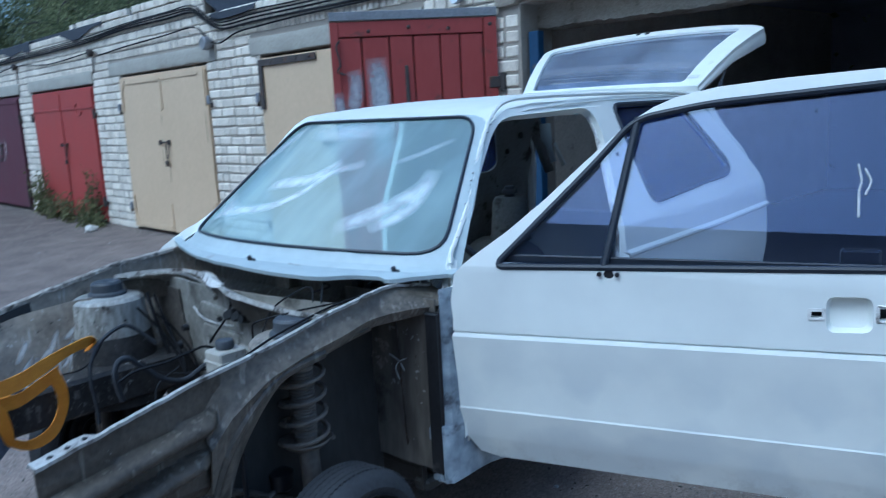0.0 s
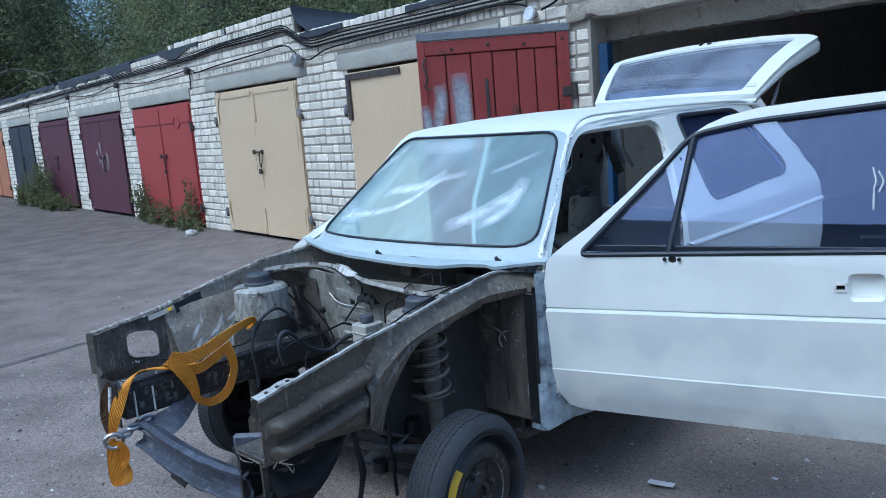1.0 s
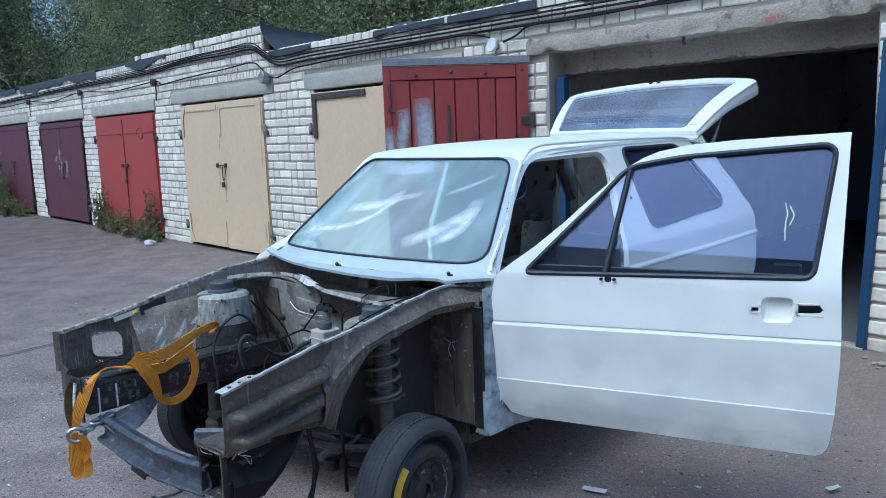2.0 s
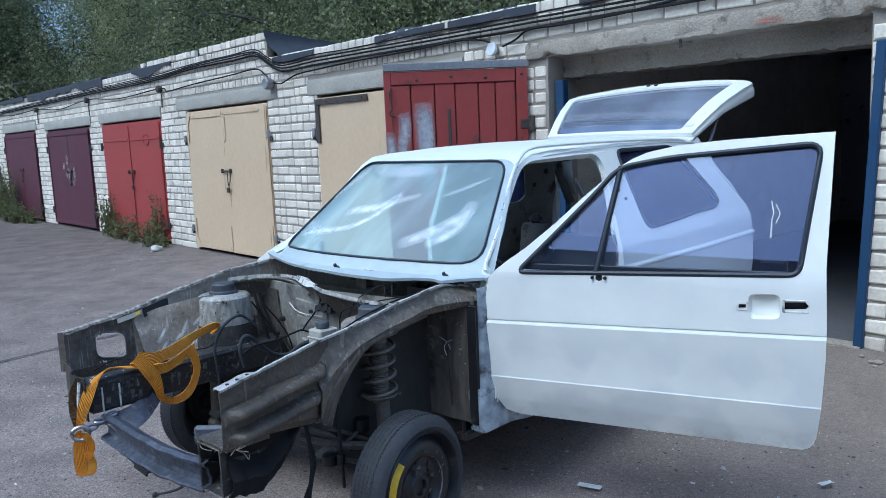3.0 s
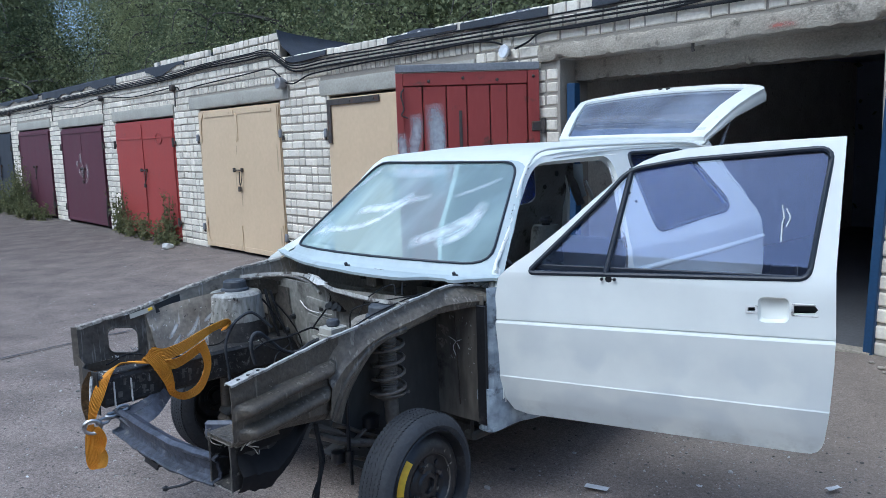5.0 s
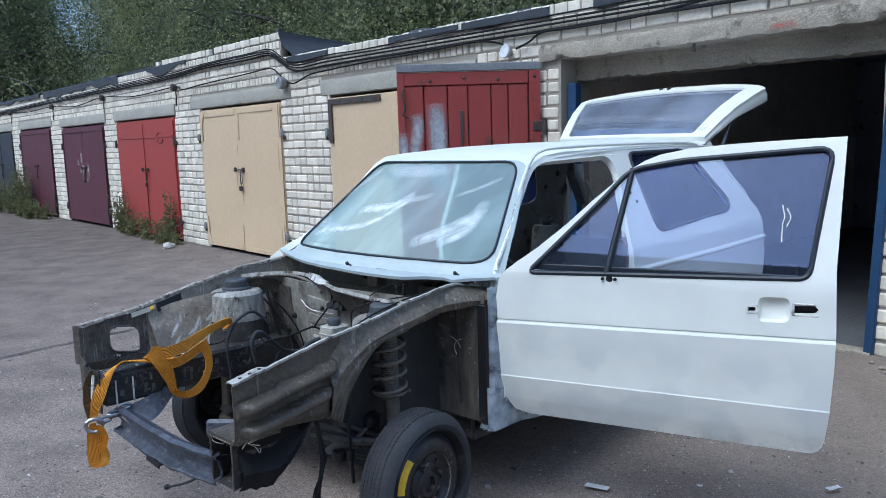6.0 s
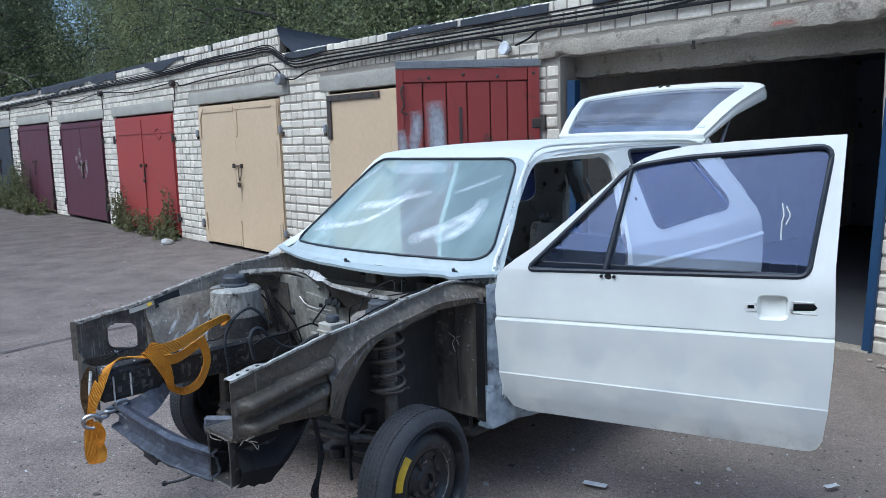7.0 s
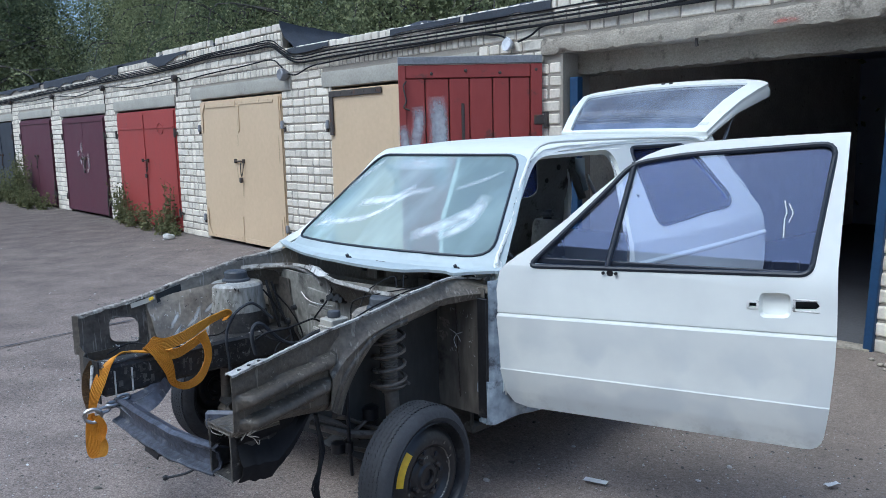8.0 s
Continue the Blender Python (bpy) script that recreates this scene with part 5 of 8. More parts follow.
# spot welds along the windscreen pillars
for k in range(13):
    f = (k + 0.6 * math.sin(k * 5.3)) / 12
    bm = bmesh.new()
    x, z = 0.56 + 0.40 * f, 0.955 + 0.355 * f
    bmesh.ops.create_icosphere(bm, subdivisions=1, radius=0.0026 + 0.0014 * noise.noise((k * 3.1, 0, 0)), matrix=Matrix.Translation(Vector(flank(1)(x, z)) + Vector((0, -0.012, 0.0))))
    part("spot_weld", bm, "bay", CAR)

# floor, sills, bulkheads, inner tail
for name, lo, hi in (("floor_pan", (0.47, -0.72, 0.27), (2.1, 0.72, 0.30)), ("boot_floor", (2.1, -0.55, 0.34), (2.95, 0.55, 0.37)), ("cross_rib", (1.2, -0.66, 0.30), (1.3, 0.66, 0.36)),
                     ("toe_board", (0.48, -0.60, 0.22), (0.52, 0.60, 0.40)), ("sill_rail", (0.42, -0.66, 0.24), (2.1, -0.60, 0.28)), ("sill_rail", (0.42, 0.60, 0.24), (2.1, 0.66, 0.28))):
    bm = bmesh.new()
    box(bm, lo, hi, 0.01)
    part(name, bm, "board", CAR)
for sy in (-1, 1):
    bm = bmesh.new()
    lathe(bm, [(0.0, 0.16), (0.34, 0.16), (0.36, 0.10), (0.36, -0.10), (0, -0.10)], 28, pose(2.475, sy * 0.58, 0.27, 90))
    bmesh.ops.bisect_plane(bm, geom=bm.verts[:] + bm.edges[:] + bm.faces[:], plane_co=(0, 0, 0.28), plane_no=(0, 0, -1), clear_outer=True)
    part("rear_wheel_housing", bm, "lining", CAR)
    bm = bmesh.new()
    lathe(bm, [(0, 0), (0.12, 0), (0.10, 0.22), (0.085, 0.25), (0, 0.25)], 20, pose(2.50, sy * 0.50, 0.62))
    tower = part("rear_damper_tower", bm, "lining", CAR)
    bm = bmesh.new()
    lathe(bm, [(0.0, 0.06), (0.03, 0.06), (0.032, 0.045), (0.045, 0.04), (0.045, 0.02), (0.03, 0.015), (0.03, 0), (0, 0)], 16, pose(2.50, sy * 0.50, 0.87))
    part("damper_cap", bm, "cap", tower)
    bm = panel(rounded([(2.0, 0.36), (2.97, 0.36), (3.02, 0.98), (2.80, 1.36), (2.0, 1.38)], 0.04), [rounded([(2.05, 1.0), (2.54, 1.01), (2.575, 1.05), (2.42, 1.27), (2.05, 1.33)], 0.05)], lambda x, z: C(x, sy * (width(z) - 0.09), z), 0.006, [], [0.6, 0.95, 1.15])
    part("quarter_lining", bm, "lining", CAR)
    bm = bmesh.new()
    tube(bm, curve([C(2.70, sy * 0.53, 1.40), C(2.84, sy * 0.60, 1.2), C(2.99, sy * 0.68, 0.98), C(3.0, sy * 0.72, 0.5)], 4), 0.035, 8)
    part("tail_pillar", bm, "white", CAR)
bm = bmesh.new()
box(bm, (2.97, -0.70, 0.40), (3.01, 0.70, 0.74), 0.01)
part("tail_panel", bm, "white", CAR)
bm = bmesh.new()
tube(bm, curve([C(2.69, -0.54, 1.385), C(2.71, -0.3, 1.40), C(2.72, 0, 1.405), C(2.71, 0.3, 1.40), C(2.69, 0.54, 1.385)], 4), 0.028, 8)
part("tail_header", bm, "white", CAR)
# dashboard-height cross rail and steering column bracket left in the cabin
bm = bmesh.new()
tube(bm, [C(0.62, -0.70, 0.78), C(0.62, 0.70, 0.78)], 0.03, 10)
part("dash_rail", bm, "black", CAR)

# steering wheel rim and column, bent trim and the inner tail corner seen through the cabin
bm = bmesh.new()
centre, tilt = Vector(C(0.93, 0.36, 0.80)), pose(0, 0, 0, 0, 62)
tube(bm, [centre + tilt @ Vector((0.175 * math.cos(k * 0.2618), 0.175 * math.sin(k * 0.2618), 0)) for k in range(24)], 0.013, 8, close=True)
wheel_rim = part("steering_wheel", bm, "black", CAR, "black steering wheel")
bm = bmesh.new()
tube(bm, [centre, centre + Vector((-0.25, 0, -0.12))], 0.026, 10)
for k in range(3):
    tube(bm, [centre + tilt @ Vector((0, 0, -0.01)), centre + tilt @ Vector((0.17 * math.cos(k * 2.1 + 0.5), 0.17 * math.sin(k * 2.1 + 0.5), 0))], 0.010, 6)
part("steering_column", bm, "black", wheel_rim)
for pts, wide, mat in (([(2.80, -0.545, 1.37), (2.84, -0.535, 1.22), (2.86, -0.50, 1.08), (2.88, -0.47, 0.98)], 0.045, "lining"), ([(2.85, -0.475, 1.27), (2.85, -0.465, 1.16), (2.86, -0.43, 1.04)], 0.034, "bluewhite"), ([(2.86, -0.415, 1.15), (2.86, -0.395, 1.10), (2.87, -0.36, 1.02)], 0.03, "white")):
    bm = bmesh.new()
    tube(bm, curve([C(*q) for q in pts], 5), wide, 8, flat=0.35)
    part("tail_bracket", bm, mat, CAR)
rng = random.Random(44)
for x, z in ((2.30, 1.02), (2.62, 1.12), (2.70, 1.21), (2.36, 0.90), (2.64, 0.92)):
    bm = bmesh.new()
    r = rng.uniform(0.012, 0.022)
    lathe(bm, [(0, 0.002), (r, 0.002), (r, -0.003), (0, -0.003)], 10, Matrix.Translation(C(x, -(width(z) - 0.099), z)) @ pose(0, 0, 0, 90))
    part("lining_hole", bm, "black", CAR)

# ---- door, swung open ----
HINGE, SWING = C(0.434, 0.7675, 0), 73.2
DOOR = new("front_door")
DOOR.parent = CAR
DOOR.matrix_basis = Matrix.Translation(HINGE) @ pose(0, 0, 0, 0, 0, -SWING)
DOOR["label"] = "white driver's door standing wide open, primer patches, stripped of handle and mirror"


def door_in(z):
    """How far the skin lies inboard at a height."""
    return lerp_table(z, [(0.36, 0.050), (0.45, 0.020), (0.54, 0.0), (0.78, -0.012), (0.95, 0.0), (1.45, 0.165)])


def skin(u, v):
    """Outer skin: a grooved waist crease that climbs towards the lock, and a finer one low down."""
    y = door_in(v)
    for crease, ledge, out in ((0.543, 0.0046, 0.0022), (0.771, 0.010, 0.0050)):
        below = crease - v
        if 0 < below < 0.14:
            y -= out * min(below / ledge, 1) * (1 - max(below - ledge, 0) / (0.14 - ledge))
    if 0.7715 < v < 0.7765:
        y += 0.004
    climb = 0.016 * (u - 0.55) * max(0, min(1, (v - 0.66) / 0.08, (0.825 - v) / 0.045))
    return (u, y, v + climb)


DOOR_LINE = [(0.021, 0.929), (0.003, 0.817), (0.0, 0.70), (0.003, 0.60), (0.012, 0.52), (0.034, 0.443), (0.064, 0.396), (0.12, 0.382), (0.30, 0.381), (0.70, 0.378), (1.10, 0.375), (1.130, 0.377), (1.150, 0.388), (1.162, 0.406), (1.169, 0.432), (1.181, 0.531), (1.191, 0.70), (1.192, 0.80), (1.186, 1.006), (1.202, 1.433),
             (1.033, 1.426), (0.853, 1.417), (0.70, 1.404), (0.60, 1.384), (0.545, 1.362), (0.486, 1.326), (0.369, 1.224), (0.27, 1.131), (0.167, 1.045), (0.09, 0.99), (0.045, 0.955)]
SEAL_LINE = rounded([(0.138, 0.953), (0.40, 1.222), (0.497, 1.332), (0.68, 1.363), (1.165, 1.398), (1.106, 0.976)], [0.03, 0.05, 0.05, 0.05, 0.05, 0.035], 5)
RECESS = rounded([(0.955, 0.912), (1.052, 0.914), (1.054, 0.832), (0.958, 0.827)], 0.022, 4)
SLOT = [(1.066, 0.889), (1.128, 0.892), (1.139, 0.879), (1.128, 0.867), (1.066, 0.863)]
KEYHOLE = [(0.925, 0.876), (0.948, 0.877), (0.948, 0.863), (0.925, 0.862)]
MIRROR = [(0.451 + 0.014 * math.cos(k * 0.785), 0.944 + 0.012 * math.sin(k * 0.785)) for k in range(8)]
zc = [0.40, 0.45, 0.50, 0.53, 0.5384, 0.5432, 0.58, 0.631, 0.66, 0.70, 0.74, 0.761, 0.7712, 0.7718, 0.7762, 0.7768, 0.80, 0.825, 0.85, 0.91, 0.95, 1.1, 1.25]
outer = part("door_skin", panel(DOOR_LINE, [SEAL_LINE, RECESS, SLOT, KEYHOLE, MIRROR], skin, 0.022, [0.25, 0.5, 0.75, 1.0], zc), "primer", DOOR, "white door skin with cloudy grey primer patches", smooth=18)
# dished handle recess
rows = []
for k, d in ((1.0, 0.0), (0.93, 0.014), (0.82, 0.022), (0.4, 0.026)):
    rows.append([(1.005 + (u - 1.005) * k, door_in(z) + d, 0.871 + (z - 0.871) * k) for u, z in RECESS])
bm = sheet(rows, 0, None, closed=True)
bm.verts.ensure_lookup_table()
bm.faces.new([bm.verts[len(bm.verts) - len(RECESS) + i] for i in range(len(RECESS))])
part("handle_recess", bm, "white", DOOR)
bm = bmesh.new()
box(bm, (1.06, 0.035, 0.855), (1.145, 0.05, 0.90), 0.003)
part("handle_slot", bm, "black", DOOR, "black open slot where the handle was")
bm = bmesh.new()
for a, b, c, d in ((1.058, 1.066, 0.858, 0.894), (1.060, 1.14, 0.855, 0.861), (1.060, 1.13, 0.893, 0.898)):
    box(bm, (a, door_in(0.88) - 0.003, c), (b, door_in(0.88) + 0.004, d), 0.0015)
part("slot_rim", bm, "edge", DOOR)
bm = panel(rounded([(0.917, 0.883), (0.956, 0.885), (0.956, 0.857), (0.917, 0.856)], 0.006), [KEYHOLE], lambda u, z: (u, door_in(z) - 0.003, z), 0.004)
part("lock_plate", bm, "edge", DOOR)
bm = bmesh.new()
box(bm, (0.924, 0.022, 0.858), (0.952, 0.03, 0.88), 0.002)
part("lock_hole", bm, "black", DOOR)
bm = bmesh.new()
lathe(bm, [(0, 0.0), (0.015, 0.0), (0.016, 0.02), (0, 0.02)], 12, pose(0.451, 0.024, 0.944, 90))
part("mirror_hole", bm, "black", DOOR)
for u in (0.428, 0.474):
    bm = bmesh.new()
    lathe(bm, [(0, -0.003), (0.006, -0.003), (0.006, 0.01), (0, 0.01)], 8, pose(u, 0.0, 0.945, 90))
    part("screw_hole", bm, "black", DOOR)
# glass, seals, divider
inner = [(u, z) for u, z in SEAL_LINE]
g = part("door_glass", panel(inner, [], lambda u, z: (u, door_in(z) + 0.014, z), 0.004), "sideglass", DOOR, "tinted door window, wound up, faint blue film")
g.visible_shadow = False
bm = bmesh.new()
dense = []
for i in range(len(SEAL_LINE)):
    a, b = SEAL_LINE[i - 1], SEAL_LINE[i]
    k = 4 if math.hypot(b[0] - a[0], b[1] - a[1]) > 0.08 else 1
    dense += [(a[0] + (b[0] - a[0]) * j / k, a[1] + (b[1] - a[1]) * j / k) for j in range(k)]
tube(bm, [(u, door_in(z) + 0.002, z) for u, z in dense], 0.0095, 8, close=True)
part("window_seal", bm, "seal", DOOR)
bm = bmesh.new()
tube(bm, [(0.437, door_in(0.96) + 0.004, 0.96), (0.505, door_in(1.335) + 0.004, 1.335)], 0.011, 8)
part("quarterlight_bar", bm, "seal", DOOR)
bm = bmesh.new()
box(bm, (0.15, 0.02, 0.962), (1.10, 0.03, 0.985), 0.003)
part("waist_strip", bm, "seal", DOOR)
# inner shell of the door with its frame, and the small black latch box on the glass edge
shell = [(0.10, 0.40), (1.14, 0.395), (1.165, 0.5), (1.172, 0.95), (0.06, 0.95), (0.03, 0.85), (0.035, 0.6)]
part("inner_shell", panel(shell, [rounded([(0.25, 0.5), (0.62, 0.5), (0.62, 0.85), (0.25, 0.82)], 0.05), rounded([(0.72, 0.5), (1.02, 0.5), (1.02, 0.85), (0.72, 0.85)], 0.05)], lambda u, z: (u, door_in(z) + 0.10, z), 0.004), "white", DOOR)
bm = bmesh.new()
for lo, hi in (((0.10, 0.06, 0.388), (1.15, 0.115, 0.405)), ((1.150, 0.03, 0.50), (1.172, 0.11, 0.95)), ((0.022, 0.03, 0.48), (0.035, 0.11, 0.93))):
    box(bm, lo, hi, 0.004)
part("door_edge", bm, "white", DOOR)
bm = bmesh.new()
box(bm, (0.985, 0.045, 0.975), (1.07, 0.085, 1.015), 0.006)
part("inner_latch_box", bm, "black", DOOR)
bm = bmesh.new()
for u, a, b in ((1.020, 1.09, 1.21), (1.036, 1.14, 1.20)):
    tube(bm, curve([(u + 0.012 * noise.noise((z * 30, u * 9, 0)), door_in(z) + 0.008, z) for z in [a + (b - a) * i / 6 for i in range(7)]], 2), 0.0028, 5)
part("tape_residue", bm, "paper", DOOR)

# ---- tailgate, propped up ----
GATE = new("tailgate")
GATE.parent = CAR
GATE.matrix_basis = Matrix.Translation((2.675, 0, 1.425)) @ pose(0, 0, 0, 0, -22.8)
GATE["label"] = "white tailgate raised, heated rear window in it"


def lid(y, t):
    """Tailgate surface: y across, t from the hinge edge."""
    return (t, y, 0.012 * (1 - (y / 0.7) ** 2) + 0.05 * math.sin(min(t, 0.8) / 0.8 * math.pi) * 0.6)


REAR_EDGE = [(0.735, 0.67), (0.70, 0.745), (0.58, 0.80), (0.33, 0.85), (0.10, 0.868), (-0.15, 0.872), (-0.36, 0.86), (-0.56, 0.815), (-0.635, 0.735)]
LID = [(-0.555, -0.02), (0.50, 0.0)] + [(v.x, v.y) for v in curve([(u, t, 0) for u, t in REAR_EDGE], 3)]
PANE = rounded([(-0.465, 0.025), (0.445, 0.025), (0.675, 0.655), (0.43, 0.728), (0.10, 0.78), (-0.20, 0.788), (-0.50, 0.765)], [0.03, 0.03, 0.05, 0.2, 0.2, 0.2, 0.04], 4)
part("lid_frame", panel(LID, [PANE], lid, 0.02, [-0.4, -0.2, 0, 0.2, 0.4], [0.2, 0.4, 0.6, 0.75]), "white", GATE)
g = part("rear_window", panel(PANE, [], lid, 0.004, [-0.5 + 0.1 * i for i in range(11)], [0.1 * i for i in range(1, 8)]), "rearglass", GATE)
g.visible_shadow = False
bm = bmesh.new()
tube(bm, [lid(u, t) for u, t in densify(PANE, 2)], 0.006, 6, close=True)
part("rear_window_seal", bm, "seal", GATE)
# folded edge round the lid, deepest at the free end
rows = [[], [], []]
for u, t in densify(LID, 2):
    q = Vector(lid(u, t))
    deep = 0.022 + 0.045 * max(min(t / 0.75, 1), 0)
    rows[0].append(q + Vector((-0.010 if t > 0.6 else 0.0, -0.010 * (1 if u > 0 else -1), 0.0225)))
    rows[1].append(q + Vector((0.004, 0.006 * (1 if u > 0 else -1), -0.3 * deep)))
    rows[2].append(q + Vector((-0.006, 0.0, -deep)))
part("lid_return", sheet(rows, 0.004, None, closed=True), "white", GATE)
part("tape", sheet([[Vector(lid(u, t)) + Vector((0, 0, 0.024)) for t in (0.055, 0.085)] for u in (-0.47, -0.50, -0.53)], 0.001), "paper", GATE, "strip of white tape")
for y in (-0.03, 0.03):
    bm = bmesh.new()
    lathe(bm, [(0, 0.03), (0.014, 0.03), (0.018, 0.0), (0, 0)], 10, pose(0.845, y + 0.13, 0.008))
    part("wiper_boss", bm, "black", GATE)
for y in (-0.42, 0.42):
    bm = bmesh.new()
    box(bm, (-0.03, y - 0.03, -0.03), (0.06, y + 0.03, -0.005), 0.006)
    part("hinge", bm, "white", GATE)
for sy in (-1, 1):
    a, b = Vector((2.78, sy * 0.56, 1.27)), Vector((3.10, sy * 0.545, 1.60))
    bm = bmesh.new()
    tube(bm, [a, a.lerp(b, 0.55)], 0.011, 8)
    strut = part("gas_strut", bm, "greymetal", CAR)
    bm = bmesh.new()
    tube(bm, [a.lerp(b, 0.55), b], 0.0055, 8)
    part("strut_rod", bm, "steel", strut)
# ---- engine bay ----
def wing_top(x):
    return lerp_table(x, [(-0.66, 0.745), (-0.528, 0.770), (-0.318, 0.812), (-0.194, 0.828), (-0.095, 0.843), (0.07, 0.876), (0.17, 0.890), (0.28, 0.905), (0.34, 0.903), (0.40, 0.892), (0.48, 0.878)])


def far_top(x):
    return lerp_table(x, [(-0.60, 0.726), (-0.44, 0.745), (-0.30, 0.768), (-0.09, 0.818), (0.19, 0.872), (0.45, 0.892)])


# passenger-side inner wing with the lamp opening
lamp_hole = rounded([(-0.474, 0.700), (-0.338, 0.680), (-0.342, 0.580), (-0.36, 0.568), (-0.478, 0.592)], [0.04, 0.04, 0.02, 0.02, 0.035], 4)
outline = [(x, far_top(x)) for x in (-0.30, -0.09, 0.05, 0.19, 0.32, 0.43, 0.54)] + [(0.54, 0.45), (0.10, 0.50), (-0.30, 0.47)]
front = [(-0.60, 0.565), (-0.60, 0.726), (-0.44, 0.745), (-0.30, far_top(-0.30)), (-0.30, 0.47), (-0.46, 0.48), (-0.522, 0.505), (-0.537, 0.551)]


def far_wing(x, z):
    return C(x, -0.655 + 0.23 * max(far_top(x) - 0.06 - z, 0) * (0.35 if x < -0.30 else 1.0) + 0.010 * noise.noise((x * 5, z * 5, 2)), z)


FARWING = part("inner_wing", panel(outline, [], far_wing, 0.004, [-0.2 + 0.1 * i for i in range(7)], [0.55, 0.6, 0.65, 0.7, 0.75, 0.8]), "wingpaint", CAR, "grimy inner wing of bare scuffed metal")
part("lamp_panel", panel(front, [lamp_hole], far_wing, 0.004, [-0.5, -0.4], [0.55, 0.6, 0.65, 0.7]), "lampmetal", FARWING, "sooty front panel with the lamp opening")
bm = bmesh.new()
tube(bm, [Vector(far_wing(x, z)) + Vector((0, -0.004, 0)) for x, z in lamp_hole], 0.004, 6, close=True)
part("lamp_rim", bm, "lampmetal", FARWING)
rows = []
for i in range(45):
    x = -0.60 + 1.04 * i / 44
    w = 0.004 * noise.noise((x * 20, 3, 0))
    rows.append([C(x, -0.647 + w, far_top(x) - 0.009 + 3 * w), C(x, -0.650 + w, far_top(x) + 0.002 + w), C(x, -0.668 + w, far_top(x) + 0.005 + w), C(x, -0.672 + w, far_top(x) - 0.012)])
part("wing_flange", sheet(rows, 0.003), "farlip", FARWING)
bm = sheet([[C(-0.598, -0.650, z), C(-0.615, -0.675, z), C(-0.607, -0.695, z)] for z in (0.56, 0.60, 0.66, 0.726)], 0.004)
part("front_fold", bm, "lampmetal", FARWING)


def on_lip(x0, x1, up, down, proud):
    """A flat piece lying along the sloping lip of the wing."""
    return sheet([[C(x, -0.640 + proud, far_top(x) - up), C(x, -0.634 + proud, far_top(x) - down)] for x in [x0 + (x1 - x0) * i / 4 for i in range(5)]], 0.003)


part("black_patch", on_lip(-0.255, -0.135, 0.010, 0.050, 0.0), "black", FARWING)
lab = part("data_plate", on_lip(-0.375, -0.262, 0.012, 0.032, 0.0), "tank", FARWING)
part("yellow_sticker", on_lip(-0.292, -0.272, 0.014, 0.026, 0.004), "sticker", lab)
part("corner_plate", sheet([[C(x, -0.60, z) for x in (-0.595, -0.56, -0.52, -0.48)] for z in (0.45, 0.50, 0.575)], 0.004), "under", FARWING)
# bare reinforcing ridge and repaired patch
bm = bmesh.new()
tube(bm, curve([C(-0.30, -0.585, 0.555), C(-0.22, -0.615, 0.65), C(-0.15, -0.62, 0.745)], 4), 0.0035, 6)
part("weld_ridge", bm, "baywhite", FARWING)
rows = []
for i in range(11):
    a = i / 10
    x = -0.30 + 0.31 * a
    top = far_top(x) - 0.035
    rows.append([C(x + 0.01 * b, -0.645 + 0.16 * a ** 2 + 0.10 * b * (1 - a) + 0.012 * noise.noise((a * 4, b * 4, 6)), top - (top - 0.50) * b) for b in [j / 8 for j in range(9)]])
GUSSET = part("tower_gusset", sheet(rows, 0.004), "wingpaint", FARWING, "bare metal gusset with white scrape marks")



def scrape(p0, p1, half):
    """A bare streak on the gusset, between two (along, down) places."""
    bm = bmesh.new()
    uv = bm.loops.layers.uv.new("UVMap")
    grid = []
    for i in range(7):
        a, b = p0[0] + (p1[0] - p0[0]) * i / 6, p0[1] + (p1[1] - p0[1]) * i / 6
        row = []
        for k in (-1, 0, 1):
            aa, bb = min(max(a + half * k, 0), 1), min(max(b + half * 0.6 * k, 0), 1)
            x = -0.30 + 0.31 * aa
            top = far_top(x) - 0.035
            row.append(bm.verts.new(C(x + 0.01 * bb - 0.002, -0.639 + 0.16 * aa ** 2 + 0.10 * bb * (1 - aa) + 0.012 * noise.noise((aa * 4, bb * 4, 6)), top - (top - 0.50) * bb)))
        grid.append(row)
    for i in range(6):
        for k in range(2):
            f = bm.faces.new((grid[i][k], grid[i][k + 1], grid[i + 1][k + 1], grid[i + 1][k]))
            for loop, (u, v) in zip(f.loops, ((k / 2, i / 6), ((k + 1) / 2, i / 6), ((k + 1) / 2, (i + 1) / 6), (k / 2, (i + 1) / 6))):
                loop[uv].uv = (u, v)
    ob = part("scrape", bm, "scrape", GUSSET)
    ob.visible_shadow = False


rng = random.Random(77)
for _ in range(12):
    a, b = rng.uniform(0.35, 0.95), rng.uniform(0.25, 0.6)
    scrape((a, b), (a - rng.uniform(0.05, 0.25), b + rng.uniform(0.12, 0.4)), rng.uniform(0.012, 0.04))

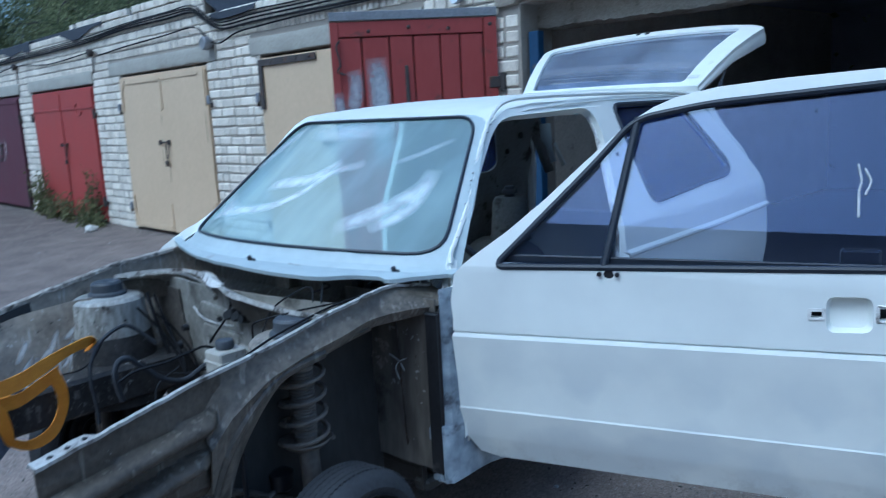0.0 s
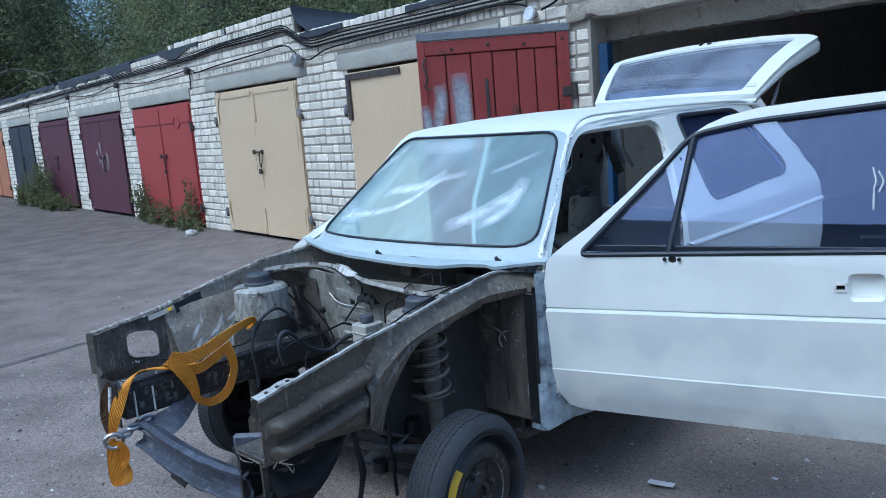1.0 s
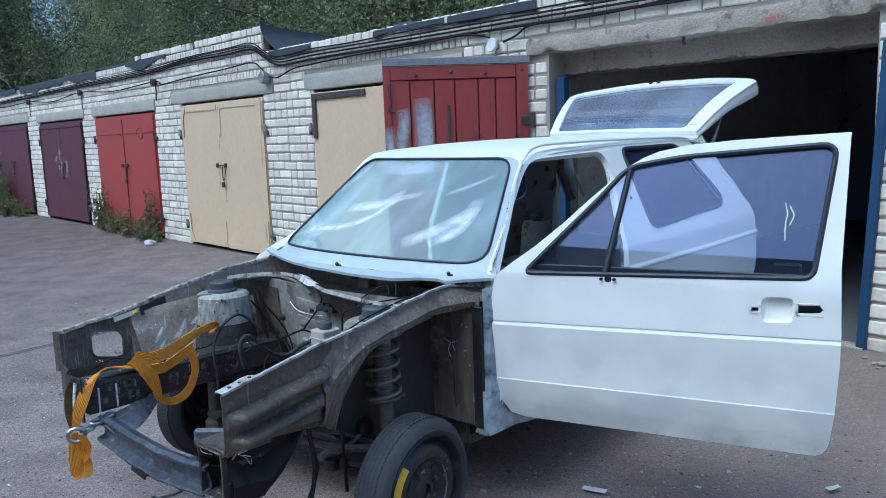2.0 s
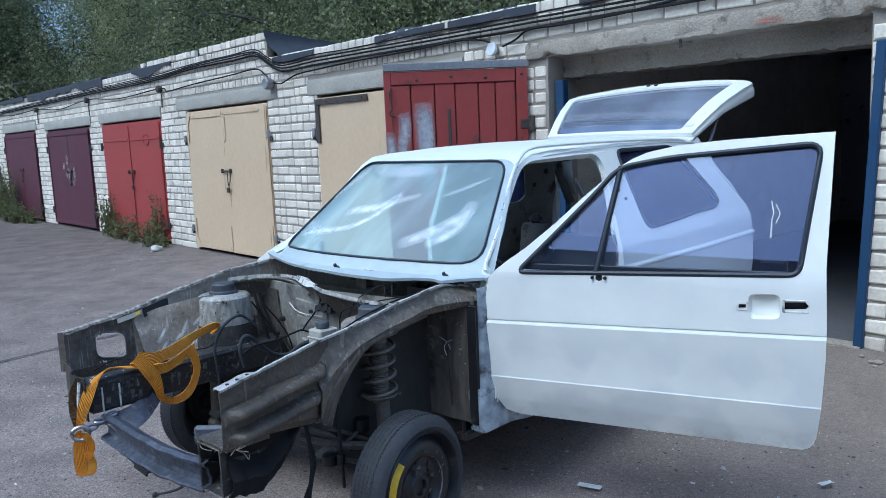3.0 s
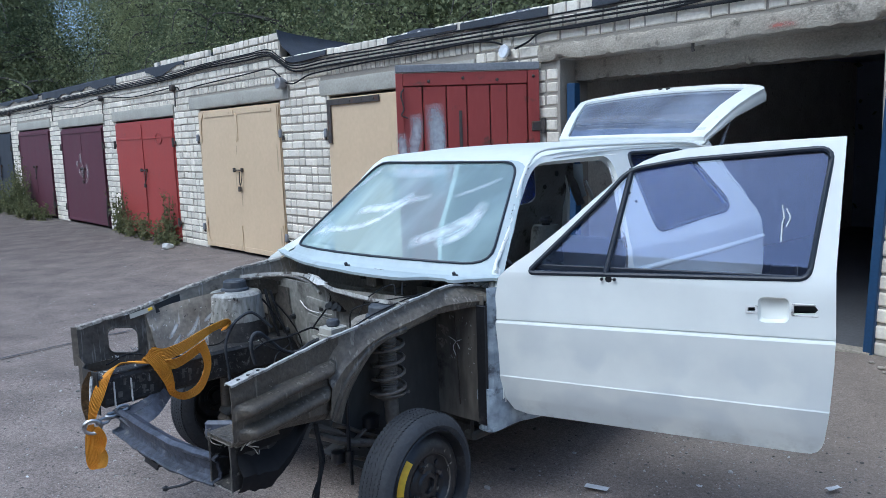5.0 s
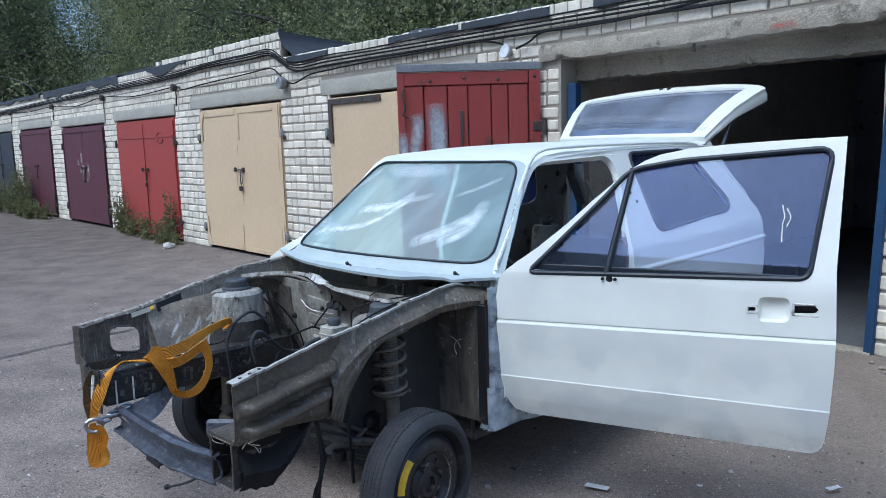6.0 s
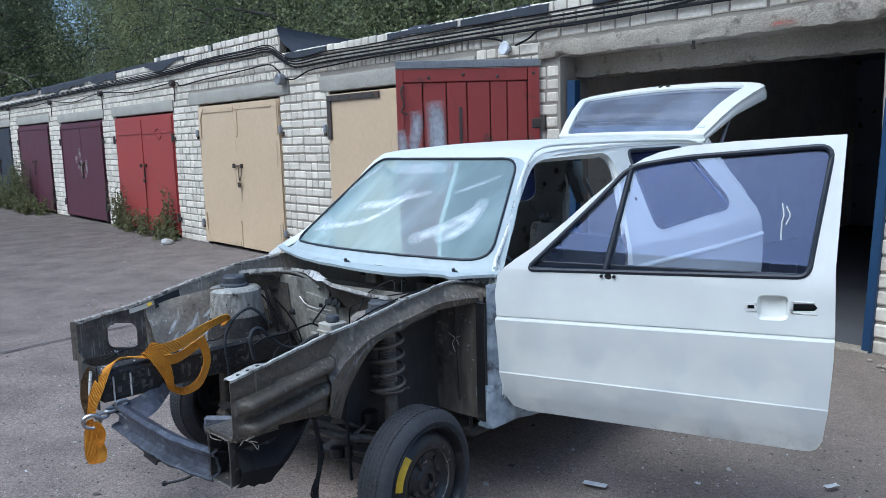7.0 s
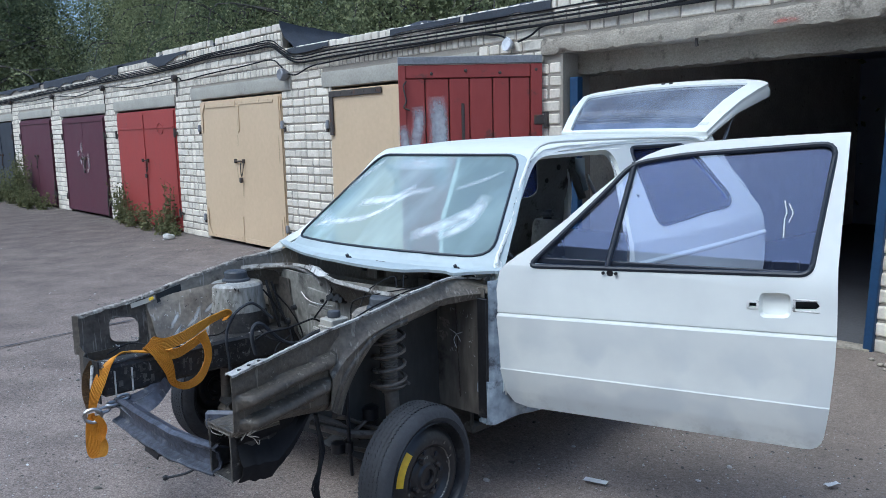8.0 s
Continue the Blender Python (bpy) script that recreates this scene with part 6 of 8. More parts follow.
# spring towers
for sign, cz in ((-1, 0.79), (1, 0.80)):
    bm = bmesh.new()
    lathe(bm, ([(0.132, 0.655), (0.126, 0.70)] if sign < 0 else [(0.122, 0.770)]) + [ (0.120, cz - 0.012), (0.108, cz), (0.06, cz + 0.006), (0, cz + 0.006)], 28, pose(0.08, -sign * 0.515, 0))
    tower = part("spring_tower", bm, "tower" if sign < 0 else "wingpaint", CAR, "worn pale spring tower")
    if sign < 0:
        bm = bmesh.new()
        lathe(bm, [(0.165, 0.42), (0.148, 0.55), (0.1335, 0.652), (0.1325, 0.662)], 28, pose(0.08, -sign * 0.515, 0))
        # shade low in the bay is put into this black lower cone
        part("tower_skirt", bm, "legpaint", tower, "dark foot of the tower, shade low in the bay in its colour")
    for k in range(2):
        b2 = bmesh.new()
        bmesh.ops.create_icosphere(b2, subdivisions=2, radius=0.010, matrix=pose(0.07 - 0.105, -sign * 0.525 + 0.06, cz - 0.05 - 0.045 * k))
        part("tower_stud", b2, "black", tower)
    bm = bmesh.new()
    lathe(bm, [(0.066, cz + 0.004), (0.064, cz + 0.014), (0.054, cz + 0.020), (0.052, cz + 0.046), (0.045, cz + 0.053), (0.012, cz + 0.051), (0, cz + 0.046)], 24, pose(0.08, -sign * 0.515, 0))
    part("strut_cap", bm, "cap", tower, "dusty dark strut cap")

# bulkhead, plenum tray and its pale seam
bm = panel([(-0.58, 0.34), (0.475, 0.34), (0.475, 0.84), (-0.58, 0.84)], [], lambda y, z: C(0.30 - 0.10 * max(z - 0.6, 0) - 0.05 * math.cos(y * 3) * (z > 0.5) + 0.012 * noise.noise((y * 4, z * 4, 8)), y, z), 0.006, [-0.5 + 0.1 * i for i in range(11)], [0.4, 0.45, 0.5, 0.55, 0.6, 0.65, 0.7, 0.75, 0.8])
FIRE = part("bulkhead", bm, "bulk", CAR, "dirty cream bulkhead behind the empty engine bay")
seam = [(-0.53, 0.13, 0.850), (-0.46, 0.20, 0.858), (-0.36, 0.27, 0.864), (-0.24, 0.275, 0.868), (-0.10, 0.24, 0.872), (0.0, 0.195, 0.868), (0.12, 0.155, 0.864), (0.25, 0.122, 0.864), (0.36, 0.108, 0.862), (0.47, 0.10, 0.860), (0.56, 0.10, 0.862), (0.64, 0.105, 0.862)]
line = curve([C(x, y, z) for y, x, z in seam], 4)
lip = [0.010 + 0.010 * max(0, math.sin(i * 0.55)) * (i < 28) + 0.003 * noise.noise((i * 0.7, 0, 0)) for i in range(len(line))]
rows = [[p + Vector((0.012, 0, -0.02)) for p in line], [p + Vector((0.004, 0, 0.0)) for p in line], [p + Vector((-w, 0, 0.005 + w * 0.2)) for p, w in zip(line, lip)], [p + Vector((-w - 0.002, 0, -0.007)) for p, w in zip(line, lip)]]
part("bulkhead_seam", sheet(rows, 0.002), "flange", FIRE, "pale bent seam edge along the bulkhead")
# the seam is folded over into a bare white tongue in the middle, and a pipe runs under it
tongue = [(p, 0.006 + 0.024 * math.sin(math.pi * min(max((-p.y + 0.20) / 0.26, 0), 1)) ** 0.7 + 0.004 * noise.noise((p.y * 40, 0, 3))) for p in line if -0.20 < -p.y < 0.06]
part("bent_tongue", sheet([[p + Vector((0.008, 0, 0.006)) for p, w in tongue], [p + Vector((-0.6 * w, 0, 0.010 + 0.15 * w)) for p, w in tongue], [p + Vector((-w - 0.003, 0, 0.004 - 0.5 * w)) for p, w in tongue]], 0.002), "edge", FIRE, "bare white folded tongue")
bm = bmesh.new()
tube(bm, [p + Vector((-0.012, 0, -0.030 - 0.02 * math.sin(-p.y * 6 + 1))) for p in line if -0.50 < -p.y < 0.02], 0.0075, 8)
part("washer_pipe", bm, "bay", FIRE)
up = [0.075 * min(max((-p.y - 0.40) / 0.08, 0), 1) for p in line]
rows = [[p + Vector((0.006, 0, -0.004)) for p in line], [p + Vector((0.05, 0, -0.10 + u)) for p, u in zip(line, up)], [Vector((0.40, p.y, 0.76 + u)) for p, u in zip(line, up)], [Vector((0.45, p.y, 0.80 + u * 0.6)) for p, u in zip(line, up)], [Vector((0.455, p.y, 0.893)) for p in line]]
part("plenum_tray", sheet(rows, 0.003), "under", FIRE)
rows = [[p + Vector((0.0, 0, -0.012)) for p in line], [Vector((0.285, p.y, 0.80)) for p in line]]
part("bulkhead_brow", sheet(rows, 0.003), "wingpaint", FIRE)
for y, z, w in ((-0.05, 0.70, 0.20), (0.12, 0.64, 0.22), (-0.02, 0.58, 0.26)):
    bm = bmesh.new()
    x = 0.245
    tube(bm, curve([C(x, y - w / 2, z + 0.012), C(x - 0.004, y, z), C(x, y + w / 2, z - 0.006)], 4), 0.010, 6)
    part("pressed_bead", bm, "bulk", FIRE)
def pressed(poly, deep):
    """A raised pressing on the bulkhead, sloped at its rim."""
    ring = rounded(poly, 0.016, 3)
    cy, cz = sum(q[0] for q in ring) / len(ring), sum(q[1] for q in ring) / len(ring)
    rows = []
    for k, d in ((1.0, -0.004), (0.93, deep * 0.8), (0.86, deep), (0.5, deep), (0.1, deep)):
        row = []
        for y, z in ring:
            y, z = cy + (y - cy) * k, cz + (z - cz) * k
            row.append(C(0.30 - 0.10 * max(z - 0.6, 0) - 0.05 * math.cos(y * 3) + 0.012 * noise.noise((y * 4, z * 4, 8)) - d, y, z))
        rows.append(row)
    part("pressing", sheet(rows, 0, None, closed=True), "bulk", FIRE)


pressed([(-0.215, 0.735), (-0.06, 0.705), (0.06, 0.70), (0.06, 0.755), (-0.05, 0.775), (-0.17, 0.785)], 0.009)
pressed([(-0.19, 0.655), (0.03, 0.645), (0.03, 0.69), (-0.07, 0.695), (-0.185, 0.705)], 0.008)
bm = bmesh.new()
tube(bm, curve([C(0.236, -0.223, 0.753), C(0.232, -0.167, 0.722), C(0.230, -0.093, 0.716), C(0.230, 0.016, 0.720)], 4), 0.0025, 6)
part("sealant_line", bm, "edge", FIRE)
for y, z, r in ((-0.274, 0.673, 0.010), (-0.05, 0.735, 0.007), (-0.33, 0.60, 0.012), (0.0, 0.80, 0.012), (0.40, 0.80, 0.014), (0.46, 0.79, 0.010)):
    bm = bmesh.new()
    lathe(bm, [(0, 0.02), (r, 0.02), (r * 1.4, 0.0), (0, 0)], 12, pose(0.235 if z < 0.75 else 0.44, -y, z if z < 0.75 else 0.86, 0, -90))
    part("grommet", bm, "black", FIRE)

# dark sheet over the bulkhead by the passenger's tower, its shade put in as colour
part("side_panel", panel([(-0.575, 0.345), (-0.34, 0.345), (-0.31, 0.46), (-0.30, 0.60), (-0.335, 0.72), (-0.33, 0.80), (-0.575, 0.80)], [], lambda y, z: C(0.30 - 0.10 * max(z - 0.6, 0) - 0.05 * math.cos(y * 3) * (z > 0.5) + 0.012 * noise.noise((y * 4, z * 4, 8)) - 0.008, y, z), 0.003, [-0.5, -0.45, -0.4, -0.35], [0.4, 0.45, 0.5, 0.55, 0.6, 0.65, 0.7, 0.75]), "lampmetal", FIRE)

# chassis legs, cross member
bm = bmesh.new()
box(bm, C(-0.645, -0.335, 0.45), C(0.32, -0.46, 0.575), 0.012)
LEG = part("chassis_leg", bm, "legpaint", CAR, "black box-section chassis leg, paint flaking")
for x, w in ((-0.60, 0.004), (-0.53, 0.004)):
    bm = bmesh.new()
    box(bm, C(x, -0.325, 0.452), C(x + w, -0.337, 0.552), 0.001)
    part("weld_edge", bm, "edge", LEG)
rng = random.Random(21)
for k in range(22):
    bm = bmesh.new()
    x, z = rng.uniform(-0.6, 0.05), rng.uniform(0.50, 0.565)
    h = rng.uniform(0.008, 0.03)
    box(bm, C(x, -0.3335, z - h), C(x + rng.uniform(0.005, 0.018), -0.3365, z), 0.001)
    part("paint_chip", bm, "bay", LEG)
bm = bmesh.new()
rows = [[C(-0.66, -0.335, z), C(-0.665, -0.46, z), C(-0.63, -0.52, z)] for z in (0.43, 0.50, 0.60)]
sheet(rows, 0.005, bm)
part("front_plate", bm, "legpaint", LEG)
rows = [[C(-0.605, -0.655, z), C(-0.615, -0.58, z - 0.01), C(-0.63, -0.50, z - 0.02), C(-0.645, -0.455, z - 0.02)] for z in (0.60, 0.55, 0.49, 0.45)]
part("front_valance", sheet(rows, 0.004), "under", LEG)
bm = bmesh.new()
tube(bm, curve([C(-0.67, -0.36, 0.585), C(-0.685, -0.35, 0.50), C(-0.68, -0.345, 0.42)], 3), 0.006, 6)
part("tie_rod", bm, "edge", LEG)
bm = bmesh.new()
open_leg = [(0.39, 0.345), (0.52, 0.345), (0.52, 0.505), (0.39, 0.505)]
sheet([[C(x, y - dy, z + dz) for y, z in open_leg] for x, dz, dy in ((-0.60, 0, 0), (-0.42, 0.02, 0), (-0.25, 0.12, 0.055), (0.0, 0.13, 0.06), (0.30, 0.10, 0.06))], 0.004, bm, closed=True)
LEG2 = part("chassis_leg", bm, "legpaint", CAR, "black open-ended chassis leg with bright cut rim")
bm = bmesh.new()
tube(bm, [C(-0.603, y, z) for y, z in open_leg], 0.0035, 5, close=True)
part("cut_rim", bm, "bay", LEG2)
bm = bmesh.new()
rows = []
for i in range(37):
    x = -0.58 + 0.30 * i / 36
    f = i / 36
    low = 0.335 + 0.20 * max(0, (f - 0.42) / 0.58) ** 1.4 + 0.016 * noise.noise((x * 12, 0, 0)) + 0.012 * noise.noise((x * 45, 3, 0)) - 0.015 * math.sin(f * 3.1)
    rows.append([C(x, 0.54 + (0.022 * noise.noise((x * 14, k * 0.9, 7)) + 0.02 * math.sin(k * 1.5)) * (0 < k), 0.56 + (low - 0.56) * k / 7) for k in range(8)])
sheet(rows, 0.004, bm)
part("lower_skirt", bm, "cable", LEG2, "torn black lower edge of the leg")
bm = bmesh.new()
box(bm, C(-0.60, 0.38, 0.507), C(-0.44, 0.56, 0.517), 0.002)
part("lamp_shelf", bm, "under", LEG2)
rng = random.Random(5)
for k in range(7):
    bm = bmesh.new()
    c = C(-0.60 + 0.02 * k * 0.4, 0.40 + 0.035 * k, 0.515)
    pts = [Vector(c) + Vector((rng.uniform(-0.04, 0.02), rng.uniform(-0.05, 0.05), rng.uniform(-0.05, 0.03))) for _ in range(5)]
    tube(bm, curve([Vector(c) + (q - Vector(c)) * 0.55 for q in pts], 4), 0.0016, 5)
    part("torn_wire", bm, "bay", LEG2)

def beam(u):
    return C(-0.585 - 0.03 * math.sin(u * math.pi), -0.36 + 0.77 * u, 0.405 + 0.006 * math.sin(u * 6))


rows = []
for i in range(29):
    q = Vector(beam(i / 28))
    w = 0.005 * noise.noise((i * 0.3, 0, 5)) + 0.002 * noise.noise((i * 1.1, 0, 9))
    rows.append([q + Vector((0.040, 0, 0.018)), q + Vector((0.016, 0, 0.026)), q + Vector((0.004, 0, 0.034 + w)), q + Vector((-0.014, 0, 0.026 + w)), q + Vector((-0.012, 0, 0.016)), q + Vector((0.001, 0, 0.006)), q + Vector((0.003, 0, -0.012)), q + Vector((0.010 + w, 0, -0.030)), q + Vector((0.006, 0, -0.048)), q + Vector((-0.022, 0, -0.056 + w)), q + Vector((-0.026, 0, -0.062 + w)), q + Vector((-0.022, 0, -0.070 + w * 2))])
BEAM = part("cross_member", sheet(rows, 0.005), "member", CAR, "bluish-grey lower cross member, bent and dusty")
rows = []
for i in range(9):
    a = i / 8
    c = Vector(C(-0.60, -0.33, 0.405)).lerp(Vector(C(-0.38, -0.355, 0.465)), a) + Vector((0, -0.05 * math.sin(a * 3.1), 0))
    w = 0.075 + 0.035 * math.cos(a * 3.1)
    rows.append([c + Vector((0.02, w, -0.035)), c + Vector((-0.01, w * 0.5, 0.012)), c, c + Vector((-0.012, -w * 0.5, 0.014)), c + Vector((0.01, -w, -0.025))])
part("curved_bracket", sheet(rows, 0.005), "member", BEAM)
bm = bmesh.new()
box(bm, (-0.03, -0.07, -0.008), (0.03, 0.07, 0.008), 0.004, Matrix.Translation(C(-0.60, -0.02, 0.325)) @ pose(0, 0, 0, 12, 6, 6))
box(bm, (-0.03, -0.065, -0.02), (-0.022, 0.02, 0.0), 0.002, Matrix.Translation(C(-0.60, -0.02, 0.325)) @ pose(0, 0, 0, 12, 6, 6))
part("jacking_bracket", bm, "black", BEAM)
bm = bmesh.new()
tube(bm, curve([C(-0.595, 0.30, 0.335), C(-0.62, 0.24, 0.30), C(-0.65, 0.17, 0.275)], 3), 0.005, 6)
bmesh.ops.create_icosphere(bm, subdivisions=1, radius=0.012, matrix=Matrix.Translation(C(-0.655, 0.16, 0.272)))
part("bent_rod", bm, "black", BEAM)
bm = bmesh.new()
box(bm, (-0.012, -0.06, 0), (0.012, 0.06, 0.07), 0.01, Matrix.Translation(C(-0.50, 0.30, 0.44)) @ pose(0, 0, 0, 0, 0, 40))
part("mount_lug", bm, "member", BEAM)

# driver's side inner wing, with two long pressed ribs


def near_low(x):
    return lerp_table(x, [(-0.67, 0.545), (-0.48, 0.552), (-0.295, 0.535), (-0.25, 0.62), (-0.13, 0.735), (0.02, 0.772), (0.195, 0.80), (0.48, 0.815)])


def rib(x, z):
    out = 0.0
    for z0, z1, xa, xb in ((0.655, 0.715, -0.63, -0.28), (0.578, 0.632, -0.62, -0.31)):
        f = (x - xa) / (xb - xa)
        if -0.08 < f < 1.08:
            c = z0 + (z1 - z0) * f
            d = abs(z - c) / 0.024
            e = min(1, (f + 0.08) / 0.12, (1.08 - f) / 0.12)
            if d < 1:
                out = max(out, 0.040 * e * math.sqrt(1 - d * d))
    return out


rows = []
for i in range(41):
    x = -0.665 + (0.665 - 0.245) * i / 40
    zt, zb = wing_top(x), near_low(x)
    rows.append([C(x, 0.655 + rib(x, zb + (zt - zb) * k / 30) + 0.004 * noise.noise((x * 6, k * 0.2, 0)) - 0.02 * max(0, 1 - k / 3) - 0.03 * max(0, (x + 0.30) / 0.06) * (1 - k / 30), zb + (zt - zb) * k / 30) for k in range(31)])
NEARWING = part("inner_wing", sheet(rows, 0.004), "under", CAR, "dark underseal-coated inner wing with pressed ribs")
rows = []
for i in range(27):
    x = -0.30 + 0.79 * i / 26
    zt, zb = wing_top(x), near_low(x)
    m = zb + (zt - zb) * 0.45
    b = 0.012 * noise.noise((x * 6, 1, 0)) + 0.075 * max(0, (x - 0.22) / 0.27)
    rows.append([C(x, 0.50, zb + 0.03), C(x, 0.635, zb - 0.004), C(x, 0.665 + b, zb + 0.006), C(x, 0.680 + b, m - 0.01), C(x, 0.665 + b, m + 0.008), C(x, 0.650 + max(0, b - 0.012) * 0.8, zt - 0.02), C(x, 0.645, zt)])
part("upper_rail", sheet(rows, 0.004), "rail", NEARWING)
rows = []
for i in range(93):
    x = -0.665 + 1.15 * i / 92
    w = 0.003 * noise.noise((x * 25, 9, 0))
    k = 0.028 if x < -0.55 else 0.0
    n = 0.003 * noise.noise((x * 60, 4, 0))
    rows.append([C(x, 0.661, wing_top(x) - 0.005 + w), C(x, 0.662, wing_top(x) + 0.003 + w), C(x, 0.652 - k + n, wing_top(x) + 0.004 + w + n), C(x, 0.648 - k, wing_top(x) - 0.004 + w)])
part("wing_flange", sheet(rows, 0.003), "flange", NEARWING, "scraped white wing flange")
for x in (-0.63, -0.595, -0.56):
    bm = bmesh.new()
    lathe(bm, [(0, 0.001), (0.006, 0.001), (0.006, -0.01), (0, -0.01)], 10, Matrix.Translation(C(x, 0.645, wing_top(x) + 0.005)))
    part("bolt_hole", bm, "black", NEARWING)
bm = bmesh.new()
tube(bm, curve([C(-0.29, 0.655, 0.535), C(-0.25, 0.66, 0.62), C(-0.17, 0.665, 0.71), C(-0.09, 0.665, 0.762), C(0.05, 0.668, 0.785)], 5), 0.014, 8)
part("arch_lip", bm, "under", NEARWING)

rows = []
for v in curve([(-0.292, 0.53, 0), (-0.25, 0.62, 0), (-0.17, 0.71, 0), (-0.09, 0.762, 0), (0.05, 0.785, 0), (0.22, 0.805, 0)], 5):
    f = min(max((v.x + 0.29) / 0.5, 0), 1)
    wide = 0.052 * (1 - 0.55 * f)
    rows.append([C(v.x - 0.004, 0.668, v.y + 0.004), C(v.x + wide * 0.45, 0.660, v.y - wide * 0.25), C(v.x + wide, 0.640, v.y - wide * 0.55), C(v.x + wide * 1.15, 0.60, v.y - wide * 0.55)])
part("arch_flange", sheet(rows, 0.004), "rail", NEARWING)
# wishbone stays and bushes behind the wheel
for a, b, r in (((-0.165, 0.50, 0.445), (0.04, 0.49, 0.335), 0.020), ((-0.145, 0.505, 0.315), (0.035, 0.50, 0.415), 0.018), ((-0.145, 0.50, 0.315), (0.02, 0.52, 0.255), 0.022)):
    bm = bmesh.new()
    q, e = Vector(C(*a)), Vector(C(*b))
    tube(bm, [q, q.lerp(e, 0.3) + Vector((0, 0, 0.006)), q.lerp(e, 0.7), e], [r, r * 0.7, r * 0.75, r], 8, flat=0.55)
    part("stay_bar", bm, "spring", CAR)
for c, r, h in (((0.01, 0.50, 0.41), 0.034, 0.06), ((-0.15, 0.50, 0.32), 0.028, 0.05)):
    bm = bmesh.new()
    lathe(bm, [(0, h / 2), (r * 0.6, h / 2), (r, h * 0.35), (r, -h * 0.35), (r * 0.7, -h / 2), (0, -h / 2)], 14, Matrix.Translation(C(*c)))
    part("bush", bm, "black", CAR)

# wheel housing: arched liner, inner wall, flat rear board
rows = []
for i in range(15):
    a = radians(152 - 60 * i / 14)
    r = 0.40
    x, z = 0.06 + r * math.cos(a), 0.40 + r * 0.93 * math.sin(a)
    rows.append([C(x, 0.655, z), C(x, 0.60, z + 0.005), C(x, 0.52, z), C(x * 0.96, 0.45, z - 0.02), C(0.06 + (x - 0.06) * 0.9, 0.42, 0.40 + (z - 0.40) * 0.88), C(0.06 + (x - 0.06) * 0.4, 0.41, 0.40 + (z - 0.40) * 0.4), C(0.06, 0.41, 0.36)])
part("wheel_housing", sheet(rows, 0.004), "board", CAR)
arch_cut = [(0.49, 0.86), (0.495, 0.69), (0.53, 0.643), (0.570, 0.605), (0.593, 0.565), (0.616, 0.510), (0.633, 0.454), (0.645, 0.41), (0.655, 0.365), (0.70, 0.35), (0.745, 0.35), (0.745, 0.90), (0.60, 0.90), (0.535, 0.88)]
BOARD = part("rear_board", sheet([[C(0.40 + 0.008 * noise.noise((y * 9, z * 9, 0)), y, z) for y in [a + (0.748 - a) * k / 5 for k in range(6)]] for a, z in [(0.385, 0.345 + 0.0515 * k) for k in range(11)]], 0.006), "post", CAR, "grey stained board behind the wheel")
bm = bmesh.new()
sheet([[C(0.402, y, z), C(0.44, y - 0.02, z), C(0.47, y - 0.06, z - 0.02), C(0.475, 0.40, z - 0.04)] for y, z in [(0.50, 0.86)] + arch_cut[:9]] + [[C(0.402, 0.655, 0.26), C(0.44, 0.64, 0.26), C(0.47, 0.60, 0.26), C(0.475, 0.40, 0.26)]], 0.004, bm)
part("rear_liner", bm, "board", CAR)
bm = bmesh.new()
box(bm, C(0.378, 0.728, 0.35), C(0.392, 0.762, 0.82), 0.004)
part("black_sealer", bm, "black", BOARD)
bm = bmesh.new()
tube(bm, curve([C(0.393, 0.63, 0.67), C(0.391, 0.60, 0.655), C(0.391, 0.585, 0.63), C(0.390, 0.60, 0.60)], 4), 0.0016, 5)
tube(bm, curve([C(0.393, 0.56, 0.672), C(0.391, 0.60, 0.657), C(0.392, 0.62, 0.63)], 4), 0.0016, 5)
part("sealant_crack", bm, "edge", BOARD)
# a rusty bead of old sealer
bm = bmesh.new()
tube(bm, [C(0.391 + 0.004 * noise.noise((z * 60, 0, 0)), 0.60 + 0.05 * (0.72 - z) + 0.004 * noise.noise((z * 35, 2, 0)), z) for z in [0.40 + 0.01 * k for k in range(40)]], [0.0025 + 0.0018 * noise.noise((k * 0.8, 0, 5)) for k in range(40)], 5)
part("sealer_bead", bm, "iron", BOARD)
# inner wall of the housing and the subframe under the bay
wall_line = [(-0.29, 0.50), (-0.14, 0.42), (0.0, 0.30), (0.20, 0.28), (0.405, 0.28), (0.405, 0.80), (0.10, 0.80), (-0.20, 0.76)]
part("housing_wall", panel(wall_line, [], lambda x, z: C(x, 0.488 + 0.008 * noise.noise((x * 4, z * 4, 1)), z), 0.004, [-0.1, 0.1, 0.3], [0.45, 0.6]), "board", CAR)
bm = bmesh.new()
rows = []
for i in range(13):
    y = -0.40 + 0.80 * i / 12
    e = abs(y) / 0.40
    rows.append([C(0.06 - 0.05 * e, y, 0.27 + 0.05 * e), C(0.05, y, 0.20 + 0.03 * e), C(0.20, y, 0.18 + 0.02 * e), C(0.36, y, 0.20 + 0.03 * e), C(0.37, y, 0.28)])
sheet(rows, 0.005, bm)
part("subframe", bm, "cable", CAR)
bm = bmesh.new()
tube(bm, [C(0.20, -0.42, 0.34), C(0.20, 0.42, 0.34)], 0.022, 10)
part("steering_rack", bm, "black", CAR)
# far side liner
rows = []
for i in range(13):
    a = radians(190 - 170 * i / 12)
    x, z = 0.05 + 0.40 * math.cos(a), 0.40 + 0.30 * math.sin(a)
    rows.append([C(x, -0.665, z), C(x, -0.63, z + 0.004), C(x, -0.60, z)])
part("wheel_housing", sheet(rows, 0.004), "under", CAR)

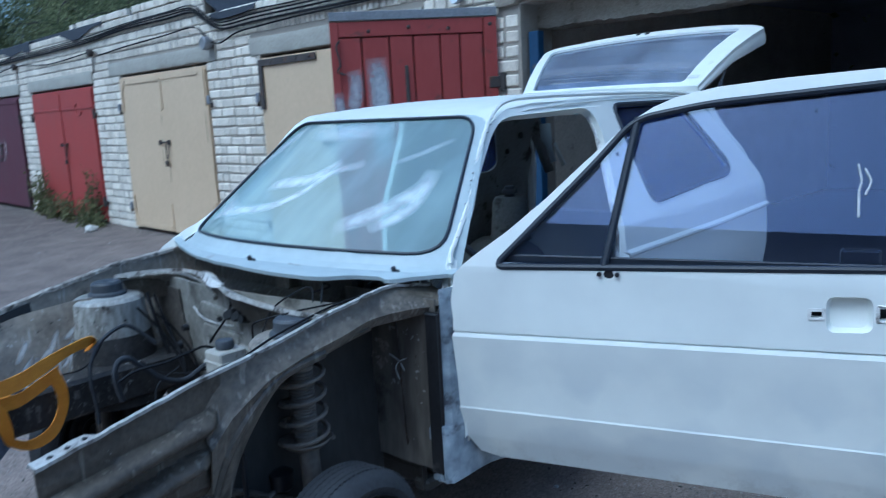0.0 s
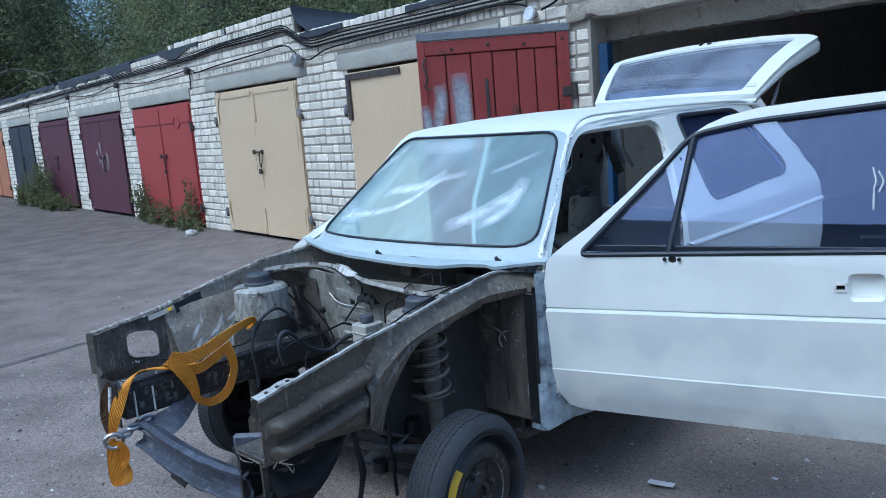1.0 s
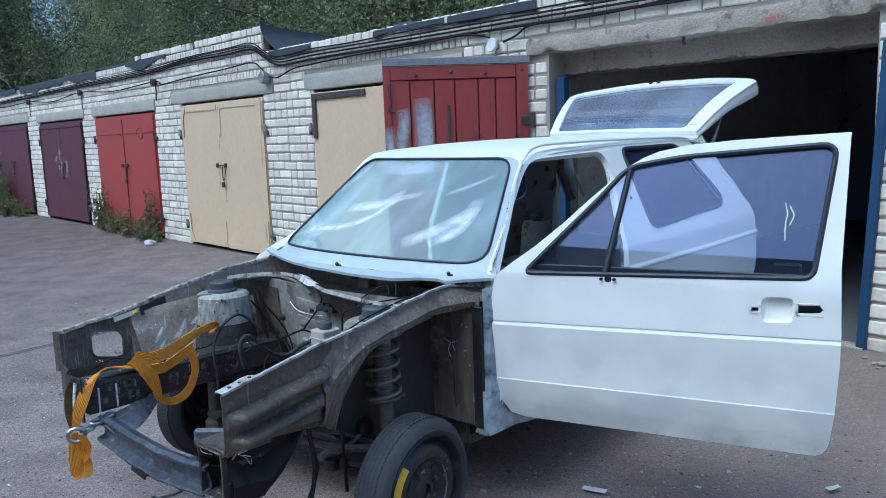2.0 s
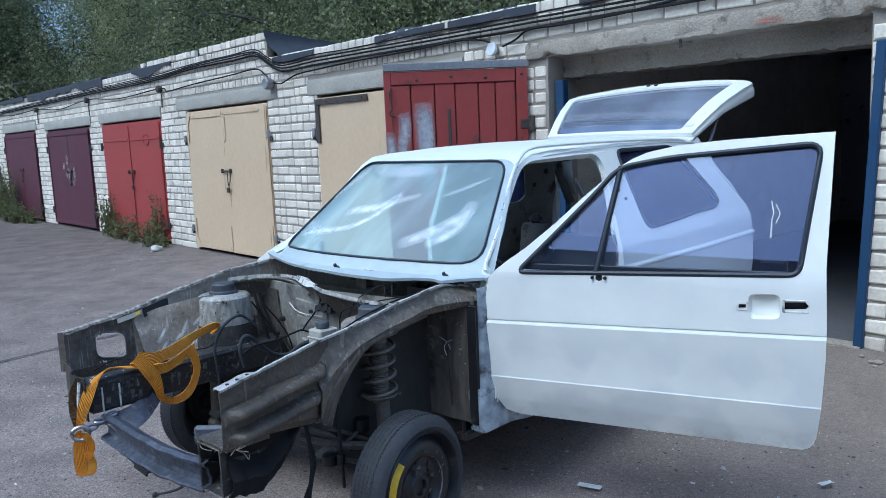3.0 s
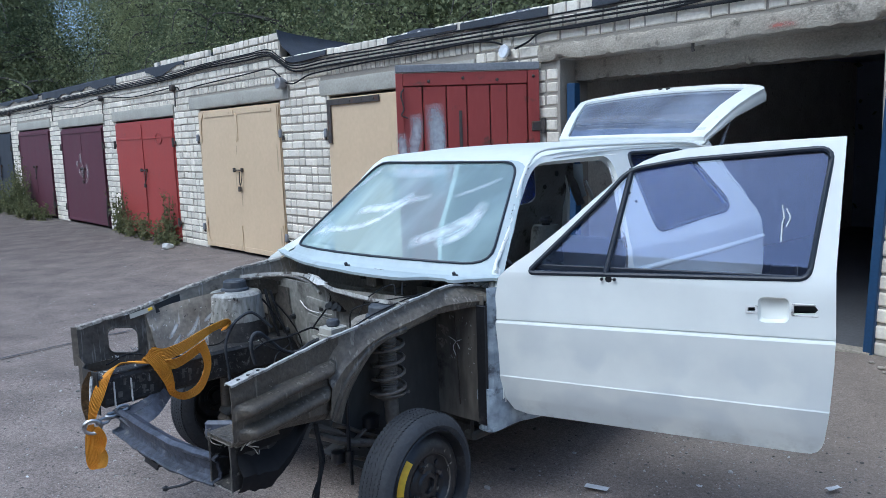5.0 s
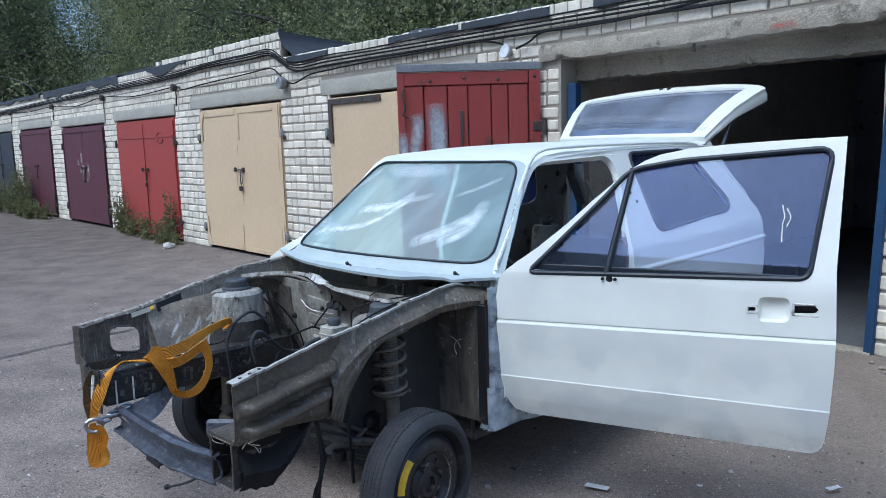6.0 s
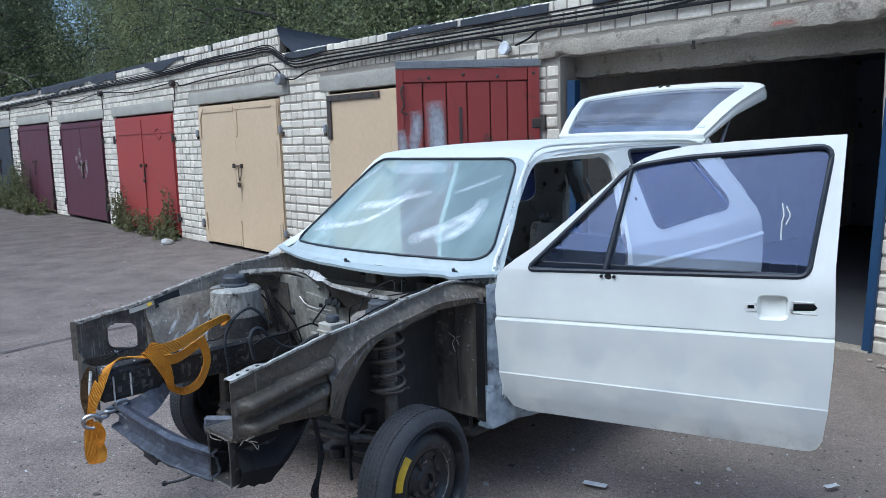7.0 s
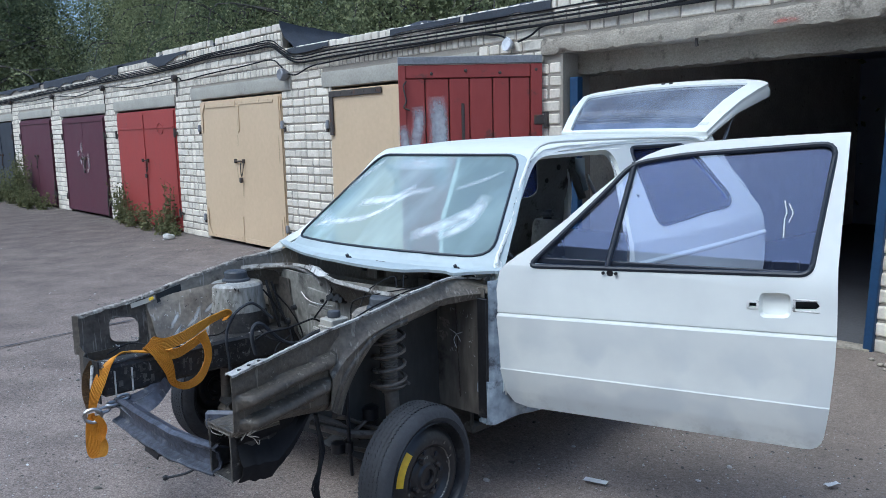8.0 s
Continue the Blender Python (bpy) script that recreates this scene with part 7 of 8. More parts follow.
# strut, coil spring, bellows
for sign in (1, -1):
    S = new("strut")
    S.parent = CAR
    S.matrix_basis = Matrix.Translation(C(0.045, sign * 0.575, 0))
    bm = bmesh.new()
    tube(bm, [(0.0, -sign * 0.03, 0.14), (0, -sign * 0.005, 0.56)], 0.027, 14)
    part("damper_tube", bm, "spring", S)
    bm = bmesh.new()
    lathe(bm, [(0.030, 0.50)] + [(0.0345 if k % 2 else 0.030, 0.545 + 0.0045 * k) for k in range(42)] + [(0.03, 0.76)], 18)
    part("bellows", bm, "spring", S)
    bm = bmesh.new()
    tube(bm, [((0.060 + 0.014 * max(0, 1 - k / 18)) * math.cos(k * 0.3927 - 0.6), (0.060 + 0.014 * max(0, 1 - k / 18)) * math.sin(k * 0.3927 - 0.6), 0.524 + 0.20 * max(k - 6, 0) / 60) for k in range(67)], 0.0064, 8)
    part("coil_spring", bm, "spring", S, "grimy coil spring")
    bm = bmesh.new()
    lathe(bm, [(0.03, 0.515), (0.055, 0.518), (0.066, 0.530), (0.064, 0.534), (0.03, 0.525)], 24)
    part("spring_seat", bm, "spring", S)
    bm = bmesh.new()
    box(bm, (-0.05, -0.05, 0.10), (0.05, 0.05, 0.20), 0.02)
    part("hub_carrier", bm, "spring", S)

# lower arm, drop link, brake hose
for sign in (1, -1):
    bm = bmesh.new()
    rows = []
    for i in range(8):
        a = i / 7
        y = sign * (0.60 - 0.26 * a)
        w = 0.03 + 0.11 * a
        z = 0.20 + 0.07 * a
        rows.append([C(0.03 - w, y, z + 0.012), C(0.03 - w * 0.6, y, z + 0.03), C(0.03, y, z + 0.012), C(0.03 + w * 0.8, y, z + 0.03), C(0.03 + w, y, z)])
    part("lower_arm", sheet(rows, 0.008), "board", CAR)
bm = bmesh.new()
tube(bm, [C(-0.13, 0.54, 0.55), C(-0.135, 0.545, 0.36), C(-0.13, 0.55, 0.22)], 0.007, 8)
lathe(bm, [(0, 0.02), (0.016, 0.02), (0.016, -0.02), (0, -0.02)], 10, Matrix.Translation(C(-0.134, 0.545, 0.33)))
part("drop_link", bm, "black", CAR)
bm = bmesh.new()
tube(bm, curve([C(-0.20, 0.40, 0.40), C(-0.10, 0.50, 0.36), C(0.0, 0.56, 0.34)], 4), 0.016, 8)
part("track_rod", bm, "spring", CAR)
for k in range(3):
    bm = bmesh.new()
    tube(bm, curve([C(-0.29, 0.56 - 0.005 * k, 0.50), C(-0.28 + 0.006 * k, 0.57, 0.36), C(-0.31 - 0.01 * k, 0.575, 0.24), C(-0.285 + 0.012 * k, 0.57, 0.14), C(-0.25 - 0.02 * k, 0.575, 0.05 + 0.02 * k)], 5), 0.009 if k == 0 else 0.004, 6)
    part("hanging_wire", bm, "cable", CAR)

# brake fluid tank, master cylinder
TANK = new("brake_fluid_tank")
TANK.parent = CAR
TANK.matrix_basis = Matrix.Translation(C(-0.025, 0.345, 0.735)) @ Matrix.Scale(0.85, 4)
bm = bmesh.new()
box(bm, (-0.05, -0.045, -0.05), (0.05, 0.045, 0.035), 0.006)
part("tank_body", bm, "tank", TANK)
bm = bmesh.new()
box(bm, (-0.054, -0.049, -0.006), (0.054, 0.049, 0.002), 0.002)
part("tank_seam", bm, "tank", TANK)
bm = bmesh.new()
lathe(bm, [(0.026, 0.035), (0.030, 0.04), (0.030, 0.058), (0.026, 0.064), (0, 0.066)], 18)
part("tank_cap", bm, "cap", TANK)
bm = bmesh.new()
tube(bm, [C(0.02, 0.33, 0.63), C(0.24, 0.36, 0.64)], 0.022, 12)
lathe(bm, [(0, 0.0), (0.10, 0.0), (0.115, 0.03), (0.10, 0.07), (0, 0.07)], 24, Matrix.Translation(C(0.17, 0.37, 0.66)) @ pose(0, 0, 0, 0, 90))
part("brake_servo", bm, "black", CAR)

# hoses and looms in the bay
HOSES = [
    (0.010, [(-0.10, -0.31, 0.42), (-0.10, -0.31, 0.48), (-0.109, -0.31, 0.584), (-0.094, -0.31, 0.644), (-0.054, -0.31, 0.695), (0.014, -0.31, 0.724), (0.06, -0.31, 0.705), (0.12, -0.29, 0.64)], "hose"),
    (0.013, [(-0.160, 0.0, 0.585), (-0.172, 0.0, 0.63), (-0.175, 0.0, 0.672), (-0.159, 0.0, 0.704), (-0.127, 0.0, 0.703), (-0.081, 0.0, 0.66), (-0.023, 0.0, 0.61), (0.047, 0.0, 0.588), (0.117, 0.0, 0.613), (0.185, 0.02, 0.63)], "hose"),
    (0.004, [(-0.186, -0.325, 0.612), (-0.131, -0.325, 0.611), (-0.088, -0.325, 0.633), (-0.05, -0.33, 0.675)], "wire"),
    (0.006, [(0.02, -0.20, 0.80), (0.09, -0.22, 0.72), (0.14, -0.20, 0.62), (0.16, -0.18, 0.52)], "loom"),
    (0.005, [(0.05, -0.16, 0.79), (0.13, -0.17, 0.70), (0.18, -0.16, 0.60), (0.19, -0.15, 0.50)], "loom"),
    (0.006, [(-0.19, 0.05, 0.66), (-0.136, 0.05, 0.677), (-0.04, 0.05, 0.677), (0.06, 0.05, 0.690), (0.10, 0.05, 0.69), (0.163, 0.05, 0.656)], "brake_pipe"),
    (0.011, [(0.16, -0.39, 0.80), (0.165, -0.375, 0.745), (0.185, -0.36, 0.636), (0.205, -0.35, 0.549)], "loom"),
    (0.008, [(0.17, -0.36, 0.795), (0.185, -0.345, 0.72), (0.20, -0.33, 0.65), (0.215, -0.29, 0.56), (0.21, -0.27, 0.50)], "loom"),
    (0.005, [(-0.55, -0.50, 0.58), (-0.44, -0.52, 0.60), (-0.36, -0.42, 0.585), (-0.30, -0.36, 0.585)], "wire"),
    (0.006, [(0.20, 0.03, 0.85), (0.22, 0.025, 0.80), (0.22, -0.01, 0.745), (0.20, -0.05, 0.69), (0.19, -0.07, 0.66)], "wire"),
    (0.004, [(0.20, 0.46, 0.86), (0.22, 0.43, 0.895), (0.19, 0.40, 0.885), (0.13, 0.36, 0.84), (0.08, 0.36, 0.76)], "wire"),
    (0.004, [(0.18, 0.52, 0.87), (0.25, 0.45, 0.90), (0.30, 0.42, 0.88), (0.28, 0.36, 0.86)], "wire"),
    (0.0045, [(0.32, 0.60, 0.885), (0.18, 0.58, 0.872), (0.05, 0.60, 0.862), (-0.08, 0.62, 0.845), (-0.20, 0.635, 0.815)], "loom"),
    (0.005, [(-0.02, -0.05, 0.42), (0.0, -0.10, 0.55), (0.12, -0.16, 0.58)], "wire"),
]
for r, pts, kind in HOSES:
    bm = bmesh.new()
    tube(bm, curve([C(*q) for q in pts], 6), r * 0.66, 8)
    part(kind, bm, "rubber" if kind == "hose" else "cable", CAR)
bm = bmesh.new()
for k in range(5):
    lathe(bm, [(0, 0.03), (0.014, 0.03), (0.016, 0), (0, 0)], 10, Matrix.Translation(C(0.215, 0.04 + 0.02 * k, 0.762 + 0.010 * (k % 2))) @ pose(0, 0, 0, 0, -80))
part("pipe_union", bm, "black", CAR)
bm = bmesh.new()
box(bm, C(0.28, 0.20, 0.86), C(0.33, 0.25, 0.92), 0.006)
part("relay_box", bm, "under", CAR)

# ---- wheels ----
def wheel(left, steer, x, label):
    sign = 1 if left > 0 else -1
    W = new("wheel")
    W.parent = CAR
    W.matrix_basis = Matrix.Translation(C(x, left, 0.231)) @ pose(0, 0, 0, 0, 0, steer) @ pose(0, 0, 0, 90 * sign)
    W["label"] = label
    R, h = 0.259, 0.062
    bm = bmesh.new()
    lathe(bm, [(0.194, h - 0.014), (0.202, h + 0.004), (0.212, h + 0.010), (0.219, h + 0.014), (0.225, h + 0.011), (0.238, h + 0.005), (0.249, h - 0.008), (R - 0.002, h - 0.020), (R, 0.02), (R, -0.02), (R - 0.002, -h + 0.022), (0.248, -h + 0.010), (0.234, -h - 0.004), (0.212, -h - 0.01), (0.202, -h - 0.004), (0.194, -h + 0.012)], 56)
    tyre = part("tyre", bm, "rubber", W, "worn black tyre with zigzag tread")
    bm = bmesh.new()
    for k in range(96):
        a = k * 2 * math.pi / 96
        for zz, sk in ((0.034, 0.4), (0.017, -0.4), (0.0, 0.4), (-0.017, -0.4), (-0.034, 0.4)):
            box(bm, (-0.006, -0.0080, -0.0078), (0.0004, 0.0080, 0.0078), 0, pose(0, 0, 0, 0, 0, math.degrees(a) + sk * 4) @ Matrix.Translation((R + 0.001, 0, zz)) @ pose(0, 0, 0, math.degrees(sk)))
    tread = part("tread", bm, "rubber", tyre)
    tread["kind"] = "stuff"
    bm = bmesh.new()
    lathe(bm, [(0.193, h - 0.010), (0.203, h + 0.006), (0.199, h + 0.011), (0.194, h + 0.004), (0.190, h - 0.020), (0.184, h - 0.027), (0.176, h - 0.021), (0.166, h - 0.008), (0.152, h + 0.002), (0.138, h + 0.006), (0.124, h + 0.005), (0.116, h + 0.000), (0.108, h - 0.018), (0.100, h - 0.023), (0.076, h - 0.023), (0.066, h - 0.016), (0.052, h - 0.014), (0.044, h - 0.006), (0.030, h - 0.006), (0.026, h - 0.018), (0.0, h - 0.018)], 48)
    lathe(bm, [(0.190, -h + 0.008), (0.200, -h - 0.002), (0.190, -h), (0.180, -0.02), (0.170, h - 0.052)], 40)
    rim = part("rim", bm, "black", W, "black painted steel rim")
    for k in range(8):
        a = k * math.pi / 4
        b2 = bmesh.new()
        lathe(b2, [(0, 0.002), (0.009, 0.002), (0.010, -0.004), (0, -0.004)], 10, Matrix.Translation((0.090 * math.cos(a), 0.090 * math.sin(a), h - 0.021)))
        part("vent_hole", b2, "seal", rim)
    for k in range(4):
        a = k * math.pi / 2 + 0.4
        b2 = bmesh.new()
        lathe(b2, [(0, 0.02), (0.009, 0.018), (0.011, 0.0), (0, 0)], 6, Matrix.Translation((0.068 * math.cos(a), 0.068 * math.sin(a), h - 0.020)))
        part("wheel_bolt", b2, "iron", rim)
    b2 = bmesh.new()
    wear = random.Random(int(100 * x) + (1 if left > 0 else 7))
    rows = []
    for k in range(61):
        a, w = k * 2 * math.pi / 60, 0.0022 * max(0, noise.noise((k * 0.45, left, 3)) + 0.25)
        rows.append([((0.1165 - w - e) * math.cos(a), (0.1165 - w - e) * math.sin(a), h + 0.0022 - 2 * e) for e in (0.0, 0.002 + w)])
    sheet(rows, 0, b2)
    part("worn_ring", b2, "bay", rim)
    b2 = bmesh.new()
    for k in range(16):
        a, r = wear.uniform(0, 6.28), wear.choice((0.122, 0.134, 0.112, 0.07))
        z = lerp_table(r, [(0.066, -0.016), (0.076, -0.023), (0.10, -0.023), (0.108, -0.018), (0.116, 0.0), (0.124, 0.005), (0.138, 0.006)]) + h + 0.002
        box(b2, (-0.003, -0.006, 0), (0.003, 0.006, 0.001), 0, Matrix.Translation((r * math.cos(a), r * math.sin(a), z)) @ pose(0, 0, 0, 0, 0, wear.uniform(0, 360)))
    part("paint_chip", b2, "bay", rim)["kind"] = "stuff"
    return W


NEAR = wheel(0.735, 5, 0.02, "black steel wheel with worn tyre and yellow sticker, steered outwards")
bm = bmesh.new()
rows = []
for k in range(12):
    a = radians(130 + 44 * k / 11)
    rows.append([(r * math.cos(a), r * math.sin(a), 0.0625 + dz) for r, dz in ((0.150, 0.0055), (0.160, -0.001), (0.170, -0.010))])
sheet(rows, 0.002, bm)
part("yellow_sticker", bm, "sticker", NEAR, "bright yellow curved sticker")
wheel(-0.715, 5, 0.09, "black steel wheel with worn tyre, steered outwards")
wheel(0.70, 0, 2.475, "black steel rear wheel")
wheel(-0.70, 0, 2.475, "black steel rear wheel")

# ---- tow strap and shackle ----
def ribbon(stations, n=6):
    """Ribbed webbing through stations of (x, left, z, width direction, half width)."""
    line = curve([C(*q[:3]) for q in stations], n)
    wide = curve([Vector(C(*q[3])).normalized() * q[4] for q in stations], n)
    rows = []
    for i, (q, w) in enumerate(zip(line, wide)):
        d = (line[min(i + 1, len(line) - 1)] - line[max(i - 1, 0)]).normalized()
        up = d.cross(w).normalized()
        rows.append([q + w * (j / 8 - 1) + up * (0.0014 * math.cos(j * math.pi) + 0.002) for j in range(17)] + [q + w * (1 - j / 4) - up * 0.001 for j in range(9)])
    return sheet(rows, 0, None, closed=True)


STRAP = thing("tow_strap", pose(0, 0, 0), "orange webbing tow strap knotted round the chassis leg", "tow strap")
STRAP.matrix_basis = CAR.matrix_basis
FLAT, UP, BACK = (0, 1, 0), (0.28, 0, 1), (0.9, 0.35, 0)
for name, mat, stations in (
    ("webbing", "strap", [(-0.34, -0.365, 0.583, FLAT, 0.028), (-0.44, -0.365, 0.590, FLAT, 0.028), (-0.52, -0.36, 0.606, (0.1, 1, 0.15), 0.030), (-0.585, -0.35, 0.603, (0.4, 0.7, 0.5), 0.034), (-0.635, -0.335, 0.565, (0.75, 0.3, 0.5), 0.035), (-0.668, -0.33, 0.505, (0.9, 0.3, 0.25), 0.028), (-0.687, -0.33, 0.455, BACK, 0.018), (-0.698, -0.33, 0.415, BACK, 0.013)]),
    ("soiled_webbing", "soiled", [(-0.655, -0.385, 0.598, (1, 0.2, 0), 0.016), (-0.683, -0.385, 0.55, (1, 0.2, 0), 0.016), (-0.697, -0.375, 0.48, (1, 0.2, 0), 0.015), (-0.70, -0.345, 0.42, (1, 0.2, 0), 0.012)]),
    ("webbing", "strap", [(-0.43, -0.33, 0.600, UP, 0.020), (-0.463, -0.322, 0.628, (0.6, 0.6, 0.6), 0.022), (-0.445, -0.312, 0.640, (0.3, 0.1, 1), 0.024), (-0.40, -0.303, 0.626, UP, 0.024), (-0.33, -0.299, 0.634, UP, 0.027), (-0.25, -0.299, 0.662, UP, 0.026), (-0.17, -0.304, 0.690, (0.2, 0.1, 1), 0.018), (-0.10, -0.31, 0.702, (0.1, 0.3, 0.8), 0.018), (-0.072, -0.33, 0.690, (0, 1, 0.3), 0.018), (-0.09, -0.35, 0.66, (0, 1, 0.3), 0.018)]),
    ("webbing", "strap", [(-0.43, -0.320, 0.580, UP, 0.018), (-0.34, -0.316, 0.572, UP, 0.022), (-0.27, -0.312, 0.598, UP, 0.025), (-0.21, -0.308, 0.628, UP, 0.022)]),
    ("webbing", "strap", [(-0.462, -0.311, 0.640, (0.5, 0.2, 0.8), 0.020), (-0.432, -0.300, 0.605, (0.75, 0.2, 0.6), 0.026), (-0.402, -0.298, 0.555, (0.9, 0.3, 0.35), 0.027), (-0.382, -0.301, 0.500, (0.95, 0.3, 0.15), 0.019), (-0.368, -0.304, 0.455, (0.75, 0.3, 0.55), 0.014), (-0.315, -0.305, 0.428, (0.1, 0, 1), 0.016), (-0.250, -0.303, 0.448, (-0.5, 0, 0.85), 0.019), (-0.210, -0.301, 0.515, (-0.95, 0, 0.3), 0.016), (-0.208, -0.301, 0.575, (-1, 0, 0), 0.018), (-0.230, -0.302, 0.632, (-0.95, 0, -0.3), 0.024)]),
    ("webbing", "strap", [(-0.70, -0.33, 0.405, BACK, 0.011), (-0.706, -0.335, 0.365, BACK, 0.016), (-0.708, -0.337, 0.30, BACK, 0.019), (-0.706, -0.335, 0.250, BACK, 0.020), (-0.696, -0.325, 0.226, BACK, 0.020), (-0.678, -0.318, 0.232, BACK, 0.018), (-0.668, -0.316, 0.262, (0.8, 0.5, 0.3), 0.016), (-0.676, -0.314, 0.295, (0.7, 0.4, 0.5), 0.015), (-0.690, -0.312, 0.325, (0.7, 0.4, 0.4), 0.014)]),
    ("webbing", "strap", [(-0.690, -0.312, 0.392, (0.5, 0.5, 0.5), 0.012), (-0.676, -0.308, 0.372, (0.6, 0.5, 0.4), 0.013), (-0.668, -0.306, 0.345, (0.8, 0.5, -0.2), 0.013), (-0.674, -0.306, 0.315, (0.5, 0.5, -0.6), 0.012), (-0.690, -0.308, 0.300, (0.3, 0.5, -0.8), 0.012)]),
    ("webbing", "strap", [(-0.692, -0.322, 0.395, BACK, 0.012), (-0.684, -0.326, 0.355, BACK, 0.022), (-0.682, -0.328, 0.30, BACK, 0.025), (-0.686, -0.328, 0.245, BACK, 0.020)]),
):
    part(name, ribbon(stations), mat, STRAP)
SH = thing("shackle", CAR.matrix_basis.copy(), "galvanised steel shackle with a chain link", "shackle")
bm = bmesh.new()
tube(bm, [Vector(C(-0.695, -0.33, 0.395)) + Vector((0.028 * math.cos(k * 0.5236), -0.014 * math.cos(k * 0.5236), 0.026 * math.sin(k * 0.5236))) for k in range(12)], 0.0085, 8, close=True)
part("ring", bm, "steel", SH)
for k in range(3):
    bm = bmesh.new()
    c = Vector(C(-0.655 + 0.040 * k, -0.325, 0.408 + 0.016 * k))
    tube(bm, [c + Vector((0.026 * math.cos(j * 0.5236), 0.010 * math.sin(j * 0.5236) * (k % 2), 0.010 * math.sin(j * 0.5236) * (1 - 0.6 * (k % 2)))) for j in range(12)], 0.0065, 6, close=True)
    part("chain_link", bm, "steel", SH)
# ---- flaked paint and grime on the bare panels ----
def chips(surface, us, vs, count, size, mat, parent, seed, long=1.6):
    """Small flat flakes lying on a surface given by (u, v) -> place, with its normal step."""
    rng = random.Random(seed)
    verts, faces = [], []
    while len(faces) < count:
        u, v = rng.uniform(*us), rng.uniform(*vs)
        if noise.noise((u * 9, v * 9, seed)) < -0.05:
            continue
        s = size * rng.uniform(0.35, 1.0) ** 1.5
        turn, k, n = rng.uniform(0, 6.28), len(verts), rng.choice((4, 5, 6))
        ring = []
        for j in range(n):
            a = 6.2832 * j / n
            r = s * rng.uniform(0.55, 1.25)
            du, dv = math.cos(a) * r * long, math.sin(a) * r / long
            ring.append(surface(u + du * math.cos(turn) - dv * math.sin(turn), v + du * math.sin(turn) + dv * math.cos(turn)))
        verts += ring
        faces.append(tuple(range(k, k + n)))
    me = bpy.data.meshes.new("flaked_paint")
    me.from_pydata([tuple(p) for p in verts], [], faces)
    me.materials.append(M[mat])
    ob = new("flaked_paint", me)
    ob.parent = parent
    ob["kind"] = "stuff"
    return ob


def far_face(x, z):
    return C(x, -0.655 + 0.23 * max(far_top(x) - 0.06 - z, 0) * (0.35 if x < -0.30 else 1.0) + 0.010 * noise.noise((x * 5, z * 5, 2)) + 0.0035, z)


def gusset_face(a, b):
    x = -0.30 + 0.31 * a
    top = far_top(x) - 0.035
    return C(x + 0.01 * b - 0.001, -0.6405 + 0.16 * a ** 2 + 0.10 * b * (1 - a) + 0.012 * noise.noise((a * 4, b * 4, 6)), top - (top - 0.50) * b)


def near_face(x, z):
    zt, zb = wing_top(x), near_low(x)
    k = (z - zb) / (zt - zb) * 30
    return C(x, 0.6585 + rib(x, z) + 0.004 * noise.noise((x * 6, k * 0.2, 0)) - 0.02 * max(0, 1 - k / 3), z)


def fire_face(y, z):
    return C(0.30 - 0.10 * max(z - 0.6, 0) - 0.05 * math.cos(y * 3) * (z > 0.5) + 0.012 * noise.noise((y * 4, z * 4, 8)) - 0.0055, y, z)


def tower_face(arc, z):
    a = arc / 0.13
    r = lerp_table(z, [(0.42, 0.17), (0.55, 0.15), (0.68, 0.128), (0.78, 0.120)]) + 0.002
    return Vector((0.08 + r * math.cos(a), 0.515 + r * math.sin(a), z))


chips(far_face, (-0.58, -0.32), (0.68, 0.74), 40, 0.007, "edge", FARWING, 1)
chips(far_face, (-0.585, -0.50), (0.57, 0.70), 36, 0.010, "black", FARWING, 2)
chips(far_face, (-0.33, -0.20), (0.52, 0.72), 50, 0.006, "edge", FARWING, 3)
chips(far_face, (-0.50, -0.32), (0.555, 0.60), 30, 0.006, "edge", FARWING, 18)
chips(far_face, (-0.595, -0.47), (0.58, 0.72), 24, 0.006, "wingpaint", FARWING, 19)
chips(gusset_face, (0.05, 0.98), (0.05, 0.9), 46, 0.018, "edge", GUSSET, 4, 1.6)
chips(gusset_face, (0.05, 0.98), (0.0, 0.25), 14, 0.014, "black", GUSSET, 5, 1.3)
chips(gusset_face, (0.05, 0.98), (0.1, 0.9), 16, 0.014, "iron", GUSSET, 6, 1.4)
chips(near_face, (-0.64, -0.30), (0.60, 0.74), 46, 0.0035, "bay", NEARWING, 7, 1.9)
chips(lambda y, z: C(0.391 + 0.008 * noise.noise((y * 9, z * 9, 0)), y, z), (0.47, 0.55), (0.62, 0.72), 30, 0.011, "wingpaint", BOARD, 16, 0.7)
chips(lambda y, z: C(0.391 + 0.008 * noise.noise((y * 9, z * 9, 0)), y, z), (0.56, 0.70), (0.42, 0.76), 34, 0.006, "flange", BOARD, 17, 0.6)
chips(fire_face, (-0.35, 0.30), (0.56, 0.80), 50, 0.0035, "edge", FIRE, 9, 1.7)
chips(lambda x, z: C(x, -0.3325, z), (-0.62, 0.10), (0.47, 0.565), 120, 0.007, "bay", LEG, 11, 1.6)
chips(lambda x, y: C(x, y, 0.5765), (-0.62, 0.10), (-0.45, -0.345), 60, 0.008, "edge", LEG, 12, 1.7)
chips(tower_face, (0.35, 0.62), (0.66, 0.775), 16, 0.006, "black", FARWING, 13, 1.6)
chips(tower_face, (0.35, 0.62), (0.66, 0.775), 20, 0.006, "edge", FARWING, 14, 2.0)
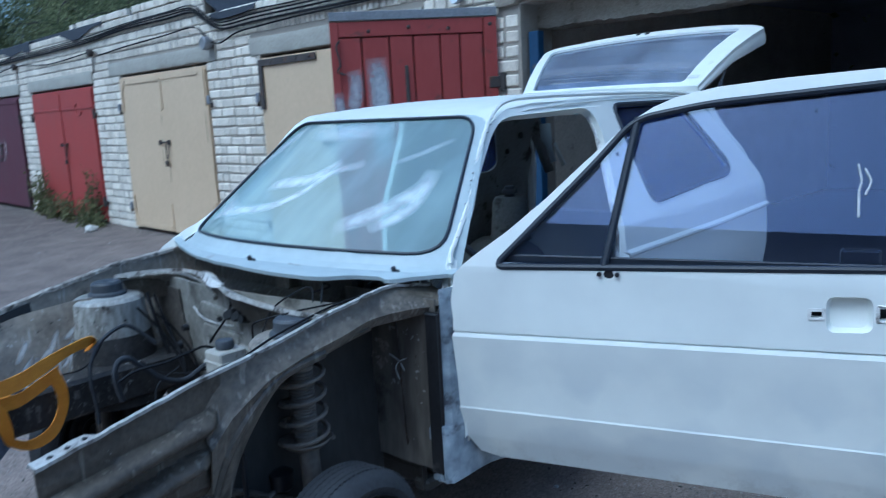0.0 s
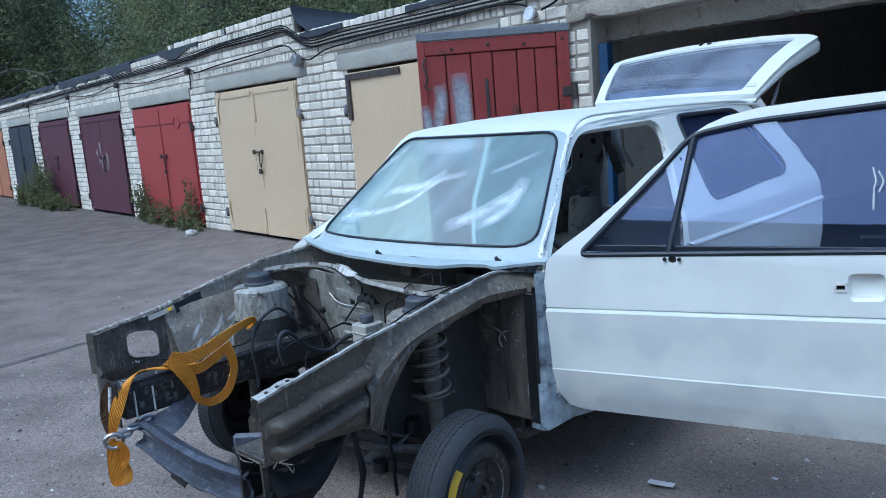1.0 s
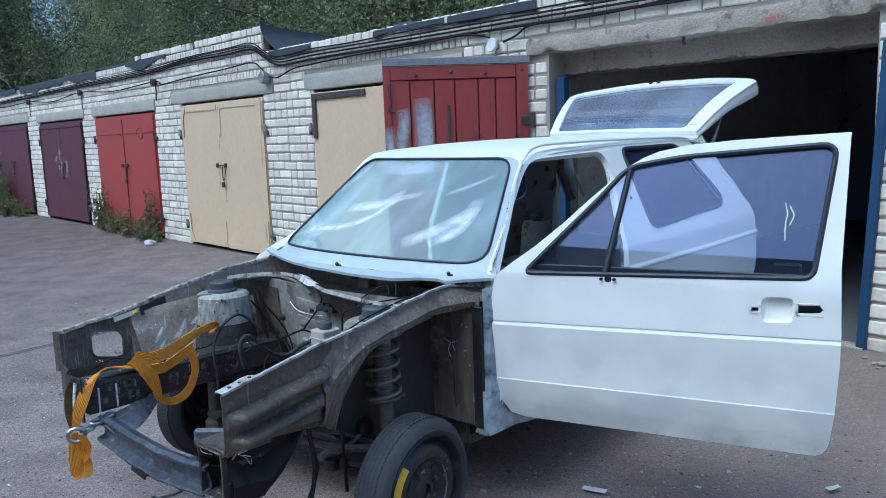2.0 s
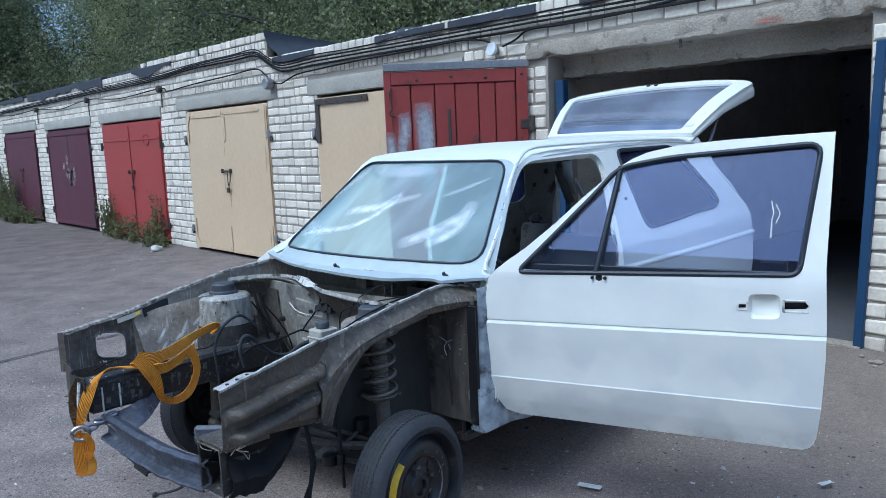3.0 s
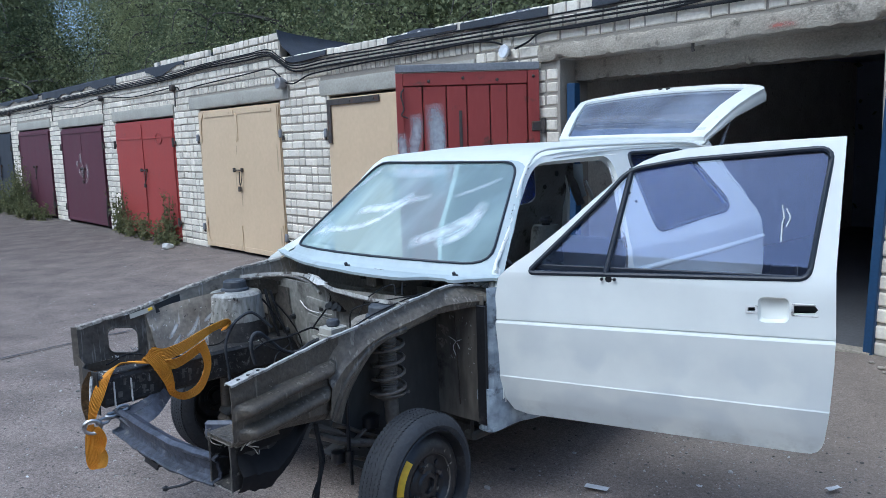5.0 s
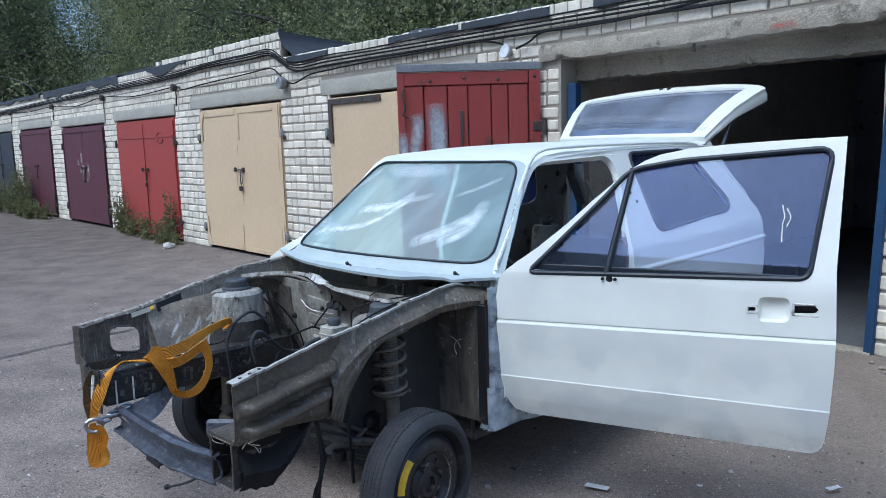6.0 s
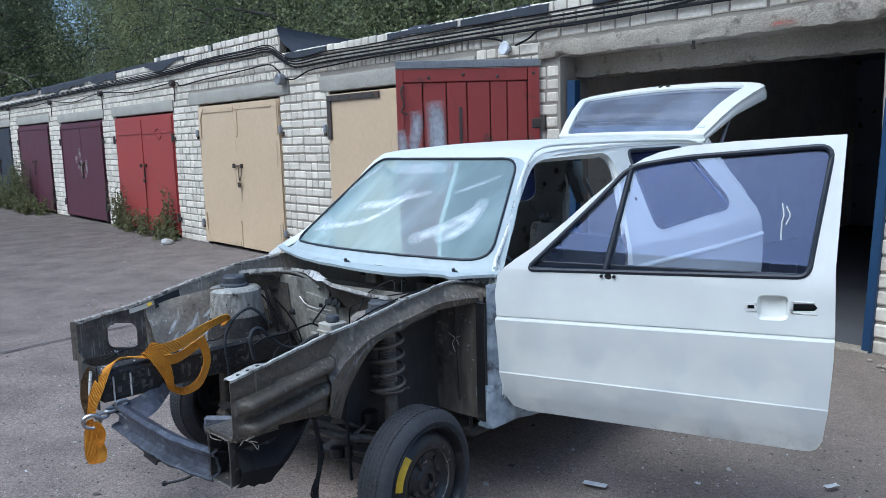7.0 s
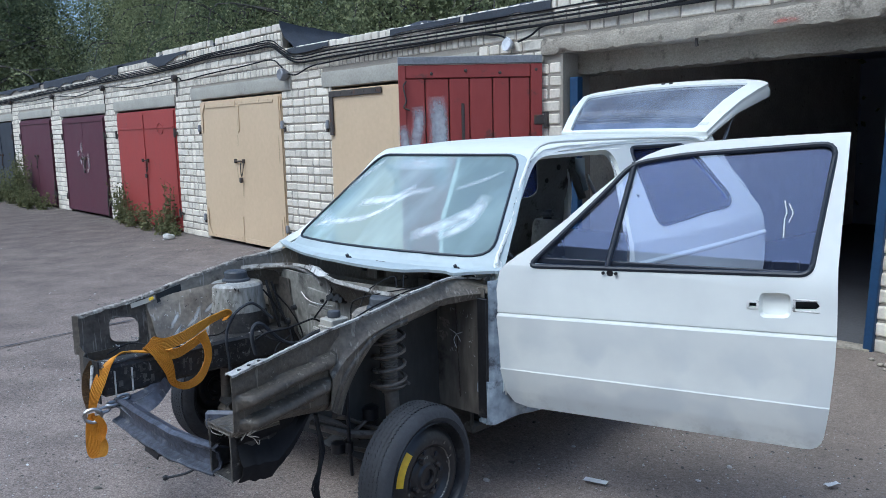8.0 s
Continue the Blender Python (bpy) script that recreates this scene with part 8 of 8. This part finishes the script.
# thin stray wires
rng = random.Random(15)
for pts in ([(0.05, -0.33, 0.62), (0.10, -0.28, 0.55), (0.18, -0.22, 0.53), (0.24, -0.10, 0.56)], [(0.16, 0.22, 0.70), (0.10, 0.30, 0.78), (0.05, 0.40, 0.83), (0.10, 0.50, 0.86), (0.20, 0.56, 0.87)]):
    bm = bmesh.new()
    tube(bm, curve([C(*q) for q in pts], 6), 0.0028, 6)
    part("wire", bm, "cable", CAR)
# ---- trees behind the garages ----
def leaf_quads(bm_verts, faces, centre, spread, count, size, rng, droop=0.0):
    for _ in range(count):
        c = centre + Vector((rng.gauss(0, spread), rng.gauss(0, spread), rng.gauss(0, spread * (1 + droop))))
        a = Vector((rng.uniform(-1, 1), rng.uniform(-1, 1), rng.uniform(-1, 1))).normalized()
        b = a.cross(Vector((rng.uniform(-1, 1), rng.uniform(-1, 1), rng.uniform(-1, 1)))).normalized()
        s = size * rng.uniform(0.6, 1.4)
        k = len(bm_verts)
        bm_verts += [c - a * s, c + b * s * 0.55, c + a * s, c - b * s * 0.55]
        faces.append((k, k + 1, k + 2, k + 3))


def tree(seed, height, width):
    rng = random.Random(seed)
    t = thing("tree", pose(0, 0, 0), "tall dark green birch behind the garages", "tree", "trees behind the garages")
    bm = bmesh.new()
    trunk = curve([(0, 0, -0.2), (rng.uniform(-0.2, 0.2), rng.uniform(-0.2, 0.2), height * 0.35), (rng.uniform(-0.5, 0.5), rng.uniform(-0.5, 0.5), height * 0.7), (rng.uniform(-0.8, 0.8), 0, height)], 5)
    tube(bm, trunk, [0.17 * (1 - 0.85 * i / (len(trunk) - 1)) for i in range(len(trunk))], 8)
    verts, faces = [], []
    for i in range(40):
        f = rng.uniform(0.14, 0.98)
        base = Vector(trunk[min(int(f * (len(trunk) - 1)), len(trunk) - 1)])
        ang = rng.uniform(0, 2 * math.pi)
        reach = width * (1.05 - 0.65 * f) * rng.uniform(0.55, 1.1)
        tip = base + Vector((math.cos(ang) * reach, math.sin(ang) * reach, reach * rng.uniform(-0.15, 0.5)))
        mid = (base + tip) / 2 + Vector((0, 0, 0.3))
        line = curve([base, mid, tip, tip + Vector((math.cos(ang) * 0.3, math.sin(ang) * 0.3, -0.7))], 3)
        tube(bm, line, [0.05 * (1 - 0.8 * k / (len(line) - 1)) for k in range(len(line))], 5)
        for q in line[2:]:
            for _ in range(2):
                c = q + Vector((rng.gauss(0, 0.30), rng.gauss(0, 0.30), rng.gauss(-0.25, 0.40)))
                leaf_quads(verts, faces, c, 0.20, 62, 0.043, rng, 1.7)
    part("trunk", bm, "bark", t)
    me = bpy.data.meshes.new("crown")
    me.from_pydata([tuple(v) for v in verts], [], faces)
    me.materials.append(M["leaf"])
    crown = new("crown", me)
    crown.parent = t
    return t


TREES = [tree(11, 10.6, 3.4), tree(12, 9.9, 3.2), tree(13, 11.2, 3.6)]
rng = random.Random(7)
spots = []
for row, (y, step) in enumerate(((10.5, 3.3), (15.0, 3.4), (20.5, 4.4))):
    x = -57.0 + row * 1.3
    while x < 10 + row * 2:
        if rng.random() > (0.0, 0.30, 0.50)[row] and not (row == 0 and -44.4 < x < -37.6) and not (row == 1 and -60.0 < x < -51.0):
            spots.append((x + rng.uniform(-0.7, 0.7), y + rng.uniform(-1, 1)))
        x += step
spots += [(-34.5, 3.0), (-37.0, 4.0), (-41.0, 1.5), (-45.0, 5.0), (-49.0, 0.0), (-54.0, 3.5), (-61.0, 8.0), (-65.0, 12.0)]
# a thin place in the wood lets the sky through
spots = [(x, y) for x, y in spots if not (-39.0 < x < -33.0 and 9.5 < y < 12.0) and not (-49.5 < x < -47.9 and 14.0 < y < 16.5)]
for i, (x, y) in enumerate(spots):
    m = pose(x, y, 0, 0, 0, rng.uniform(0, 360)) @ Matrix.Scale(1.35 if y < 9 else 1.25 if x < -30 else 1.0, 4)
    if i < 3:
        TREES[i].matrix_basis = m
    else:
        copy_thing(TREES[i % 3], m)


# ---- weeds along the foot of the wall ----
def weed(x, y, h, n, seed, label):
    rng = random.Random(seed)
    w = thing("weed", pose(x, y, 0), label, "weed", "weeds along the wall")
    bm = bmesh.new()
    verts, faces = [], []
    for _ in range(n):
        a, r = rng.uniform(0, 6.28), rng.uniform(0, 0.18)
        b0 = Vector((math.cos(a) * r, math.sin(a) * r * 0.6, 0))
        hh = h * rng.uniform(0.45, 1.0)
        tip = b0 + Vector((rng.gauss(0, 0.12) * hh, rng.gauss(0, 0.10) * hh, hh))
        tube(bm, [b0, (b0 + tip) / 2 + Vector((rng.gauss(0, 0.02), 0, 0)), tip], [0.005, 0.004, 0.002], 4)
        for k in range(int(15 * hh) + 4):
            f = rng.uniform(0.12, 1)
            leaf_quads(verts, faces, b0.lerp(tip, f), 0.035, 2, 0.035 * (1.25 - 0.6 * f), rng)
    part("stalk", bm, "weed", w)["kind"] = "stuff"
    me = bpy.data.meshes.new("foliage")
    me.from_pydata([tuple(v) for v in verts], [], faces)
    me.materials.append(M["weed"])
    lv = new("foliage", me)
    lv.parent = w
    lv["kind"] = "stuff"


for i, (x, y, h, n) in enumerate([(-4.55, -0.12, 1.0, 9), (-4.3, -0.2, 0.7, 10), (-3.9, -0.22, 0.45, 9), (-3.4, -0.2, 0.5, 10), (-3.05, -0.25, 0.45, 8), (-2.65, -0.2, 0.4, 8), (-2.35, -0.14, 0.85, 10), (-2.2, -0.3, 0.5, 9), (-1.85, -0.25, 0.22, 8),
                                  (-12.0, -0.3, 0.6, 9), (-11.3, -0.25, 1.2, 12), (-10.8, -0.2, 1.3, 12), (-10.4, -0.35, 0.8, 12), (-9.9, -0.4, 0.6, 12), (-9.3, -0.35, 0.5, 12), (-8.9, -0.3, 0.45, 9), (-12.9, -0.3, 0.9, 10), (-11.0, -0.30, 1.45, 16), (-10.6, -0.45, 1.1, 16), (-11.6, -0.4, 0.9, 16), (-10.1, -0.5, 0.55, 16), (-9.5, -0.5, 0.42, 16), (-12.4, -0.5, 0.6, 16)]):
    weed(x, y, h, n, 50 + i, "dusty green weeds growing at the foot of the wall")
bm = bmesh.new()
bmesh.ops.create_icosphere(bm, subdivisions=3, radius=0.075)
for v in bm.verts:
    v.co *= 1 + 0.45 * noise.noise(v.co * 17) + 0.12 * noise.noise(v.co * 45)
    v.co.z *= 0.6
tagged(finish("stone", bm, "stone", place=pose(-1.6, -0.46, 0.035)), "pale broken stone lying by the weeds", "stone")
for x, y, r, s in ((8.0, -2.45, 20, 0.05), (8.69, -1.78, 70, 0.035), (8.30, -2.15, 10, 0.012), (3.9, -3.3, 40, 0.02), (6.1, -4.2, 0, 0.012)):
    bm = sheet([[(s * (i / 4 - 0.5) * 2, s * 0.35 * (j - 1), 0.008 + 0.02 * abs(noise.noise((i, j, x * 9)))) for i in range(5)] for j in range(3)], 0.002)
    tagged(finish("litter", bm, "paper", place=pose(x, y, 0.006, 0, 0, r)), "torn pale scrap of plastic on the ground", "litter")
# ---- grit on the asphalt ----
rng = random.Random(31)
verts, faces = [], []
for _ in range(16000):
    x, y = rng.uniform(-6, 10.5), rng.uniform(-5.2, 0.0)
    if rng.random() < 0.7:
        x, y = rng.uniform(3.5, 9.5), rng.uniform(-4.8, -0.5)
    s = rng.choice((0.002, 0.0025, 0.003, 0.004, 0.006)) * rng.uniform(0.7, 1.3)
    a = rng.uniform(0, 6.28)
    k = len(verts)
    z = 0.008 * noise.noise((x * 0.7, y * 0.7, 0)) - 0.006 - 0.001 if y < -0.2 else 0.0
    verts += [(x + s * math.cos(a + j * 1.571) * rng.uniform(0.7, 1.3), y + s * math.sin(a + j * 1.571) * rng.uniform(0.7, 1.3), z) for j in range(4)] + [(x, y, z + s * 0.9)]
    faces += [(k + j, k + (j + 1) % 4, k + 4) for j in range(4)]
me = bpy.data.meshes.new("grit")
me.from_pydata(verts, [], faces)
me.materials.append(M["grit"])
tagged(new("grit", me), "pale grit and sand grains on the asphalt", "gravel", kind="stuff")

# loose stones, clods and scraps over the yard
rng = random.Random(93)
for name, mat, count, low, high, label in (("pebbles", "grit", 260, 0.006, 0.016, "scattered pale pebbles on the asphalt"), ("clods", "bark", 110, 0.007, 0.016, "dark crumbs of earth and bark on the asphalt"), ("crumbs", "bark", 3600, 0.003, 0.0065, "dark loose grains on the asphalt")):
    verts, faces = [], []
    for _ in range(count):
        x, y = rng.uniform(-3, 9.6), rng.uniform(-4.9, -0.3)
        if rng.random() < 0.45:
            x, y = rng.uniform(4.0, 9.4), rng.uniform(-4.6, -1.0)
        r = rng.uniform(low, high) * rng.choice((0.6, 0.8, 1.0))
        z = 0.008 * noise.noise((x * 0.7, y * 0.7, 0)) - 0.006
        k, a, st = len(verts), rng.uniform(0, 6.28), rng.uniform(1.0, 1.8)
        for rr, zz in ((1.0, 0.0), (0.8, 0.45), (0.3, 0.75)):
            for j in range(6):
                u, v = rr * r * math.cos(j * 1.047) * st * rng.uniform(0.75, 1.2), rr * r * math.sin(j * 1.047) * rng.uniform(0.75, 1.2)
                verts.append((x + u * math.cos(a) - v * math.sin(a), y + u * math.sin(a) + v * math.cos(a), z + zz * r))
        for b in (0, 6):
            faces += [(k + b + j, k + b + (j + 1) % 6, k + b + 6 + (j + 1) % 6, k + b + 6 + j) for j in range(6)]
        faces.append(tuple(k + 12 + j for j in range(6)))
    me = bpy.data.meshes.new(name)
    me.from_pydata(verts, [], faces)
    me.materials.append(M[mat])
    tagged(new(name, me), label, "gravel", kind="stuff")

# the yard rises to the garage floor beside the car, crumbling at the edge
def apron(x, y):
    """Height of the ramp before the open garage."""
    rise = min(max((y + 1.15) / 0.95, 0), 1) * min(max((x - 7.62) / 0.18, 0), 1) * min(max((9.9 - x) / 0.9, 0), 1)
    return 0.115 * rise * rise * (3 - 2 * rise) - 0.03 * (1 - min(rise * 6, 1)) - 0.004 + 0.010 * rise * noise.noise((x * 5, y * 5, 2)) + 0.006 * rise * noise.noise((x * 19, y * 19, 6))


rows = [[(7.6 + 2.3 * i / 46, y, apron(7.6 + 2.3 * i / 46, y)) for i in range(47)] for y in [-1.2 + 1.2 * k / 24 for k in range(25)]]
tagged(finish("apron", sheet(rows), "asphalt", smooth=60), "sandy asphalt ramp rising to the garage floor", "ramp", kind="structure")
bm = bmesh.new()
rows = []
for i in range(25):
    x = OPEN_W + (OPEN_E - OPEN_W) * i / 24
    e = 0.03 * noise.noise((x * 3, 0, 0)) + 0.02 * noise.noise((x * 11, 0, 4))
    rows.append([(x, 0.06, 0.129), (x, -0.02, 0.132 + 0.006 * noise.noise((x * 9, 1, 0))), (x, -0.05 + e, 0.122 + 0.006 * noise.noise((x * 9, 5, 0))), (x, -0.06 + e, -0.01)])
sheet(rows, 0, bm)
tagged(finish("threshold", bm, "concrete", smooth=50), "crumbling concrete threshold of the open garage", "threshold", kind="structure")
rng = random.Random(61)
for k in range(14):
    bm = bmesh.new()
    r = rng.uniform(0.008, 0.026)
    bmesh.ops.create_icosphere(bm, subdivisions=2, radius=r)
    for v in bm.verts:
        v.co *= 1 + 0.4 * noise.noise(v.co * (0.6 / r) + Vector((k, 0, 0)))
        v.co.z *= 0.55
    x, y = rng.uniform(7.75, 8.6), rng.uniform(-0.5, -0.12)
    tagged(finish("rubble", bm, "concrete", place=pose(x, y, apron(x, y) + r * 0.35, 0, 0, rng.uniform(0, 360))), "broken lump of grey concrete by the threshold", "rubble", "rubble by the threshold")

# earth and dead leaves gathered along the foot of the gates
rng = random.Random(83)
for name, mat, count, big, label in (("wall_litter", "bark", 1500, 0.016, "dark earth and dead leaves along the foot of the wall"), ("wall_grit", "grit", 1300, 0.011, "pale crumbs of mortar along the foot of the wall")):
    verts, faces = [], []
    for _ in range(count):
        x, y = rng.uniform(-13, 2.0), -0.04 - abs(rng.gauss(0, 0.38))
        s = big * rng.uniform(0.25, 1.0)
        k, a = len(verts), rng.uniform(0, 6.28)
        z = 0.008 * noise.noise((x * 0.7, y * 0.7, 0)) - 0.006 if y < -0.2 else 0.0
        verts += [(x + s * math.cos(a + j * 1.571) * rng.uniform(0.5, 1.4), y + s * math.sin(a + j * 1.571) * rng.uniform(0.4, 1.1), z + 0.001 + s * rng.uniform(0, 0.25)) for j in range(4)] + [(x, y, z + s * 0.55)]
        faces += [(k + j, k + (j + 1) % 4, k + 4) for j in range(4)]
    me = bpy.data.meshes.new(name)
    me.from_pydata(verts, [], faces)
    me.materials.append(M[mat])
    tagged(new(name, me), label, "litter", kind="stuff")
# ---- brick faces: the nearest as pieces, the rest joined ----
FULL = {round(v, 4): brick_mesh(v) for v in (BRICK_L, 0.12)}
rng = random.Random(9)
verts, faces, made = [], [], 0
for x, z, length in BRICKS:
    y = rng.uniform(-0.004, 0.004)
    z += rng.uniform(-0.002, 0.002)
    if made < 300 and 1.0 < x < 5.8 and length in FULL:
        ob = new("brick", FULL[length])
        ob.parent = wall_north
        ob.matrix_basis = pose(x, y, z, 0, rng.uniform(-0.9, 0.9), rng.uniform(-0.8, 0.8)) @ Matrix.Diagonal((rng.uniform(0.965, 1.01), 1, rng.uniform(0.93, 1.01), 1))
        made += 1
        continue
    k, e = len(verts), 0.009
    j = [rng.uniform(-0.002, 0.006) for _ in range(8)]
    for yy, i in ((y, e), (y + 0.006, 0), (y + 0.05, 0)):
        verts += [(x + i + j[0], yy, z + i + j[1]), (x + length - i - j[2], yy, z + i + j[3]), (x + length - i - j[4], yy, z + BRICK_H - i - j[5]), (x + i + j[6], yy, z + BRICK_H - i - j[7])]
    faces.append((k, k + 1, k + 2, k + 3))
    for a in (0, 4):
        faces += [(k + a + j, k + a + 4 + j, k + a + 4 + (j + 1) % 4, k + a + (j + 1) % 4) for j in range(4)]
me = bpy.data.meshes.new("brick_courses")
me.from_pydata(verts, [], faces)
me.materials.append(M["brick_rest"])
rest = new("brick_courses", me)
rest.parent = wall_north
rest["kind"] = "stuff"
